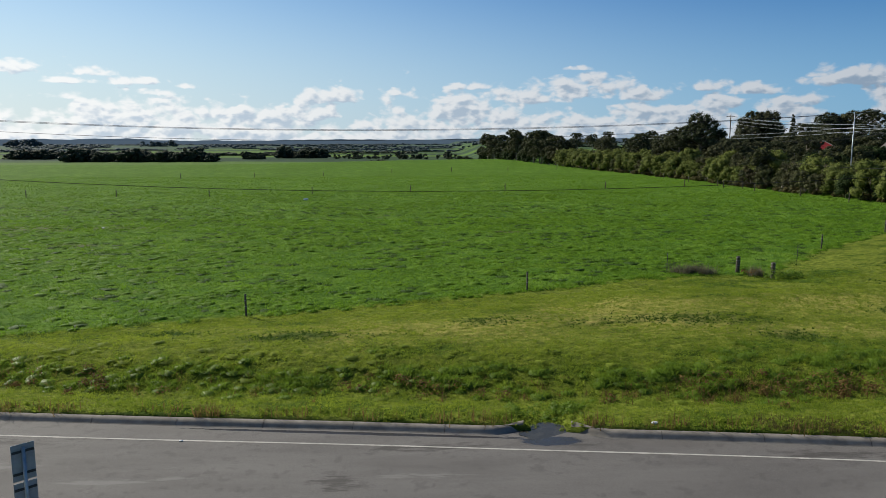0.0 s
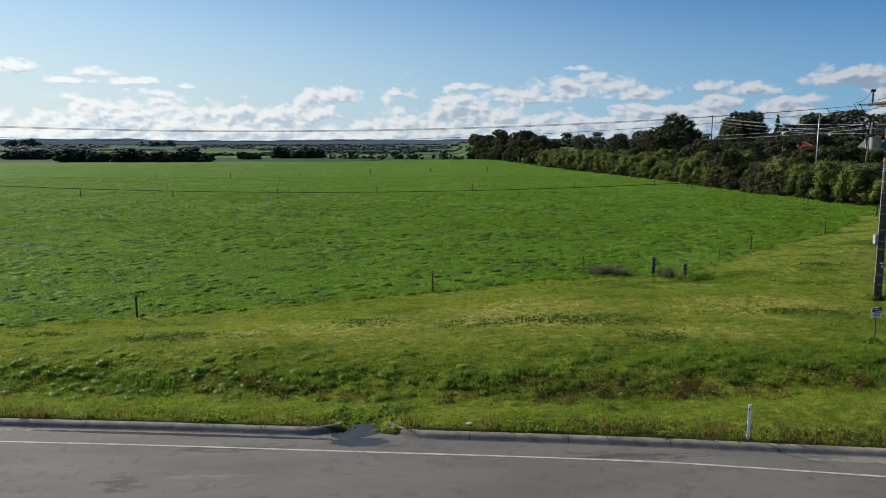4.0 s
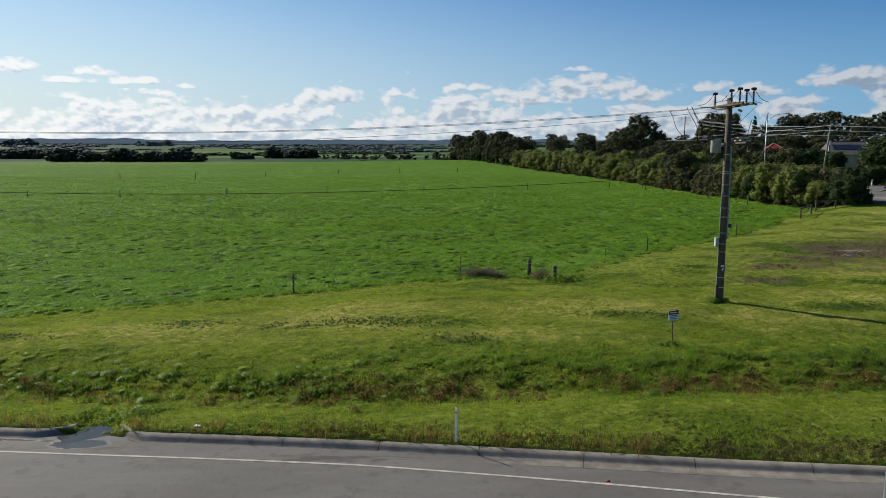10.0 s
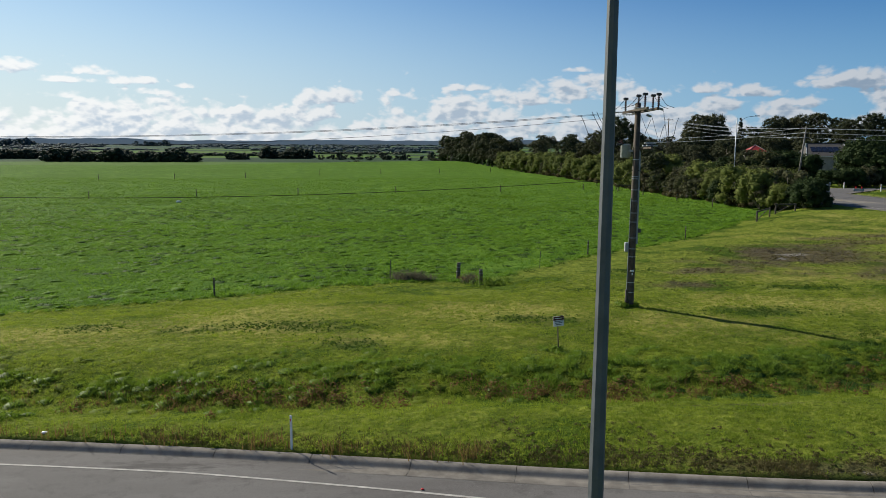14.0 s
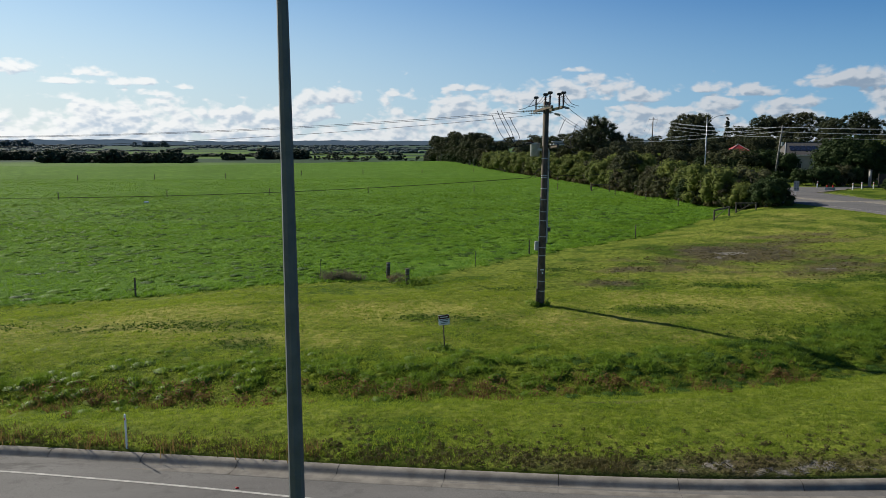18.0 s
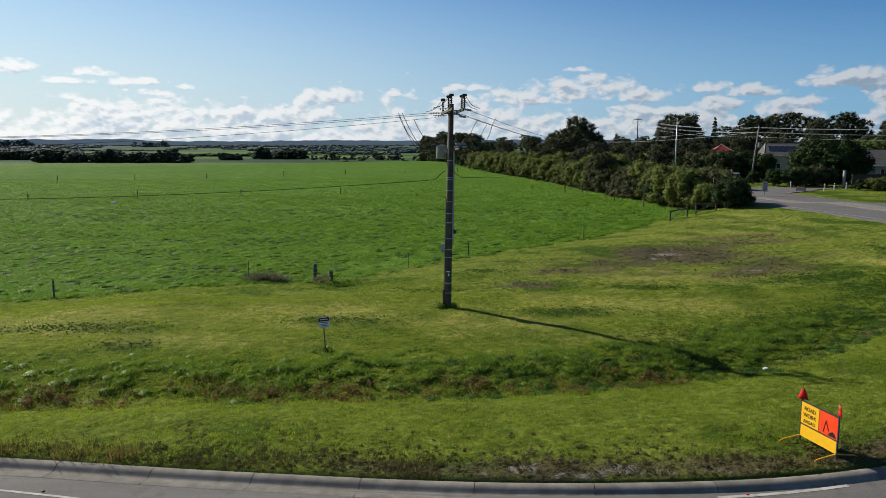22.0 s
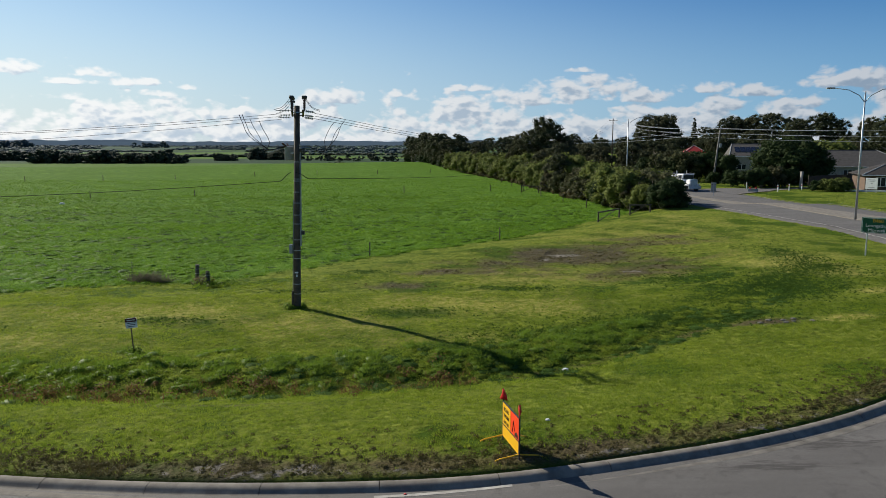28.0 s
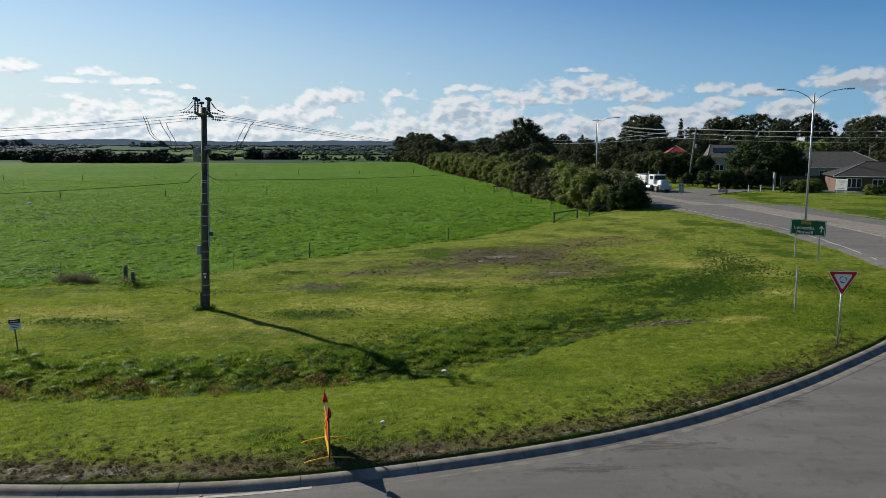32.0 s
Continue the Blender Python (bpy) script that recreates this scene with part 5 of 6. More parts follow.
def dress_pole(t, top):
    arm = ARM
    az_ = top - 0.38
    for v in (-0.22, 0.30):
        part("crossarm", box(B(), 0.15, v, az_, 2.75, 0.10, 0.13, 0.015, arm), POLE_WOOD, t)
    part("arm_brace", box(B(), 1.0, 0.04, az_ - 0.02, 0.06, 0.5, 0.05, 0.01, arm), STEEL, t)
    part("arm_brace", box(B(), -0.8, 0.04, az_ - 0.02, 0.06, 0.5, 0.05, 0.01, arm), STEEL, t)
    for u, v in ((-0.95, -0.22), (0.5, -0.22), (1.25, -0.25), (0.85, 0.36), (1.42, 0.36)):
        c = arm @ Vector((u, v, 0))
        bm = tube(B(), [(c.x, c.y, az_ + 0.05), (c.x, c.y, az_ + 0.62)], 0.035, 7)
        for k in range(5):
            tube(bm, [(c.x, c.y, az_ + 0.14 + k * 0.09), (c.x, c.y, az_ + 0.17 + k * 0.09)], 0.065, 8)
        a = part("surge_arrester", bm, BROWN_CERAMIC, t, "dark ribbed arrester standing on the crossarm")
        part("arrester_cap", box(B(), c.x, c.y, az_ + 0.68, 0.24, 0.15, 0.12, 0.03, None), DARK_METAL, a)
        e = c + Vector((-0.85 if v < 0 else 0.75, 0.0, az_ + 0.06))
        part("jumper", tube(B(), soft_line([(c.x, c.y, az_ + 0.70), c.lerp(e, 0.5) + Vector((0, 0, az_ * 0.5 + 0.18)), e]), 0.012, 5), CABLE, t)
    for side, way in ((-1, Vector((-1, 0, -0.03))), (1, Vector((0.62, 0.78, -0.03)))):
        for u in (-1.1, 0.2, 1.4):
            c = arm @ Vector((u, -0.26 if side < 0 else 0.36, az_ + (0.02 if u != 0.2 else -0.2)))
            bm = B()
            for k in range(4):
                p = c + way * (0.12 + 0.13 * k)
                tube(bm, [p, p + way * 0.05], [0.060, 0.032], 9)
            tube(bm, [c, c + way * 0.66], 0.014, 5)
            part("strain_insulator", bm, GREY_METAL, t, "string of pale grey disc insulators")
    # switch tank, gear and drop leads
    z = 8.0 - POLE_Z
    tx, ty = -0.44, 0.36
    bm = tube(B(), [(tx, ty, z - 0.36), (tx, ty, z - 0.32), (tx, ty, z + 0.26), (tx, ty, z + 0.30), (tx, ty, z + 0.34)], [0.21, 0.25, 0.25, 0.27, 0.16], 16)
    tank = part("switch_tank", bm, GREY_METAL, t, "grey drum-shaped switch tank", True)
    for k in range(3):
        a = 2.1 + 0.9 * k
        part("bushing", tube(B(), [(tx + 0.15 * math.cos(a), ty + 0.15 * math.sin(a), z + 0.30), (tx + 0.42 * math.cos(a), ty + 0.42 * math.sin(a), z + 0.50)], [0.05, 0.03], 8), BROWN_CERAMIC, tank)
    part("bracket", box(B(), tx / 2, ty / 2, z, 0.5, 0.06, 0.10), STEEL, t)
    part("lower_arm", box(B(), 0.25, 0.18, z + 0.10, 2.1, 0.08, 0.10, 0.01, arm), POLE_WOOD, t)
    for k in range(3):
        part("switch_blade", box(B(), 0.45 + 0.22 * k, 0.38, z + 0.22 + 0.13 * (k % 2), 0.16, 0.55, 0.07, 0.015, arm), GREY_METAL, t, "grey switchgear bar beside the pole")
        part("switch_insulator", tube(B(), [arm @ Vector((0.45 + 0.22 * k, 0.2, z + 0.12)), arm @ Vector((0.45 + 0.22 * k, 0.24, z + 0.26))], [0.05, 0.04], 7), BROWN_CERAMIC, t)
    part("switch_frame", box(B(), 0.62, 0.32, z + 0.12, 0.75, 0.12, 0.22, 0.01, arm), DARK_METAL, t)
    part("terminal", tube(B(), [(-0.95, 0.2, z + 0.28), (-0.62, 0.25, z + 0.32)], 0.055, 7), DARK_METAL, t, "black cable terminal beside the tank")
    part("terminal", tube(B(), [(0.42, -0.35, z + 0.28), (0.75, -0.3, z + 0.28)], 0.05, 7), DARK_METAL, t, "black cable terminal beside the pole")
    for u, r, drop in ((-1.1, 2.15, 0.0), (0.2, 1.6, 0.25), (1.25, 2.5, 0.0), (1.4, 2.35, 0.0)):
        a = arm @ Vector((u, -0.26, az_ - 0.04 - drop)) + Vector((-r, 0, -0.07 * r))
        part("drop_lead", tube(B(), soft_line([a, a + Vector((0.16, -0.05, -0.35)), a + Vector((0.50, -0.1 * u, -1.00)), (-1.55 + 0.1 * u, 0.15, z + 0.14), (-1.2, 0.2, z + 0.18), (-0.9, 0.2, z + 0.28)]), 0.014, 5), CABLE, t)
    for u, r, drop in ((-1.1, 2.1, 0.0), (0.2, 2.4, 0.3), (1.4, 2.7, 0.0)):
        a = arm @ Vector((u, 0.36, az_ - 0.04 - drop)) + Vector((0.62, 0.78, -0.07)) * r
        part("drop_lead", tube(B(), soft_line([a, a + Vector((-0.18, -0.22, -0.30)), a + Vector((-0.42, -0.55, -1.0)), (1.35, 0.3 - 0.3 * u, z + 0.12), (0.95, -0.2, z + 0.16), (0.72, -0.3, z + 0.28)]), 0.014, 5), CABLE, t)
    part("conduit", tube(B(), [(0.20, -0.06, 3.2), (0.19, -0.06, 5.5), (0.18, -0.06, 7.7), (0.14, 0.05, 8.0)], 0.045, 8), GREY_METAL, t, "grey cable conduit")
    part("earth_pipe", tube(B(), [(-0.21, -0.05, 0), (-0.19, -0.05, 3.0), (-0.17, -0.05, 5.5)], 0.02, 6), GREY_METAL, t)
    part("meter_box", box(B(), -0.30, -0.03, 3.05, 0.17, 0.24, 0.46, 0.02), GREY_METAL, t, "pale grey metal control box")
    part("junction_box", box(B(), 0.30, -0.02, 3.88, 0.16, 0.16, 0.20, 0.01), DARK_METAL, t, "small black junction box")
    for k, zz in enumerate((0.75, 1.25, 2.55, 2.95, 3.5, 4.3, 4.75, 5.35, 5.9, 6.45, 6.55, 7.4)):
        r = 0.19 - 0.0052 * zz + 0.004
        part("strap", tube(B(), [(0, 0, zz), (0, 0, zz + 0.035)], r, 14), STEEL, t)
    part("pole_tag", box(B(), 0.0, -0.186, 1.86, 0.18, 0.012, 0.07), WHITE, t)
    part("pole_tag", box(B(), 0.02, -0.188, 1.70, 0.07, 0.012, 0.11), WHITE, t)
    part("base_stub", box(B(), -0.20, -0.06, 0.35, 0.12, 0.16, 1.1, 0.02), POST_WOOD, t, "mossy timber stub strapped to the foot")


dress_pole(pole, top)


def plain_pole(x, y, h, arm_z, turn, label, wood=POLE_WOOD):
    t = tagged(base("utility_pole", x, y, gz(x, y), turn), label, "utility pole")
    part("pole", tube(B(), [(0, 0, -0.4), (0, 0, h / 2), (0, 0, h)], [0.19, 0.165, 0.13], 10), wood, t, smooth=True)
    part("crossarm", box(B(), 0, 0.18, arm_z, 2.5, 0.10, 0.12, 0.01), POLE_WOOD, t)
    for u in (-1.1, -0.4, 0.4, 1.1):
        part("insulator", tube(B(), [(u, 0.18, arm_z + 0.06), (u, 0.18, arm_z + 0.22)], [0.06, 0.03], 7), BROWN_CERAMIC, t)
    return t


plain_pole(84.4, 220, 15.3 - gz(84.4, 220), 14.8 - gz(84.4, 220), -20, "slim dark power pole among distant trees")
corner_pole = plain_pole(87.3, 144.5, 11.5 - gz(87.3, 144.5), 11.0 - gz(87.3, 144.5), -40, "leaning weathered power pole at the street corner", BLEACHED_WOOD)
corner_pole.matrix_world = Matrix.Translation((87.3, 144.5, gz(87.3, 144.5))) @ Matrix.Rotation(radians(5), 4, "Y") @ Matrix.Rotation(radians(-40), 4, "Z")
part("crossarm", box(B(), 0, 0.18, 10.1 - gz(87.3, 144.5), 2.2, 0.10, 0.12, 0.01), POLE_WOOD, corner_pole)
part("pole_transformer", tube(B(), [(0.45, 0, 6.9), (0.45, 0, 7.7)], 0.22, 10), GREY_METAL, corner_pole)
part("junction_box", box(B(), 0.2, -0.15, 3.6, 0.3, 0.2, 0.6, 0.02), DARK_METAL, corner_pole)
plain_pole(-33.5, 36.3, 10.4, 9.9, 90, "timber power pole farther along the road")
plain_pole(132.0, 92.0, 11.5, 11.0, -40, "timber power pole farther along the street")

# conductors
for u, at_pole, drop in ((-1.1, 9.88, 0.05), (0.2, 9.70, 0.32), (1.4, 9.92, 0.05)):
    c = Vector((POLE_X + 0.15, POLE_Y + 0.48, at_pole)) + ARM @ Vector((u, 0, 0))
    cable("power_cable", c + Vector((-0.75, -0.05, -0.05)), (-33.5, 36.3 + u, at_pole - drop), 1.28 + 0.6 * (drop - 0.05), 0.009, "overhead high-voltage conductor sagging across the field")
    d = Vector((0.62, 0.78, 0))
    cable("power_cable", c + ARM @ Vector((0, 0.36, 0)) + d * 0.66, (84.4 + 0.9 * u, 220 - 0.3 * u, 14.9), 4.2, 0.011, "overhead high-voltage conductor leading to distant trees")
cable("service_cable", (POLE_X - 0.72, POLE_Y, 6.60), (-33.5, 36.3, 7.05), 1.23, 0.014, "black bundled service cable hanging below the power line")
cable("service_cable", (POLE_X + 0.75, POLE_Y + 0.6, 6.70), (84.4, 220, 9.5), 3.0, 0.014, "black bundled service cable hanging below the power line")
for way_, end in ((-1, (POLE_X - 0.72, POLE_Y, 6.60)), (1, (POLE_X + 0.75, POLE_Y + 0.6, 6.70))):
    a = Vector((POLE_X + 0.12 * way_, POLE_Y - 0.05, 7.05))
    loop = part("cable_loop", tube(B(), soft_line([a, a.lerp(Vector(end), 0.35) + Vector((0, 0, 0.02)), a.lerp(Vector(end), 0.75) + Vector((0, 0, -0.05)), end]), 0.016, 5), CABLE, pole)
    loop.matrix_parent_inverse = pole.matrix_world.inverted()
for z, u in ((11.1, -1.0), (11.1, 0.0), (11.1, 1.0), (10.2, -0.8), (10.2, 0.8), (9.3, 0.0)):
    cable("street_cable", (88.2 + 0.75 * u, 144.5 - 0.65 * u, z), (132 + 0.75 * u, 92 - 0.65 * u, z + 0.3), 0.9, 0.021, "overhead street conductor between corner poles", 24, STEEL)
    cable("street_cable", (88.2 + 0.75 * u, 144.5 - 0.65 * u, z), (84.4 + 0.9 * u, 220 - 0.3 * u, z + 3.6), 0.9, 0.021, "overhead street conductor running up the road", 24, STEEL)
for z in (11.2, 10.3):
    cable("street_cable", (88.2, 144.5, z), (-45 + 95, 330, z + 3.0), 3.5, 0.03, "overhead conductor crossing above the tree belt", 24, STEEL)


# ---- fences ----
def post(name, x, y, h, r, mat, label, group, lean=0.0, sides=8, cap=0.0):
    t = tagged(base(name, x, y, gz(x, y), random.uniform(0, 90)), label, "post", group)
    part("shaft", tube(B(), [(0, 0, -0.3), (lean * 0.5, 0, h * 0.5), (lean, 0, h - 0.03), (lean, 0, h)], [r, r * 0.97, r * 0.92, r * 0.75], sides), mat, t)
    for f in (0.45, 0.72, 0.92):
        part("wire_staple", tube(B(), [(lean * f, 0, h * f), (lean * f, 0, h * f + 0.012)], r * 1.06, sides), STEEL, t)
    return t


for x, y, h in ((-24.5, 30.0, 1.3), (-9.78, 35.5, 1.12), (4.73, 41.3, 1.12), (29.0, 56.1, 1.15), (39.8, 66.1, 1.15)):
    post("fence_post", x, y, h, 0.055, POST_WOOD, "weathered grey fence post at the pasture's edge", "boundary fence posts", random.uniform(-0.04, 0.04))
for x, y, h in ((18.8, 46.57, 1.05), (20.16, 44.54, 1.0)):
    post("strainer_post", x, y, h, 0.13, POST_WOOD, "thick old timber strainer post among weeds", "old strainer posts", random.uniform(-0.06, 0.06), 10)
for x, y in ((14.4, 47.0), (24.6, 50.8)):
    post("fence_stake", x, y, 1.15, 0.022, DARK_METAL, "thin dark steel fence stake", "steel fence stakes", 0.05, 5)
for x, y in ((-62.7, 110.6), (-49, 110.3), (-35, 110), (-20.4, 114.4), (-5.3, 117.9), (10.1, 121.6), (27.8, 127), (43, 132)):
    post("fence_post", x, y, 1.15, 0.075, POST_WOOD, "distant fence post across the pasture", "far fence posts", 0.0, 6)
for x, y in ((-58, 163), (-43, 168), (-28, 172), (-13, 186), (2, 190), (17, 196), (31, 203)):
    post("fence_post", x, y, 1.2, 0.08, POST_WOOD, "distant fence post farther up the pasture", "farther fence posts", 0.0, 6)
for x, y in ((53.6, 97.5), (52.2, 108), (50.5, 120), (48.9, 132), (48, 145), (47, 158), (44, 172)):
    post("fence_post", x, y, 1.15, 0.07, POST_WOOD, "grey fence post in front of the tree belt", "tree belt fence posts", random.uniform(-0.08, 0.08), 6)


def rail_fence(x0, y0, x1, y1, h, label):
    d = math.degrees(math.atan2(y1 - y0, x1 - x0))
    n = math.hypot(x1 - x0, y1 - y0)
    t = tagged(base("rail_fence", x0, y0, gz(x0, y0), d), label, "fence")
    for f in (0, 1):
        part("post", tube(B(), [(n * f, 0, -0.3), (n * f, 0, h + 0.1)], 0.09, 8), POST_WOOD, t)
    part("rail", box(B(), n / 2, 0, h, n + 0.3, 0.08, 0.15, 0.01), POST_WOOD, t)
    part("brace", tube(B(), [(0.1, 0, 0.15), (n * 0.75, 0, h - 0.1)], 0.04, 6), POST_WOOD, t)
    return t


rail_fence(51.1, 77.6, 54.3, 81.8, 1.05, "grey timber rail brace at the fence end")
rail_fence(56.2, 84.6, 58.6, 84.9, 1.15, "pale timber rail brace beside the dark shrubs")
rail_fence(48.0, 126.8, 50.8, 125.6, 1.15, "grey timber gate rail before the tree belt")
rail_fence(42.0, 199.5, 44.4, 198.5, 0.9, "pale low timber rail far along the tree belt")

t = tagged(base("fallen_branch", 54.0, 119.0, gz(54.0, 119.0), 20), "pale bare fallen branch lying against the bushes", "branch")
part("limb", tube(B(), [(0, 0, 0.1), (0.9, 0.1, 0.9), (1.7, 0.2, 2.0), (2.0, 0.3, 2.9)], [0.13, 0.11, 0.08, 0.04], 7), plain("bleached_wood", (0.30, 0.27, 0.23), (0.45, 0.42, 0.37)), t, smooth=True)
part("fork", tube(B(), [(0.9, 0.1, 0.9), (0.2, 0.2, 1.4), (-0.7, 0.2, 1.6)], [0.08, 0.06, 0.03], 6), plain("bleached_fork", (0.30, 0.27, 0.23), (0.45, 0.42, 0.37)), t, smooth=True)
# ---- signs on the verge ----
RED, ORANGE, YELLOW, GREEN, BLACK = (plain(n, a, b, 6.0, 0.45) for n, a, b in (
    ("sign_red", (0.42, 0.012, 0.012), (0.55, 0.02, 0.02)), ("sign_orange_red", (0.72, 0.045, 0.012), (0.82, 0.07, 0.02)), ("sign_yellow", (0.68, 0.36, 0.012), (0.78, 0.44, 0.02)),
    ("sign_green", (0.008, 0.075, 0.035), (0.015, 0.10, 0.05)), ("sign_black", (0.012, 0.012, 0.012), (0.03, 0.03, 0.03))))


def lettering(name, text, size, mat, parent, m, label=""):
    c = bpy.data.curves.new(name, "FONT")
    c.body, c.size, c.align_x, c.align_y, c.extrude = text, size, "CENTER", "CENTER", 0.002
    ob = new(name, c)
    me = bpy.data.meshes.new_from_object(ob.evaluated_get(bpy.context.evaluated_depsgraph_get()))
    bpy.data.objects.remove(ob)
    me.materials.append(mat)
    ob = new(name, me)
    ob.parent = parent
    ob.matrix_local = m
    return tagged(ob, label)




def roadwork_sign():
    x0, y0, x1, y1 = 36.62, 16.85, 36.32, 18.08
    z = gz(x0, y0)
    n = math.hypot(x1 - x0, y1 - y0)
    # local x runs from the far edge to the near one, the face looks to -y
    t = tagged(base("roadwork_sign", (x0 + x1) / 2, (y0 + y1) / 2, z, math.degrees(math.atan2(y0 - y1, x0 - x1))), "yellow and orange folding roadwork sign with two red flags", "road sign")
    h0, h1 = 0.13, 1.05
    for s in (-1, 1):
        part("frame_post", box(B(), s * n / 2, 0, 0.56, 0.035, 0.035, 1.12, 0.004), DARK_METAL, t)
        part("foot", tube(B(), [(s * n / 2, -0.62, 0.03), (s * n / 2, -0.5, 0.07), (s * n / 2, 0.0, 0.14), (s * n / 2, 0.5, 0.07), (s * n / 2, 0.62, 0.03)], 0.018, 6), YELLOW, t, "bent yellow foot bar")
    part("rail", box(B(), 0, 0, h0 + 0.335, n, 0.04, 0.03), DARK_METAL, t)
    part("top_rail", box(B(), 0, 0, h1 + 0.01, n, 0.04, 0.02), DARK_METAL, t)
    left = part("message_plate", box(B(), -n * 0.25, -0.012, (h0 + 0.35 + h1) / 2, n * 0.48, 0.012, h1 - h0 - 0.36), YELLOW, t, "yellow plate with black lettering")
    for k, word in enumerate(("ROAD", "WORK", "AHEAD")):
        lettering("lettering", word, 0.145 if k < 2 else 0.128, BLACK, left, pose(-n * 0.25, -0.022, 0.90 - 0.165 * k, 90, 0, 0))
    right = part("symbol_plate", box(B(), n * 0.25, -0.012, (h0 + 0.35 + h1) / 2, n * 0.48, 0.012, h1 - h0 - 0.36), ORANGE, t, "orange plate with a black digging symbol")
    bm = B()
    slab(bm, [(n * 0.25, 0.0), (n * 0.47, 0.0), (n * 0.43, 0.09), (n * 0.37, 0.13), (n * 0.31, 0.09)], 0, 0.004)
    bm.transform(pose(0, -0.019, 0.51, 90, 0, 0))
    part("symbol", bm, BLACK, right)
    bm = tube(B(), [(n * 0.13, -0.021, 0.55), (n * 0.19, -0.021, 0.85), (n * 0.27, -0.021, 0.62)], 0.012, 5)
    part("symbol", bm, BLACK, right)
    part("lower_plate", box(B(), 0, -0.012, h0 + 0.16, n * 0.97, 0.012, 0.31), YELLOW, t, "plain yellow lower plate")
    for s, turn in ((-1, 25), (1, -30)):
        part("flag_stick", tube(B(), [(s * n / 2, 0, 1.0), (s * n / 2, 0, 1.42)], 0.008, 5), POST_WOOD, t)
        m = pose(s * n / 2, 0, 1.40, 0, 0, turn)
        bm = B()
        rows = [[bm.verts.new(m @ Vector((-0.11 * (0.25 + v / 3) + u * 0.075 * (0.25 + v / 3), 0.03 * math.sin(u * 2 + v), -v * 0.10))) for u in range(4)] for v in range(4)]
        for a, b in zip(rows, rows[1:]):
            for i in range(3):
                bm.faces.new((a[i], a[i + 1], b[i + 1], b[i]))
        f = part("flag", bm, RED, t, "small red cloth flag", True)
        s_ = f.modifiers.new("thick", "SOLIDIFY")
        s_.thickness = 0.006


roadwork_sign()


def give_way_sign():
    x, y = 54.4, 26.9
    t = tagged(base("give_way_sign", x, y, gz(x, y), -8), "red and white triangular roundabout sign on a steel post", "road sign")
    part("post", tube(B(), [(0, 0, -0.3), (0, 0, 2.75)], 0.03, 10), STEEL, t, smooth=True)
    def tri(s, y0, y1, mat, parent, label=""):
        h = s * 0.866
        pts = []
        for ax, ay in ((-s / 2, 0), (s / 2, 0), (0, -h)):
            pts.append(Vector((ax, ay)))
        mid = Vector((0, -h / 3))
        out = []
        for i, p in enumerate(pts):
            for o in (pts[i - 1], pts[(i + 1) % 3]):
                out.append(p + (o - p).normalized() * 0.05)
        bm = B()
        slab(bm, [(p.x, p.y - mid.y) for p in out], y0, y1)
        bm.transform(pose(0, 0, 2.56, 90, 0, 0))
        return part("plate", bm, mat, parent, label)
    plate = tri(1.08, 0.032, 0.040, WHITE, t, "white-rimmed triangular plate")
    tri(1.02, 0.041, 0.044, RED, plate, "red border")
    tri(0.68, 0.045, 0.047, WHITE, plate, "white centre")
    for k in range(3):
        a0 = radians(100 + 120 * k)
        bm = tube(B(), [(0.115 * math.cos(a0 + radians(a)), -0.05, 2.56 + 0.115 * math.sin(a0 + radians(a))) for a in range(0, 96, 16)], 0.016, 5)
        part("arrow", bm, BLACK, plate)


give_way_sign()


def direction_sign():
    x0, y0, x1, y1 = 62.47, 48.4, 64.08, 46.97
    z = gz((x0 + x1) / 2, (y0 + y1) / 2)
    n = 2.15
    t = tagged(base("direction_sign", (x0 + x1) / 2, (y0 + y1) / 2, z, -41), "green highway direction sign on two steel posts", "road sign")
    for s in (-1, 1):
        part("post", tube(B(), [(s * 0.72, 0.05, -0.3), (s * 0.72, 0.05, 2.2)], 0.045, 8), STEEL, t)
    z0 = 2.60 - z
    board = part("board", box(B(), 0, 0, z0 + 0.52, n, 0.04, 1.02, 0.015), GREEN, t, "dark green panel with white border")
    for a in ((0, z0 + 0.99, n - 0.1, 0.025), (0, z0 + 0.05, n - 0.1, 0.025)):
        part("border", box(B(), a[0], -0.024, a[1], a[2], 0.006, a[3]), WHITE, board)
    for s in (-1, 1):
        part("border", box(B(), s * (n / 2 - 0.05), -0.024, z0 + 0.52, 0.025, 0.006, 0.94), WHITE, board)
    lettering("lettering", "B460", 0.30, YELLOW, board, pose(-0.12, -0.03, z0 + 0.82, 90, 0, 0))
    lettering("lettering", "Leongatha", 0.30, WHITE, board, pose(-0.22, -0.03, z0 + 0.50, 90, 0, 0))
    lettering("lettering", "Morwell", 0.30, WHITE, board, pose(-0.18, -0.03, z0 + 0.20, 90, 0, 0))
    bm = B()
    slab(bm, [(-0.03, -0.22), (0.03, -0.22), (0.03, 0.08), (0.13, -0.02), (0.13, 0.07), (0, 0.22), (-0.13, 0.07), (-0.13, -0.02), (-0.03, 0.08)], 0, 0.006)
    bm.transform(pose(0.82, -0.024, z0 + 0.48, 90, 0, 0))
    part("arrow", bm, WHITE, board)


direction_sign()


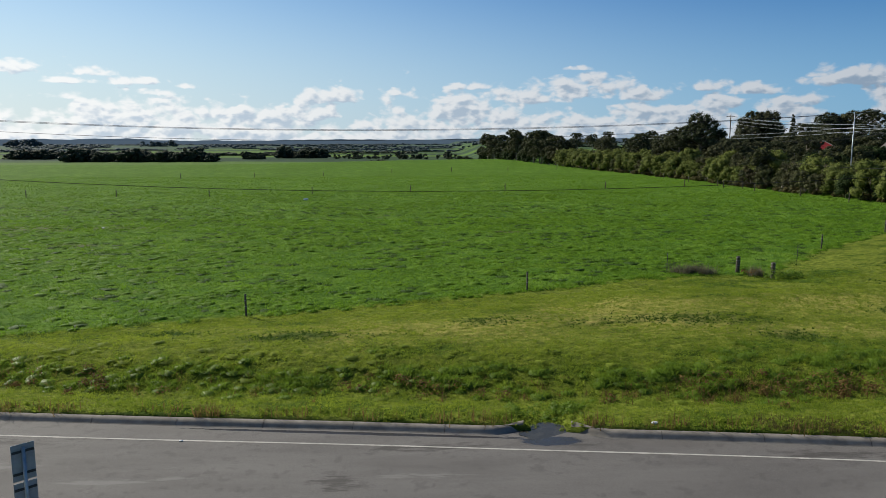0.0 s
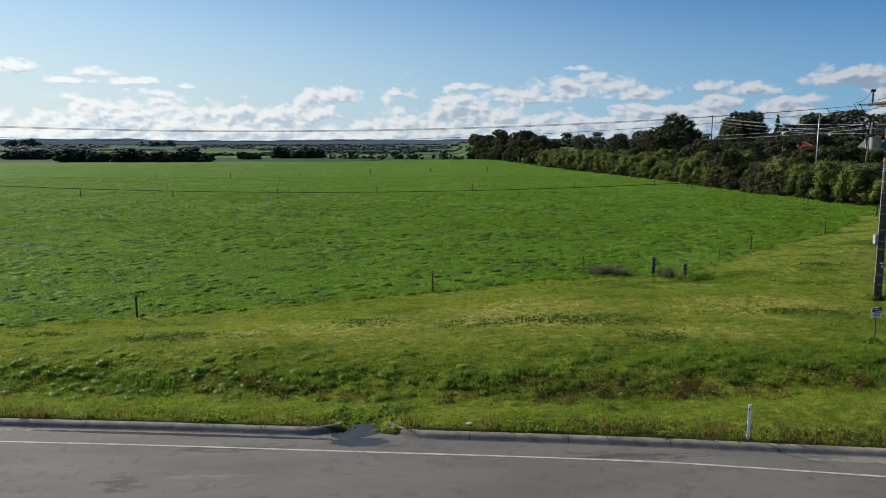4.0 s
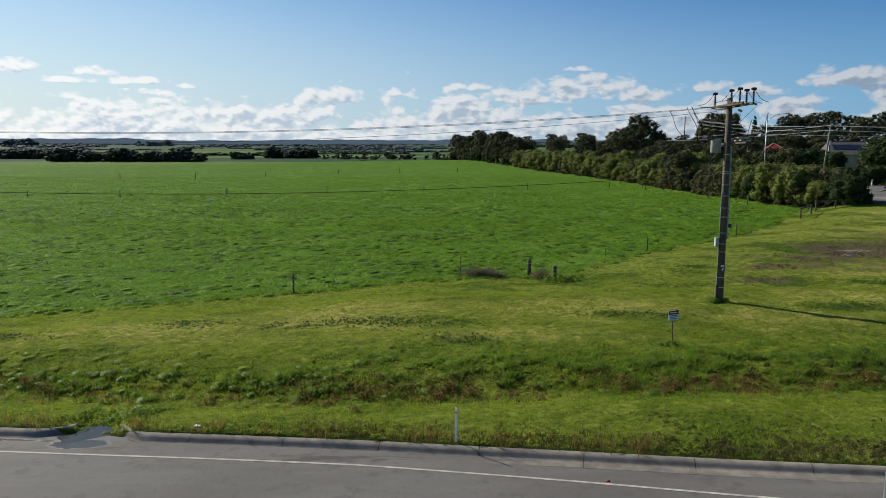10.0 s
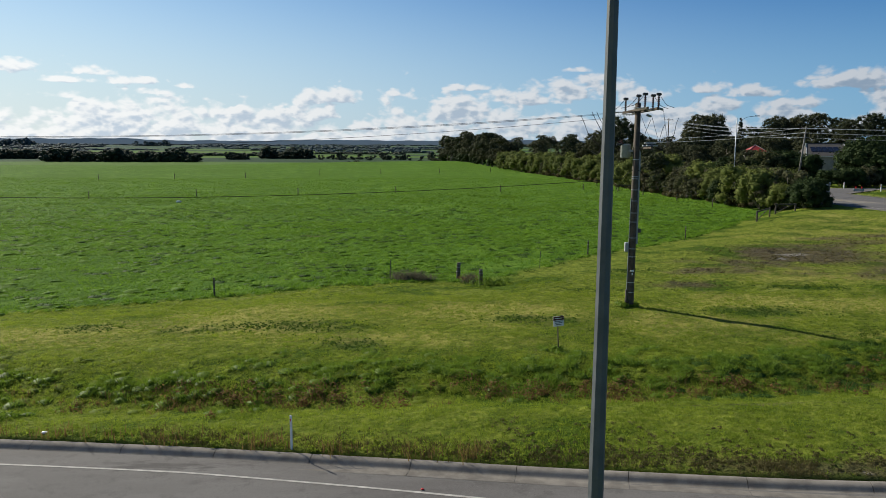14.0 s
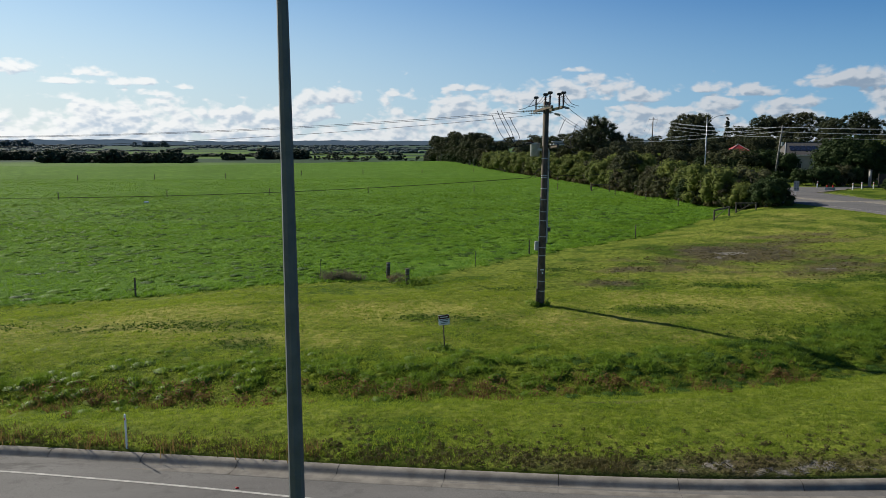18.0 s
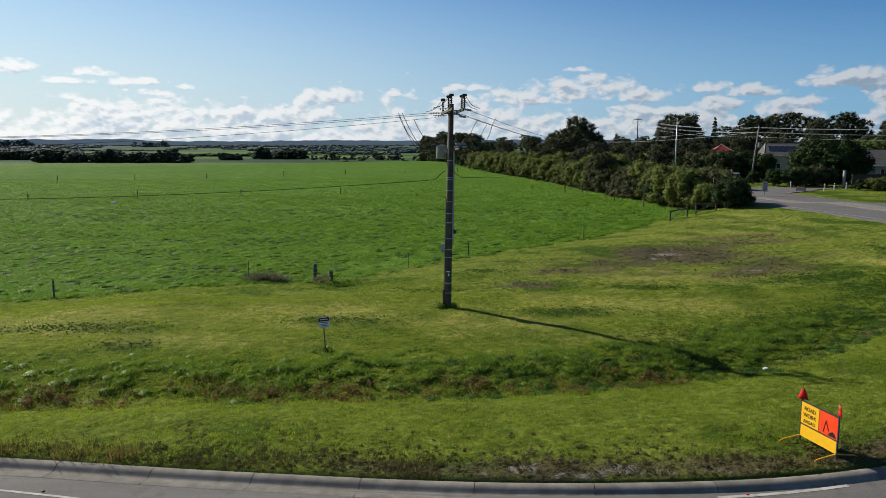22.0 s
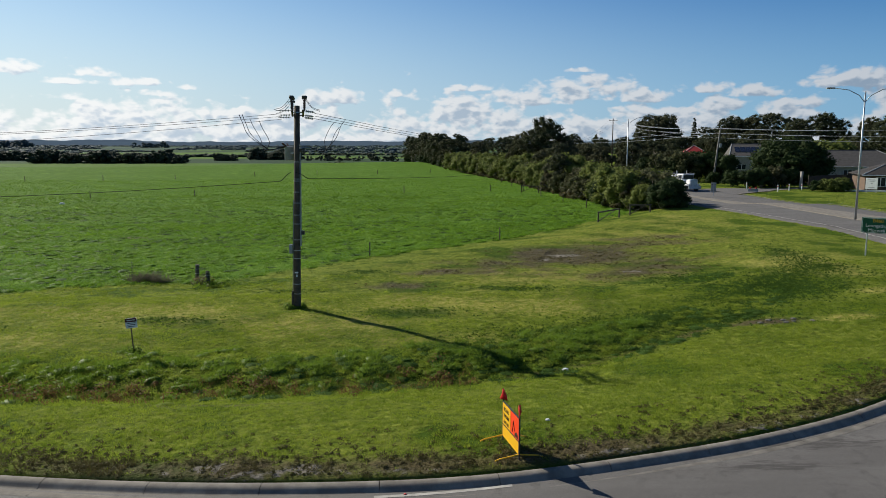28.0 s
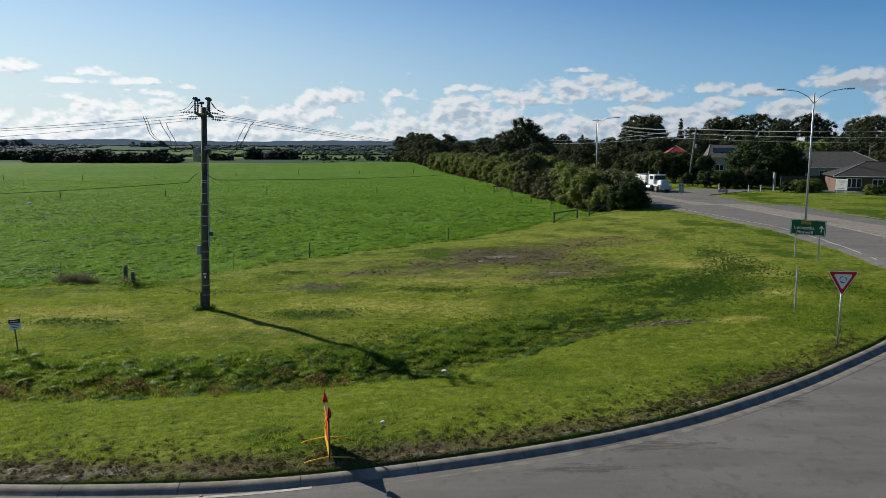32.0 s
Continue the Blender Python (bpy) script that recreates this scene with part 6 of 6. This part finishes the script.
def stake_sign():
    x, y = 22.39, 28.2
    t = tagged(base("notice_sign", x, y, gz(x, y), 12), "small dark and white notice board on a leaning stake", "sign")
    part("stake", box(B(), 0, 0.02, 0.55, 0.045, 0.03, 1.4, 0.004, pose(0, 0, 0, 0, -3, 0)), POST_WOOD, t)
    m = pose(0, 0, 0, 0, -4, 0)
    b = part("board", box(B(), 0.05, 0, 1.22, 0.44, 0.02, 0.40, 0.004, m), WHITE, t, "white board with an unreadable dark heading")
    part("heading", box(B(), 0.05, -0.012, 1.34, 0.43, 0.006, 0.15, 0, m), plain("dark_red_brown_print", (0.06, 0.02, 0.018), (0.10, 0.03, 0.025)), b)
    for k in range(3):
        part("print_line", box(B(), 0.05, -0.012, 1.22 - 0.065 * k, 0.34 - 0.05 * k, 0.006, 0.025, 0, m), DARK_METAL, b)
    part("print_line", box(B(), 0.05, -0.016, 1.34, 0.30, 0.006, 0.03, 0, m), WHITE, b)
    part("knob", tube(B(), [(0.09, 0, 1.42), (0.09, 0, 1.45)], 0.03, 8), DARK_METAL, t)


stake_sign()


def guide_post(x, y, h, label, turn=0, mat=WHITE):
    t = tagged(base("guide_post", x, y, gz(x, y) if y > kerb_y(x) else road_z(x, y), turn), label, "guide post")
    part("shaft", box(B(), 0, 0, h / 2 - 0.1, 0.085, 0.03, h + 0.2, 0.008), mat, t)
    part("reflector", box(B(), 0.0, -0.018, h - 0.14, 0.04, 0.006, 0.06), RED, t)
    return t


guide_post(13.66, 19.05, 0.98, "white flexible roadside guide post behind the kerb", -40)
t = tagged(base("steel_post", 55.5, 32.7, gz(55.5, 32.7)), "bare galvanised steel post in the verge", "post")
part("shaft", tube(B(), [(0, 0, -0.3), (0, 0, 2.0), (0, 0, 2.02)], [0.04, 0.04, 0.03], 8), STEEL, t)
part("cap", tube(B(), [(0, 0, 2.02), (0, 0, 2.05)], 0.045, 8), GREY_METAL, t)


def crumple(name, x, y, z, s, mat, label, seed):
    r = random.Random(seed)
    bm = B()
    bmesh.ops.create_icosphere(bm, subdivisions=2, radius=s)
    for v in bm.verts:
        v.co = Vector((v.co.x * 1.4, v.co.y, v.co.z * 0.6)) * r.uniform(0.7, 1.15)
    ob = part(name, bm, mat)
    ob.location = (x, y, z + s * 0.4)
    return tagged(ob, label, "litter")


crumple("plastic_bag", 39.45, 27.2, gz(39.45, 27.2), 0.10, WHITE, "crumpled white plastic bag in the ditch", 1)
crumple("paper_scrap", 37.7, 19.6, gz(37.7, 19.6), 0.06, WHITE, "scrap of white paper on the verge", 2)
crumple("paper_scrap", 6.1, 20.5, gz(6.1, 20.5), 0.07, WHITE, "torn white wrapper behind the kerb", 3)
crumple("paper_scrap", -7.6, 20.15, road_z(-7.6, 20.15), 0.04, WHITE, "small pale scrap on the asphalt", 4)
crumple("paper_scrap", 17.3, 16.75, road_z(17.3, 16.75), 0.035, RED, "small reddish scrap on the asphalt", 5)
crumple("paper_scrap", 33.9, 15.45, road_z(33.9, 15.45), 0.03, RED, "small reddish scrap beside the painted line", 6)
crumple("feed_bag", -19.5, 104, gz(-19.5, 104), 0.32, WHITE, "pale sheet lying in the pasture", 7)
crumple("feed_bag", -33.5, 72, gz(-33.5, 72), 0.12, WHITE, "small white scrap lying in the pasture", 8)

# stones and rubble at the end of the ditch
for k in range(9):
    r = random.Random(100 + k)
    x, y = 49.2 + r.gauss(0, 0.9), 31.45 + r.gauss(0, 0.25)
    ob = crumple("stone", x, y, gz(x, y) - 0.03, r.uniform(0.05, 0.11), CONCRETE, "rough grey stone at the ditch outlet", 200 + k)
    tagged(ob, category="stone", group="stones at the ditch outlet")

# traffic island with the back of a road sign
isl = [(-40, 16.9), (-20, 16.75), (-9, 16.62), (-7.2, 16.4), (-6.5, 15.9), (-7.0, 15.2), (-9, 14.6), (-20, 12.2), (-40, 11.8)]
z0 = float(kerb_z(-9)) - 0.2
tagged(part("traffic_island", slab(B(), isl, z0 - 0.6, z0 + 0.19), CONCRETE), "concrete edged grassy traffic island", "traffic island", kind="structure")
inner = [(-40, 16.6), (-20, 16.45), (-9, 16.32), (-7.6, 16.15), (-7.0, 15.85), (-7.4, 15.4), (-9, 14.9), (-20, 12.5), (-40, 12.1)]
tagged(part("island_turf", slab(B(), inner, z0 + 0.1, z0 + 0.215), GROUND), "grass on the traffic island", "grass", kind="structure")
rng2 = np.random.default_rng(77)
ix, iy = rng2.uniform(-26, -7.2, 9000), rng2.uniform(14.2, 16.4, 9000)
ok = (iy < 16.35) & (iy > 14.9 - (-(ix + 9)) * 0.15)
tufts("island_grass", np.stack([ix[ok], iy[ok], np.full(ok.sum(), z0 + 0.21)], -1), 0.07, 0.02, 5, GRASS_VERGE, "short green grass on the traffic island", 0.6, 78)
t = tagged(base("road_sign", -8.6, 14.25, z0 + 0.02, 46), "grey back of two road sign plates on a steel post", "road sign")
part("post", tube(B(), [(0, 0, -0.3), (0, 0, 2.55)], 0.035, 10), STEEL, t, smooth=True)
for zc, h in ((2.22, 0.78), (1.44, 0.70)):
    plate = part("plate", box(B(), 0, 0.05, zc, 0.44, 0.012, h, 0.004), GREY_METAL, t, "plain grey back of a sign plate")
    for dz in (-0.3, 0.3):
        part("channel", box(B(), 0, 0.035, zc + dz * h, 0.42, 0.02, 0.05), DARK_METAL, plate)

# wet and worn marks: a painted mark and a dried slurry patch
line_strip("paint_patch", [(-5.6, 15.35), (-4.9, 15.5), (-4.3, 15.75)], 0.35, 0.006, PAINT_WHITE, "worn end of a white painted chevron", road_z)


# ---- street corner beyond the side road ----
BRICK, ROOF_DARK, ROOF_GREY, ROOF_RED, GLASS, TIMBER_DARK, PANEL = (plain(n, a, b, s, r) for n, a, b, s, r in (
    ("house_brick", (0.085, 0.058, 0.042), (0.145, 0.10, 0.072), 5.0, 0.85), ("dark_roof_tiles", (0.022, 0.019, 0.018), (0.045, 0.040, 0.037), 2.0, 0.9), ("grey_roof_tiles", (0.055, 0.050, 0.047), (0.095, 0.088, 0.082), 2.0, 0.9),
    ("red_roof_iron", (0.30, 0.03, 0.025), (0.40, 0.05, 0.04), 1.0, 0.5), ("window_glass", (0.02, 0.024, 0.028), (0.04, 0.045, 0.05), 2.0, 0.08), ("dark_fence_boards", (0.030, 0.026, 0.024), (0.06, 0.052, 0.047), 2.0, 0.8), ("solar_panel", (0.012, 0.016, 0.028), (0.02, 0.026, 0.045), 2.0, 0.15)))
RENDERED = plain("pale_render", (0.30, 0.285, 0.255), (0.42, 0.40, 0.365), 1.5, 0.85)


def house(x, y, z, turn, w, d, eave, ridge, wall_mat, roof_mat, label, windows=(), panels=0, gable=None):
    """A hipped house: walls, roof with eaves and ridge, fascia, windows on its front (-y)."""
    t = tagged(base("house", x, y, z, turn), label, "house")
    part("wall", box(B(), 0, 0, eave / 2 - 0.3, w, d, eave + 0.6), wall_mat, t)
    o = 0.55
    bm = B()
    hip = min(d, w) / 2 if gable is None else gable
    pts = [(-w / 2 - o, -d / 2 - o, eave), (w / 2 + o, -d / 2 - o, eave), (w / 2 + o, d / 2 + o, eave), (-w / 2 - o, d / 2 + o, eave), (-w / 2 + hip, 0, ridge), (w / 2 - hip, 0, ridge)]
    v = [bm.verts.new(p) for p in pts]
    lowv = [bm.verts.new((p[0], p[1], eave - 0.12)) for p in pts[:4]]
    for f in ((0, 1, 5, 4), (1, 2, 5), (2, 3, 4, 5), (3, 0, 4)):
        bm.faces.new([v[i] for i in f])
    for i in range(4):
        bm.faces.new((lowv[i], lowv[(i + 1) % 4], v[(i + 1) % 4], v[i]))
    bm.faces.new(lowv[::-1])
    roof = part("roof", bm, roof_mat, t)
    part("ridge_cap", tube(B(), [pts[4], pts[5]], 0.10, 6), roof_mat, roof)
    for a, b in ((0, 4), (1, 5)):
        part("ridge_cap", tube(B(), [pts[a], pts[b]], 0.08, 6), GREY_METAL, roof)
    part("gutter", box(B(), 0, -d / 2 - o - 0.05, eave - 0.07, w + 2 * o, 0.12, 0.12, 0.02), WHITE, t, "white gutter")
    for wx, wz, ww, wh in windows:
        f = part("window", box(B(), wx, -d / 2 - 0.03, wz, ww, 0.08, wh, 0.01), WHITE, t, "white framed window")
        k = max(1, int(round(ww / 0.85)))
        for i in range(k):
            part("pane", box(B(), wx - ww / 2 + ww * (i + 0.5) / k, -d / 2 - 0.075, wz, ww / k - 0.12, 0.012, wh - 0.14), GLASS, f)
    slope = math.atan2(ridge - eave, d / 2 + o)
    for k in range(panels):
        m = pose(-w * 0.34 + k * 1.12, -d / 4 - 0.2, (ridge + eave) / 2 + 0.12, math.degrees(slope), 0, 0)
        part("solar_panel", box(B(), 0, 0, 0, 1.0, 2.2, 0.04, 0.01, m), PANEL, t)
    return t


gz1 = lambda x, y: gz(x, y)
house(115.5, 122, gz1(113, 118), -18, 22, 10, 2.7, 4.9, BRICK, ROOF_DARK, "low brown brick house with a dark tiled roof", [(-8.4, 1.55, 2.2, 1.5), (-4.2, 1.2, 3.0, 2.1), (0.6, 1.2, 2.6, 2.1), (5, 1.5, 1.8, 1.3)])
house(117, 153, gz1(117, 153), -14, 23, 11, 3.0, 6.2, RENDERED, ROOF_GREY, "pale house with a grey tiled hip roof", [(-5, 1.7, 2.4, 1.3), (0, 1.7, 2.4, 1.3)])
house(101.6, 163, gz1(102, 163), -14, 8.2, 9, 4.7, 7.3, RENDERED, ROOF_GREY, "house with solar panels on a grey tiled gable roof", [(-2, 2.4, 1.8, 1.2), (2, 2.4, 1.4, 1.2)], 5, 0.4)
house(101.5, 199, gz1(101.5, 199), -10, 5.6, 6, 4.6, 6.9, RENDERED, ROOF_RED, "house among trees with a red metal roof", [(0, 3.2, 2.0, 1.2)])
house(128, 178, gz1(128, 178), -15, 13, 9, 3.0, 5.6, RENDERED, ROOF_GREY, "pale house behind with a grey roof", [(-3, 1.7, 1.8, 1.2)])


def board_fence(x0, y0, x1, y1, h, label):
    n = math.hypot(x1 - x0, y1 - y0)
    t = tagged(base("paling_fence", x0, y0, gz(x0, y0), math.degrees(math.atan2(y1 - y0, x1 - x0))), label, "fence")
    k = int(n / 0.5)
    me = link_mesh("paling", [(a, b, c) for a in (0.0, n / k - 0.012) for b in (0, 0.03) for c in (-0.2, h)], [(0, 1, 3, 2), (4, 6, 7, 5), (0, 4, 5, 1), (2, 3, 7, 6), (1, 5, 7, 3), (0, 2, 6, 4)], TIMBER_DARK)
    for i in range(k):
        ob = new("paling", me)
        ob.parent = t
        ob.matrix_local = pose(i * n / k, 0, 0.015 * math.sin(i * 2.1))
    part("rail", box(B(), n / 2, 0.06, h * 0.75, n, 0.05, 0.09), TIMBER_DARK, t)
    for f in (0, 0.5, 1):
        part("post", box(B(), n * f, 0.09, h / 2, 0.12, 0.12, h + 0.35, 0.01), POST_WOOD, t)
    return t


board_fence(97.2, 126.5, 110, 133, 2.3, "long dark boarded garden fence")
for x, y in ((88.6, 119.0), (92.1, 122.6), (94.8, 123.9), (86.4, 126.0)):
    t = tagged(base("bollard", x, y, gz(x, y)), "white roadside bollard at the street corner", "bollard", "white bollards")
    part("shaft", tube(B(), [(0, 0, -0.2), (0, 0, 1.05), (0, 0, 1.12)], [0.09, 0.09, 0.05], 8), WHITE, t)
    part("band", tube(B(), [(0, 0, 0.8), (0, 0, 0.92)], 0.094, 8), RED, t)
# side street between the lawn and the hedge, with a paved path past the bollards
mouth = ribbon([(78.6, 126.4), (81, 126.8), (85, 126.8), (88.5, 126.6), (92, 127.2)], [(79.3, 112.4), (82.6, 115.2), (86.2, 118.3), (89.2, 121.6), (91.6, 125.2)], 0.085, 16, 6)
road_grid("side_street", mouth, ASPHALT, "short grey asphalt side street at the corner")
line_strip("footpath", [(89.5, 123.2), (93, 126.0), (98, 129.0), (104, 132.0)], 1.5, 0.06, CONCRETE, "pale concrete footpath behind the bollards", lambda x, y: gz(x, y))
t = tagged(base("road_sign", 74.2, 108.0, gz(74.2, 108.0) + 0.12, -25), "grey back of a traffic sign at the median's end", "road sign")
part("post", tube(B(), [(0, 0, -0.3), (0, 0, 2.05)], 0.045, 8), STEEL, t)
plate = part("plate", box(B(), 0, 0.05, 1.3, 0.72, 0.02, 1.45, 0.01), GREY_METAL, t)
for dz in (-0.4, 0.4):
    part("channel", box(B(), 0, 0.03, 1.3 + dz, 0.66, 0.025, 0.06), DARK_METAL, plate)
t = tagged(base("road_barrier", 83.4, 116.1, gz(83.4, 116.1), -20), "low grey barrier board with two red lamps at the street corner", "barrier")
part("board", box(B(), 0, 0, 0.42, 1.5, 0.04, 0.42, 0.01), GREY_METAL, t)
for s_ in (-1, 1):
    part("leg", box(B(), s_ * 0.55, 0.05, 0.3, 0.05, 0.05, 0.8, 0.005), DARK_METAL, t)
    part("warning_lamp", tube(B(), [(s_ * 0.42, 0, 0.64), (s_ * 0.42, 0, 0.72), (s_ * 0.42, 0, 0.90), (s_ * 0.42, 0, 0.94)], [0.07, 0.11, 0.11, 0.06], 10), RED, t, "red warning lamp")
t = tagged(base("gate_pillar", 97.4, 129.6, gz(97.4, 129.6), 15), "tall pale square gate pillar at the fence's end", "pillar")
part("shaft", box(B(), 0, 0, 1.3, 0.38, 0.38, 3.0, 0.02), RENDERED, t)
part("cap", box(B(), 0, 0, 2.86, 0.48, 0.48, 0.12, 0.03), CONCRETE, t)
# verge lawn kerb and low white garden wall
line_strip("lawn_kerb", [(87.5, 118.8), (83.6, 115.6), (80.6, 113.6), (79.6, 112.0), (80.2, 106), (80.6, 96), (80.8, 87), (81.4, 78), (82.2, 69), (84.4, 58), (90.2, 48), (104, 37.5)], 0.32, 0.17, CONCRETE, "pale concrete kerb edging the lawn", lambda x, y: gz(x, y))
t = tagged(base("garden_edging", 98.5, 122.5, gz(98.5, 122.5), -28), "low white garden edging wall", "garden wall")
for k in range(7):
    part("block", box(B(), 1.3 + 2.62 * k, 0, 0.12, 2.6, 0.25, 0.45, 0.02), WHITE, t)
t = tagged(base("notice_board", 102.5, 117.0, gz(102.5, 117.0), -52), "white notice board on two posts in the garden", "sign")
b = part("board", box(B(), 0, 0, 1.45, 1.8, 0.06, 1.75, 0.02), WHITE, t)
for s in (-1, 1):
    part("post", box(B(), s * 0.72, 0.03, 1.1, 0.09, 0.09, 2.5, 0.01), WHITE, t)
for k, (wd, zz) in enumerate(((1.0, 2.05), (0.8, 1.85), (0.3, 1.45), (1.0, 0.85))):
    part("print_line", box(B(), 0, -0.034, zz, wd, 0.006, 0.09), GREY_METAL, b)
garden_bush = bush(1.7, 1.3, 300, WATTLE, 0.13, 70, 16, "garden_shrub", "rounded garden shrub beside the lawn")
garden_dark = bush(1.6, 1.2, 301, DARK_LEAF, 0.13, 70, 16, "garden_shrub", "dark rounded garden shrub beside the lawn")
for i, (x, y, k) in enumerate(((97.5, 121.0, 1.2), (98.8, 120.2, 1.1), (96.3, 122.0, 1.1), (106.5, 115.2, 0.9), (106, 114.8, 0.9), (108, 113.5, 1.2), (110, 112, 1.2), (112, 111, 1.8), (114.5, 109.5, 1.5), (100.2, 121.5, 1.3))):
    stand(garden_dark if i % 3 == 2 else garden_bush, x, y, k, i * 47, "garden shrubs")
for i, (x, y, k) in enumerate(((90.5, 147.5, 1.75), (92.5, 134, 0.8), (95, 133, 0.75), (86.0, 150, 1.8), (83, 149, 1.6), (88.5, 151, 1.9), (81.5, 150, 1.5), (93, 142, 0.8), (96, 139, 0.9), (79, 152, 1.4), (77, 154, 1.5), (85, 138, 0.7), (88, 130, 0.95), (90.5, 130.0, 1.0), (93.5, 131, 0.95), (95.5, 132, 1.05), (86, 131.5, 0.9), (92, 133, 1.1))):
    stand((darks + darks + scrubs[:1])[i % 5], x, y, k, i * 61, "corner hedge bushes")
for x, y, k in ((98.5, 142, 2.2), (102.5, 143, 2.7), (100.5, 140, 2.1), (104.8, 142, 2.2), (100.5, 145, 2.75)):
    stand(darks[int(x) % 2], x, y, k, x * 40, "dark trees before the houses")
stand(garden_bush, 119.6, 163.6, 4.6, 20, "garden shrubs")
# the wooded rise behind
r3 = random.Random(33)
for k in range(70):
    y = r3.uniform(165, 330)
    x = r3.uniform(66, 88) if k % 3 == 0 else r3.uniform(88, 70 + 0.55 * y)
    if 91 < x < 135 and y < 199:
        continue
    stand(r3.choice(mids + scrubs[:1]), x, y, r3.uniform(0.6, 0.95), r3.uniform(0, 360), "trees on the rise")


for k in range(64):
    stand(r3.choice(darks + mids), 78 + k * 1.95 + r3.uniform(-2, 2), 232 + r3.uniform(-12, 22) - 0.25 * max(0, k - 28) * 1.95, r3.uniform(0.7, 1.0), r3.uniform(0, 360), "understory on the rise")
for k in range(26):
    stand(r3.choice(darks + scrubs + mids), r3.uniform(62, 84), r3.uniform(150, 330), r3.uniform(0.55, 0.85), r3.uniform(0, 360), "roadside trees")


def truck():
    fx, fy, rx, ry = TRUCK
    ang = math.degrees(math.atan2(fy - ry, fx - rx))
    t = tagged(base("tipper_truck", fx, fy, gz(fx, fy) + 0.1, ang), "white tipper truck with a grilled bonnet on the side road", "truck")
    def wheel(parent, x, s):
        w = part("wheel", tube(B(), [(x, s * 0.85, 0.52), (x, s * 0.98, 0.52), (x, s * 1.2, 0.52), (x, s * 1.22, 0.52)], [0.48, 0.52, 0.52, 0.45], 16), DARK_METAL, parent)
        part("rim", tube(B(), [(x, s * 1.205, 0.52), (x, s * 1.235, 0.52)], [0.28, 0.24], 12), STEEL, w)
    part("chassis", box(B(), -4.2, 0, 0.85, 8.0, 0.9, 0.28, 0.02), DARK_METAL, t)
    part("bonnet", box(B(), -0.95, 0, 1.45, 1.7, 1.5, 0.95, 0.12), WHITE, t)
    part("grille", box(B(), -0.08, 0, 1.4, 0.08, 1.15, 0.95, 0.02), STEEL, t, "chrome grille")
    part("bumper", box(B(), 0.08, 0, 0.7, 0.25, 2.4, 0.5, 0.05), STEEL, t, "chrome bumper")
    cab = part("cab", box(B(), -2.5, 0, 1.9, 1.7, 2.2, 1.75, 0.12), WHITE, t)
    part("windscreen", box(B(), -1.64, 0, 2.3, 0.05, 1.95, 0.65, 0.02), GLASS, cab)
    for s in (-1, 1):
        part("side_window", box(B(), -2.4, s * 1.1, 2.3, 0.9, 0.03, 0.6), GLASS, cab)
        part("mudguard", box(B(), -1.0, s * 0.98, 1.05, 1.4, 0.5, 0.3, 0.08), WHITE, t)
        part("exhaust_stack", tube(B(), [(-3.55, s * 0.95, 1.0), (-3.55, s * 0.95, 3.3)], 0.08, 8), STEEL, t)
        part("headlight", box(B(), 0.0, s * 0.9, 1.2, 0.12, 0.25, 0.2, 0.03), WHITE, t)
        part("fuel_tank", tube(B(), [(-3.9, s * 0.95, 0.75), (-2.6, s * 0.95, 0.75)], 0.3, 10), STEEL, t)
    part("sun_visor", box(B(), -1.6, 0, 2.78, 0.3, 2.0, 0.12, 0.02), WHITE, cab)
    body = part("tipper_body", box(B(), -6.0, 0, 1.95, 4.4, 2.4, 1.4, 0.05), WHITE, t, "pale dusty tipper body")
    for k in range(6):
        for s in (-1, 1):
            part("rib", box(B(), -8.0 + 0.8 * k, s * 1.22, 1.9, 0.08, 0.06, 1.3), WHITE, body)
    part("cover", box(B(), -6.0, 0, 2.70, 4.2, 2.2, 0.14, 0.05), DARK_METAL, body)
    for x in (-0.95, -5.6, -6.9):
        for s in (-1, 1):
            wheel(t, x, s)
    g = tagged(base("tipper_trailer", fx, fy, gz(fx, fy) + 0.1, ang), "pale dusty tipping trailer behind the truck", "trailer")
    part("drawbar", tube(B(), [(-8.2, 0, 0.75), (-10.2, 0, 0.8)], 0.08, 8), DARK_METAL, g)
    part("chassis", box(B(), -13.2, 0, 0.85, 6.2, 0.9, 0.28, 0.02), DARK_METAL, g)
    body = part("tipper_body", box(B(), -13.3, 0, 1.95, 6.2, 2.4, 1.45, 0.06), RENDERED, g)
    for k in range(8):
        for s in (-1, 1):
            part("rib", box(B(), -16.1 + 0.8 * k, s * 1.22, 1.9, 0.08, 0.06, 1.35), RENDERED, body)
    part("cover", box(B(), -13.3, 0, 2.72, 6.0, 2.1, 0.16, 0.06), DARK_METAL, body)
    for x in (-11.2, -14.6, -15.8):
        for s in (-1, 1):
            wheel(g, x, s)


TRUCK = (75.5, 120.2, 70.2, 137.2)
truck()
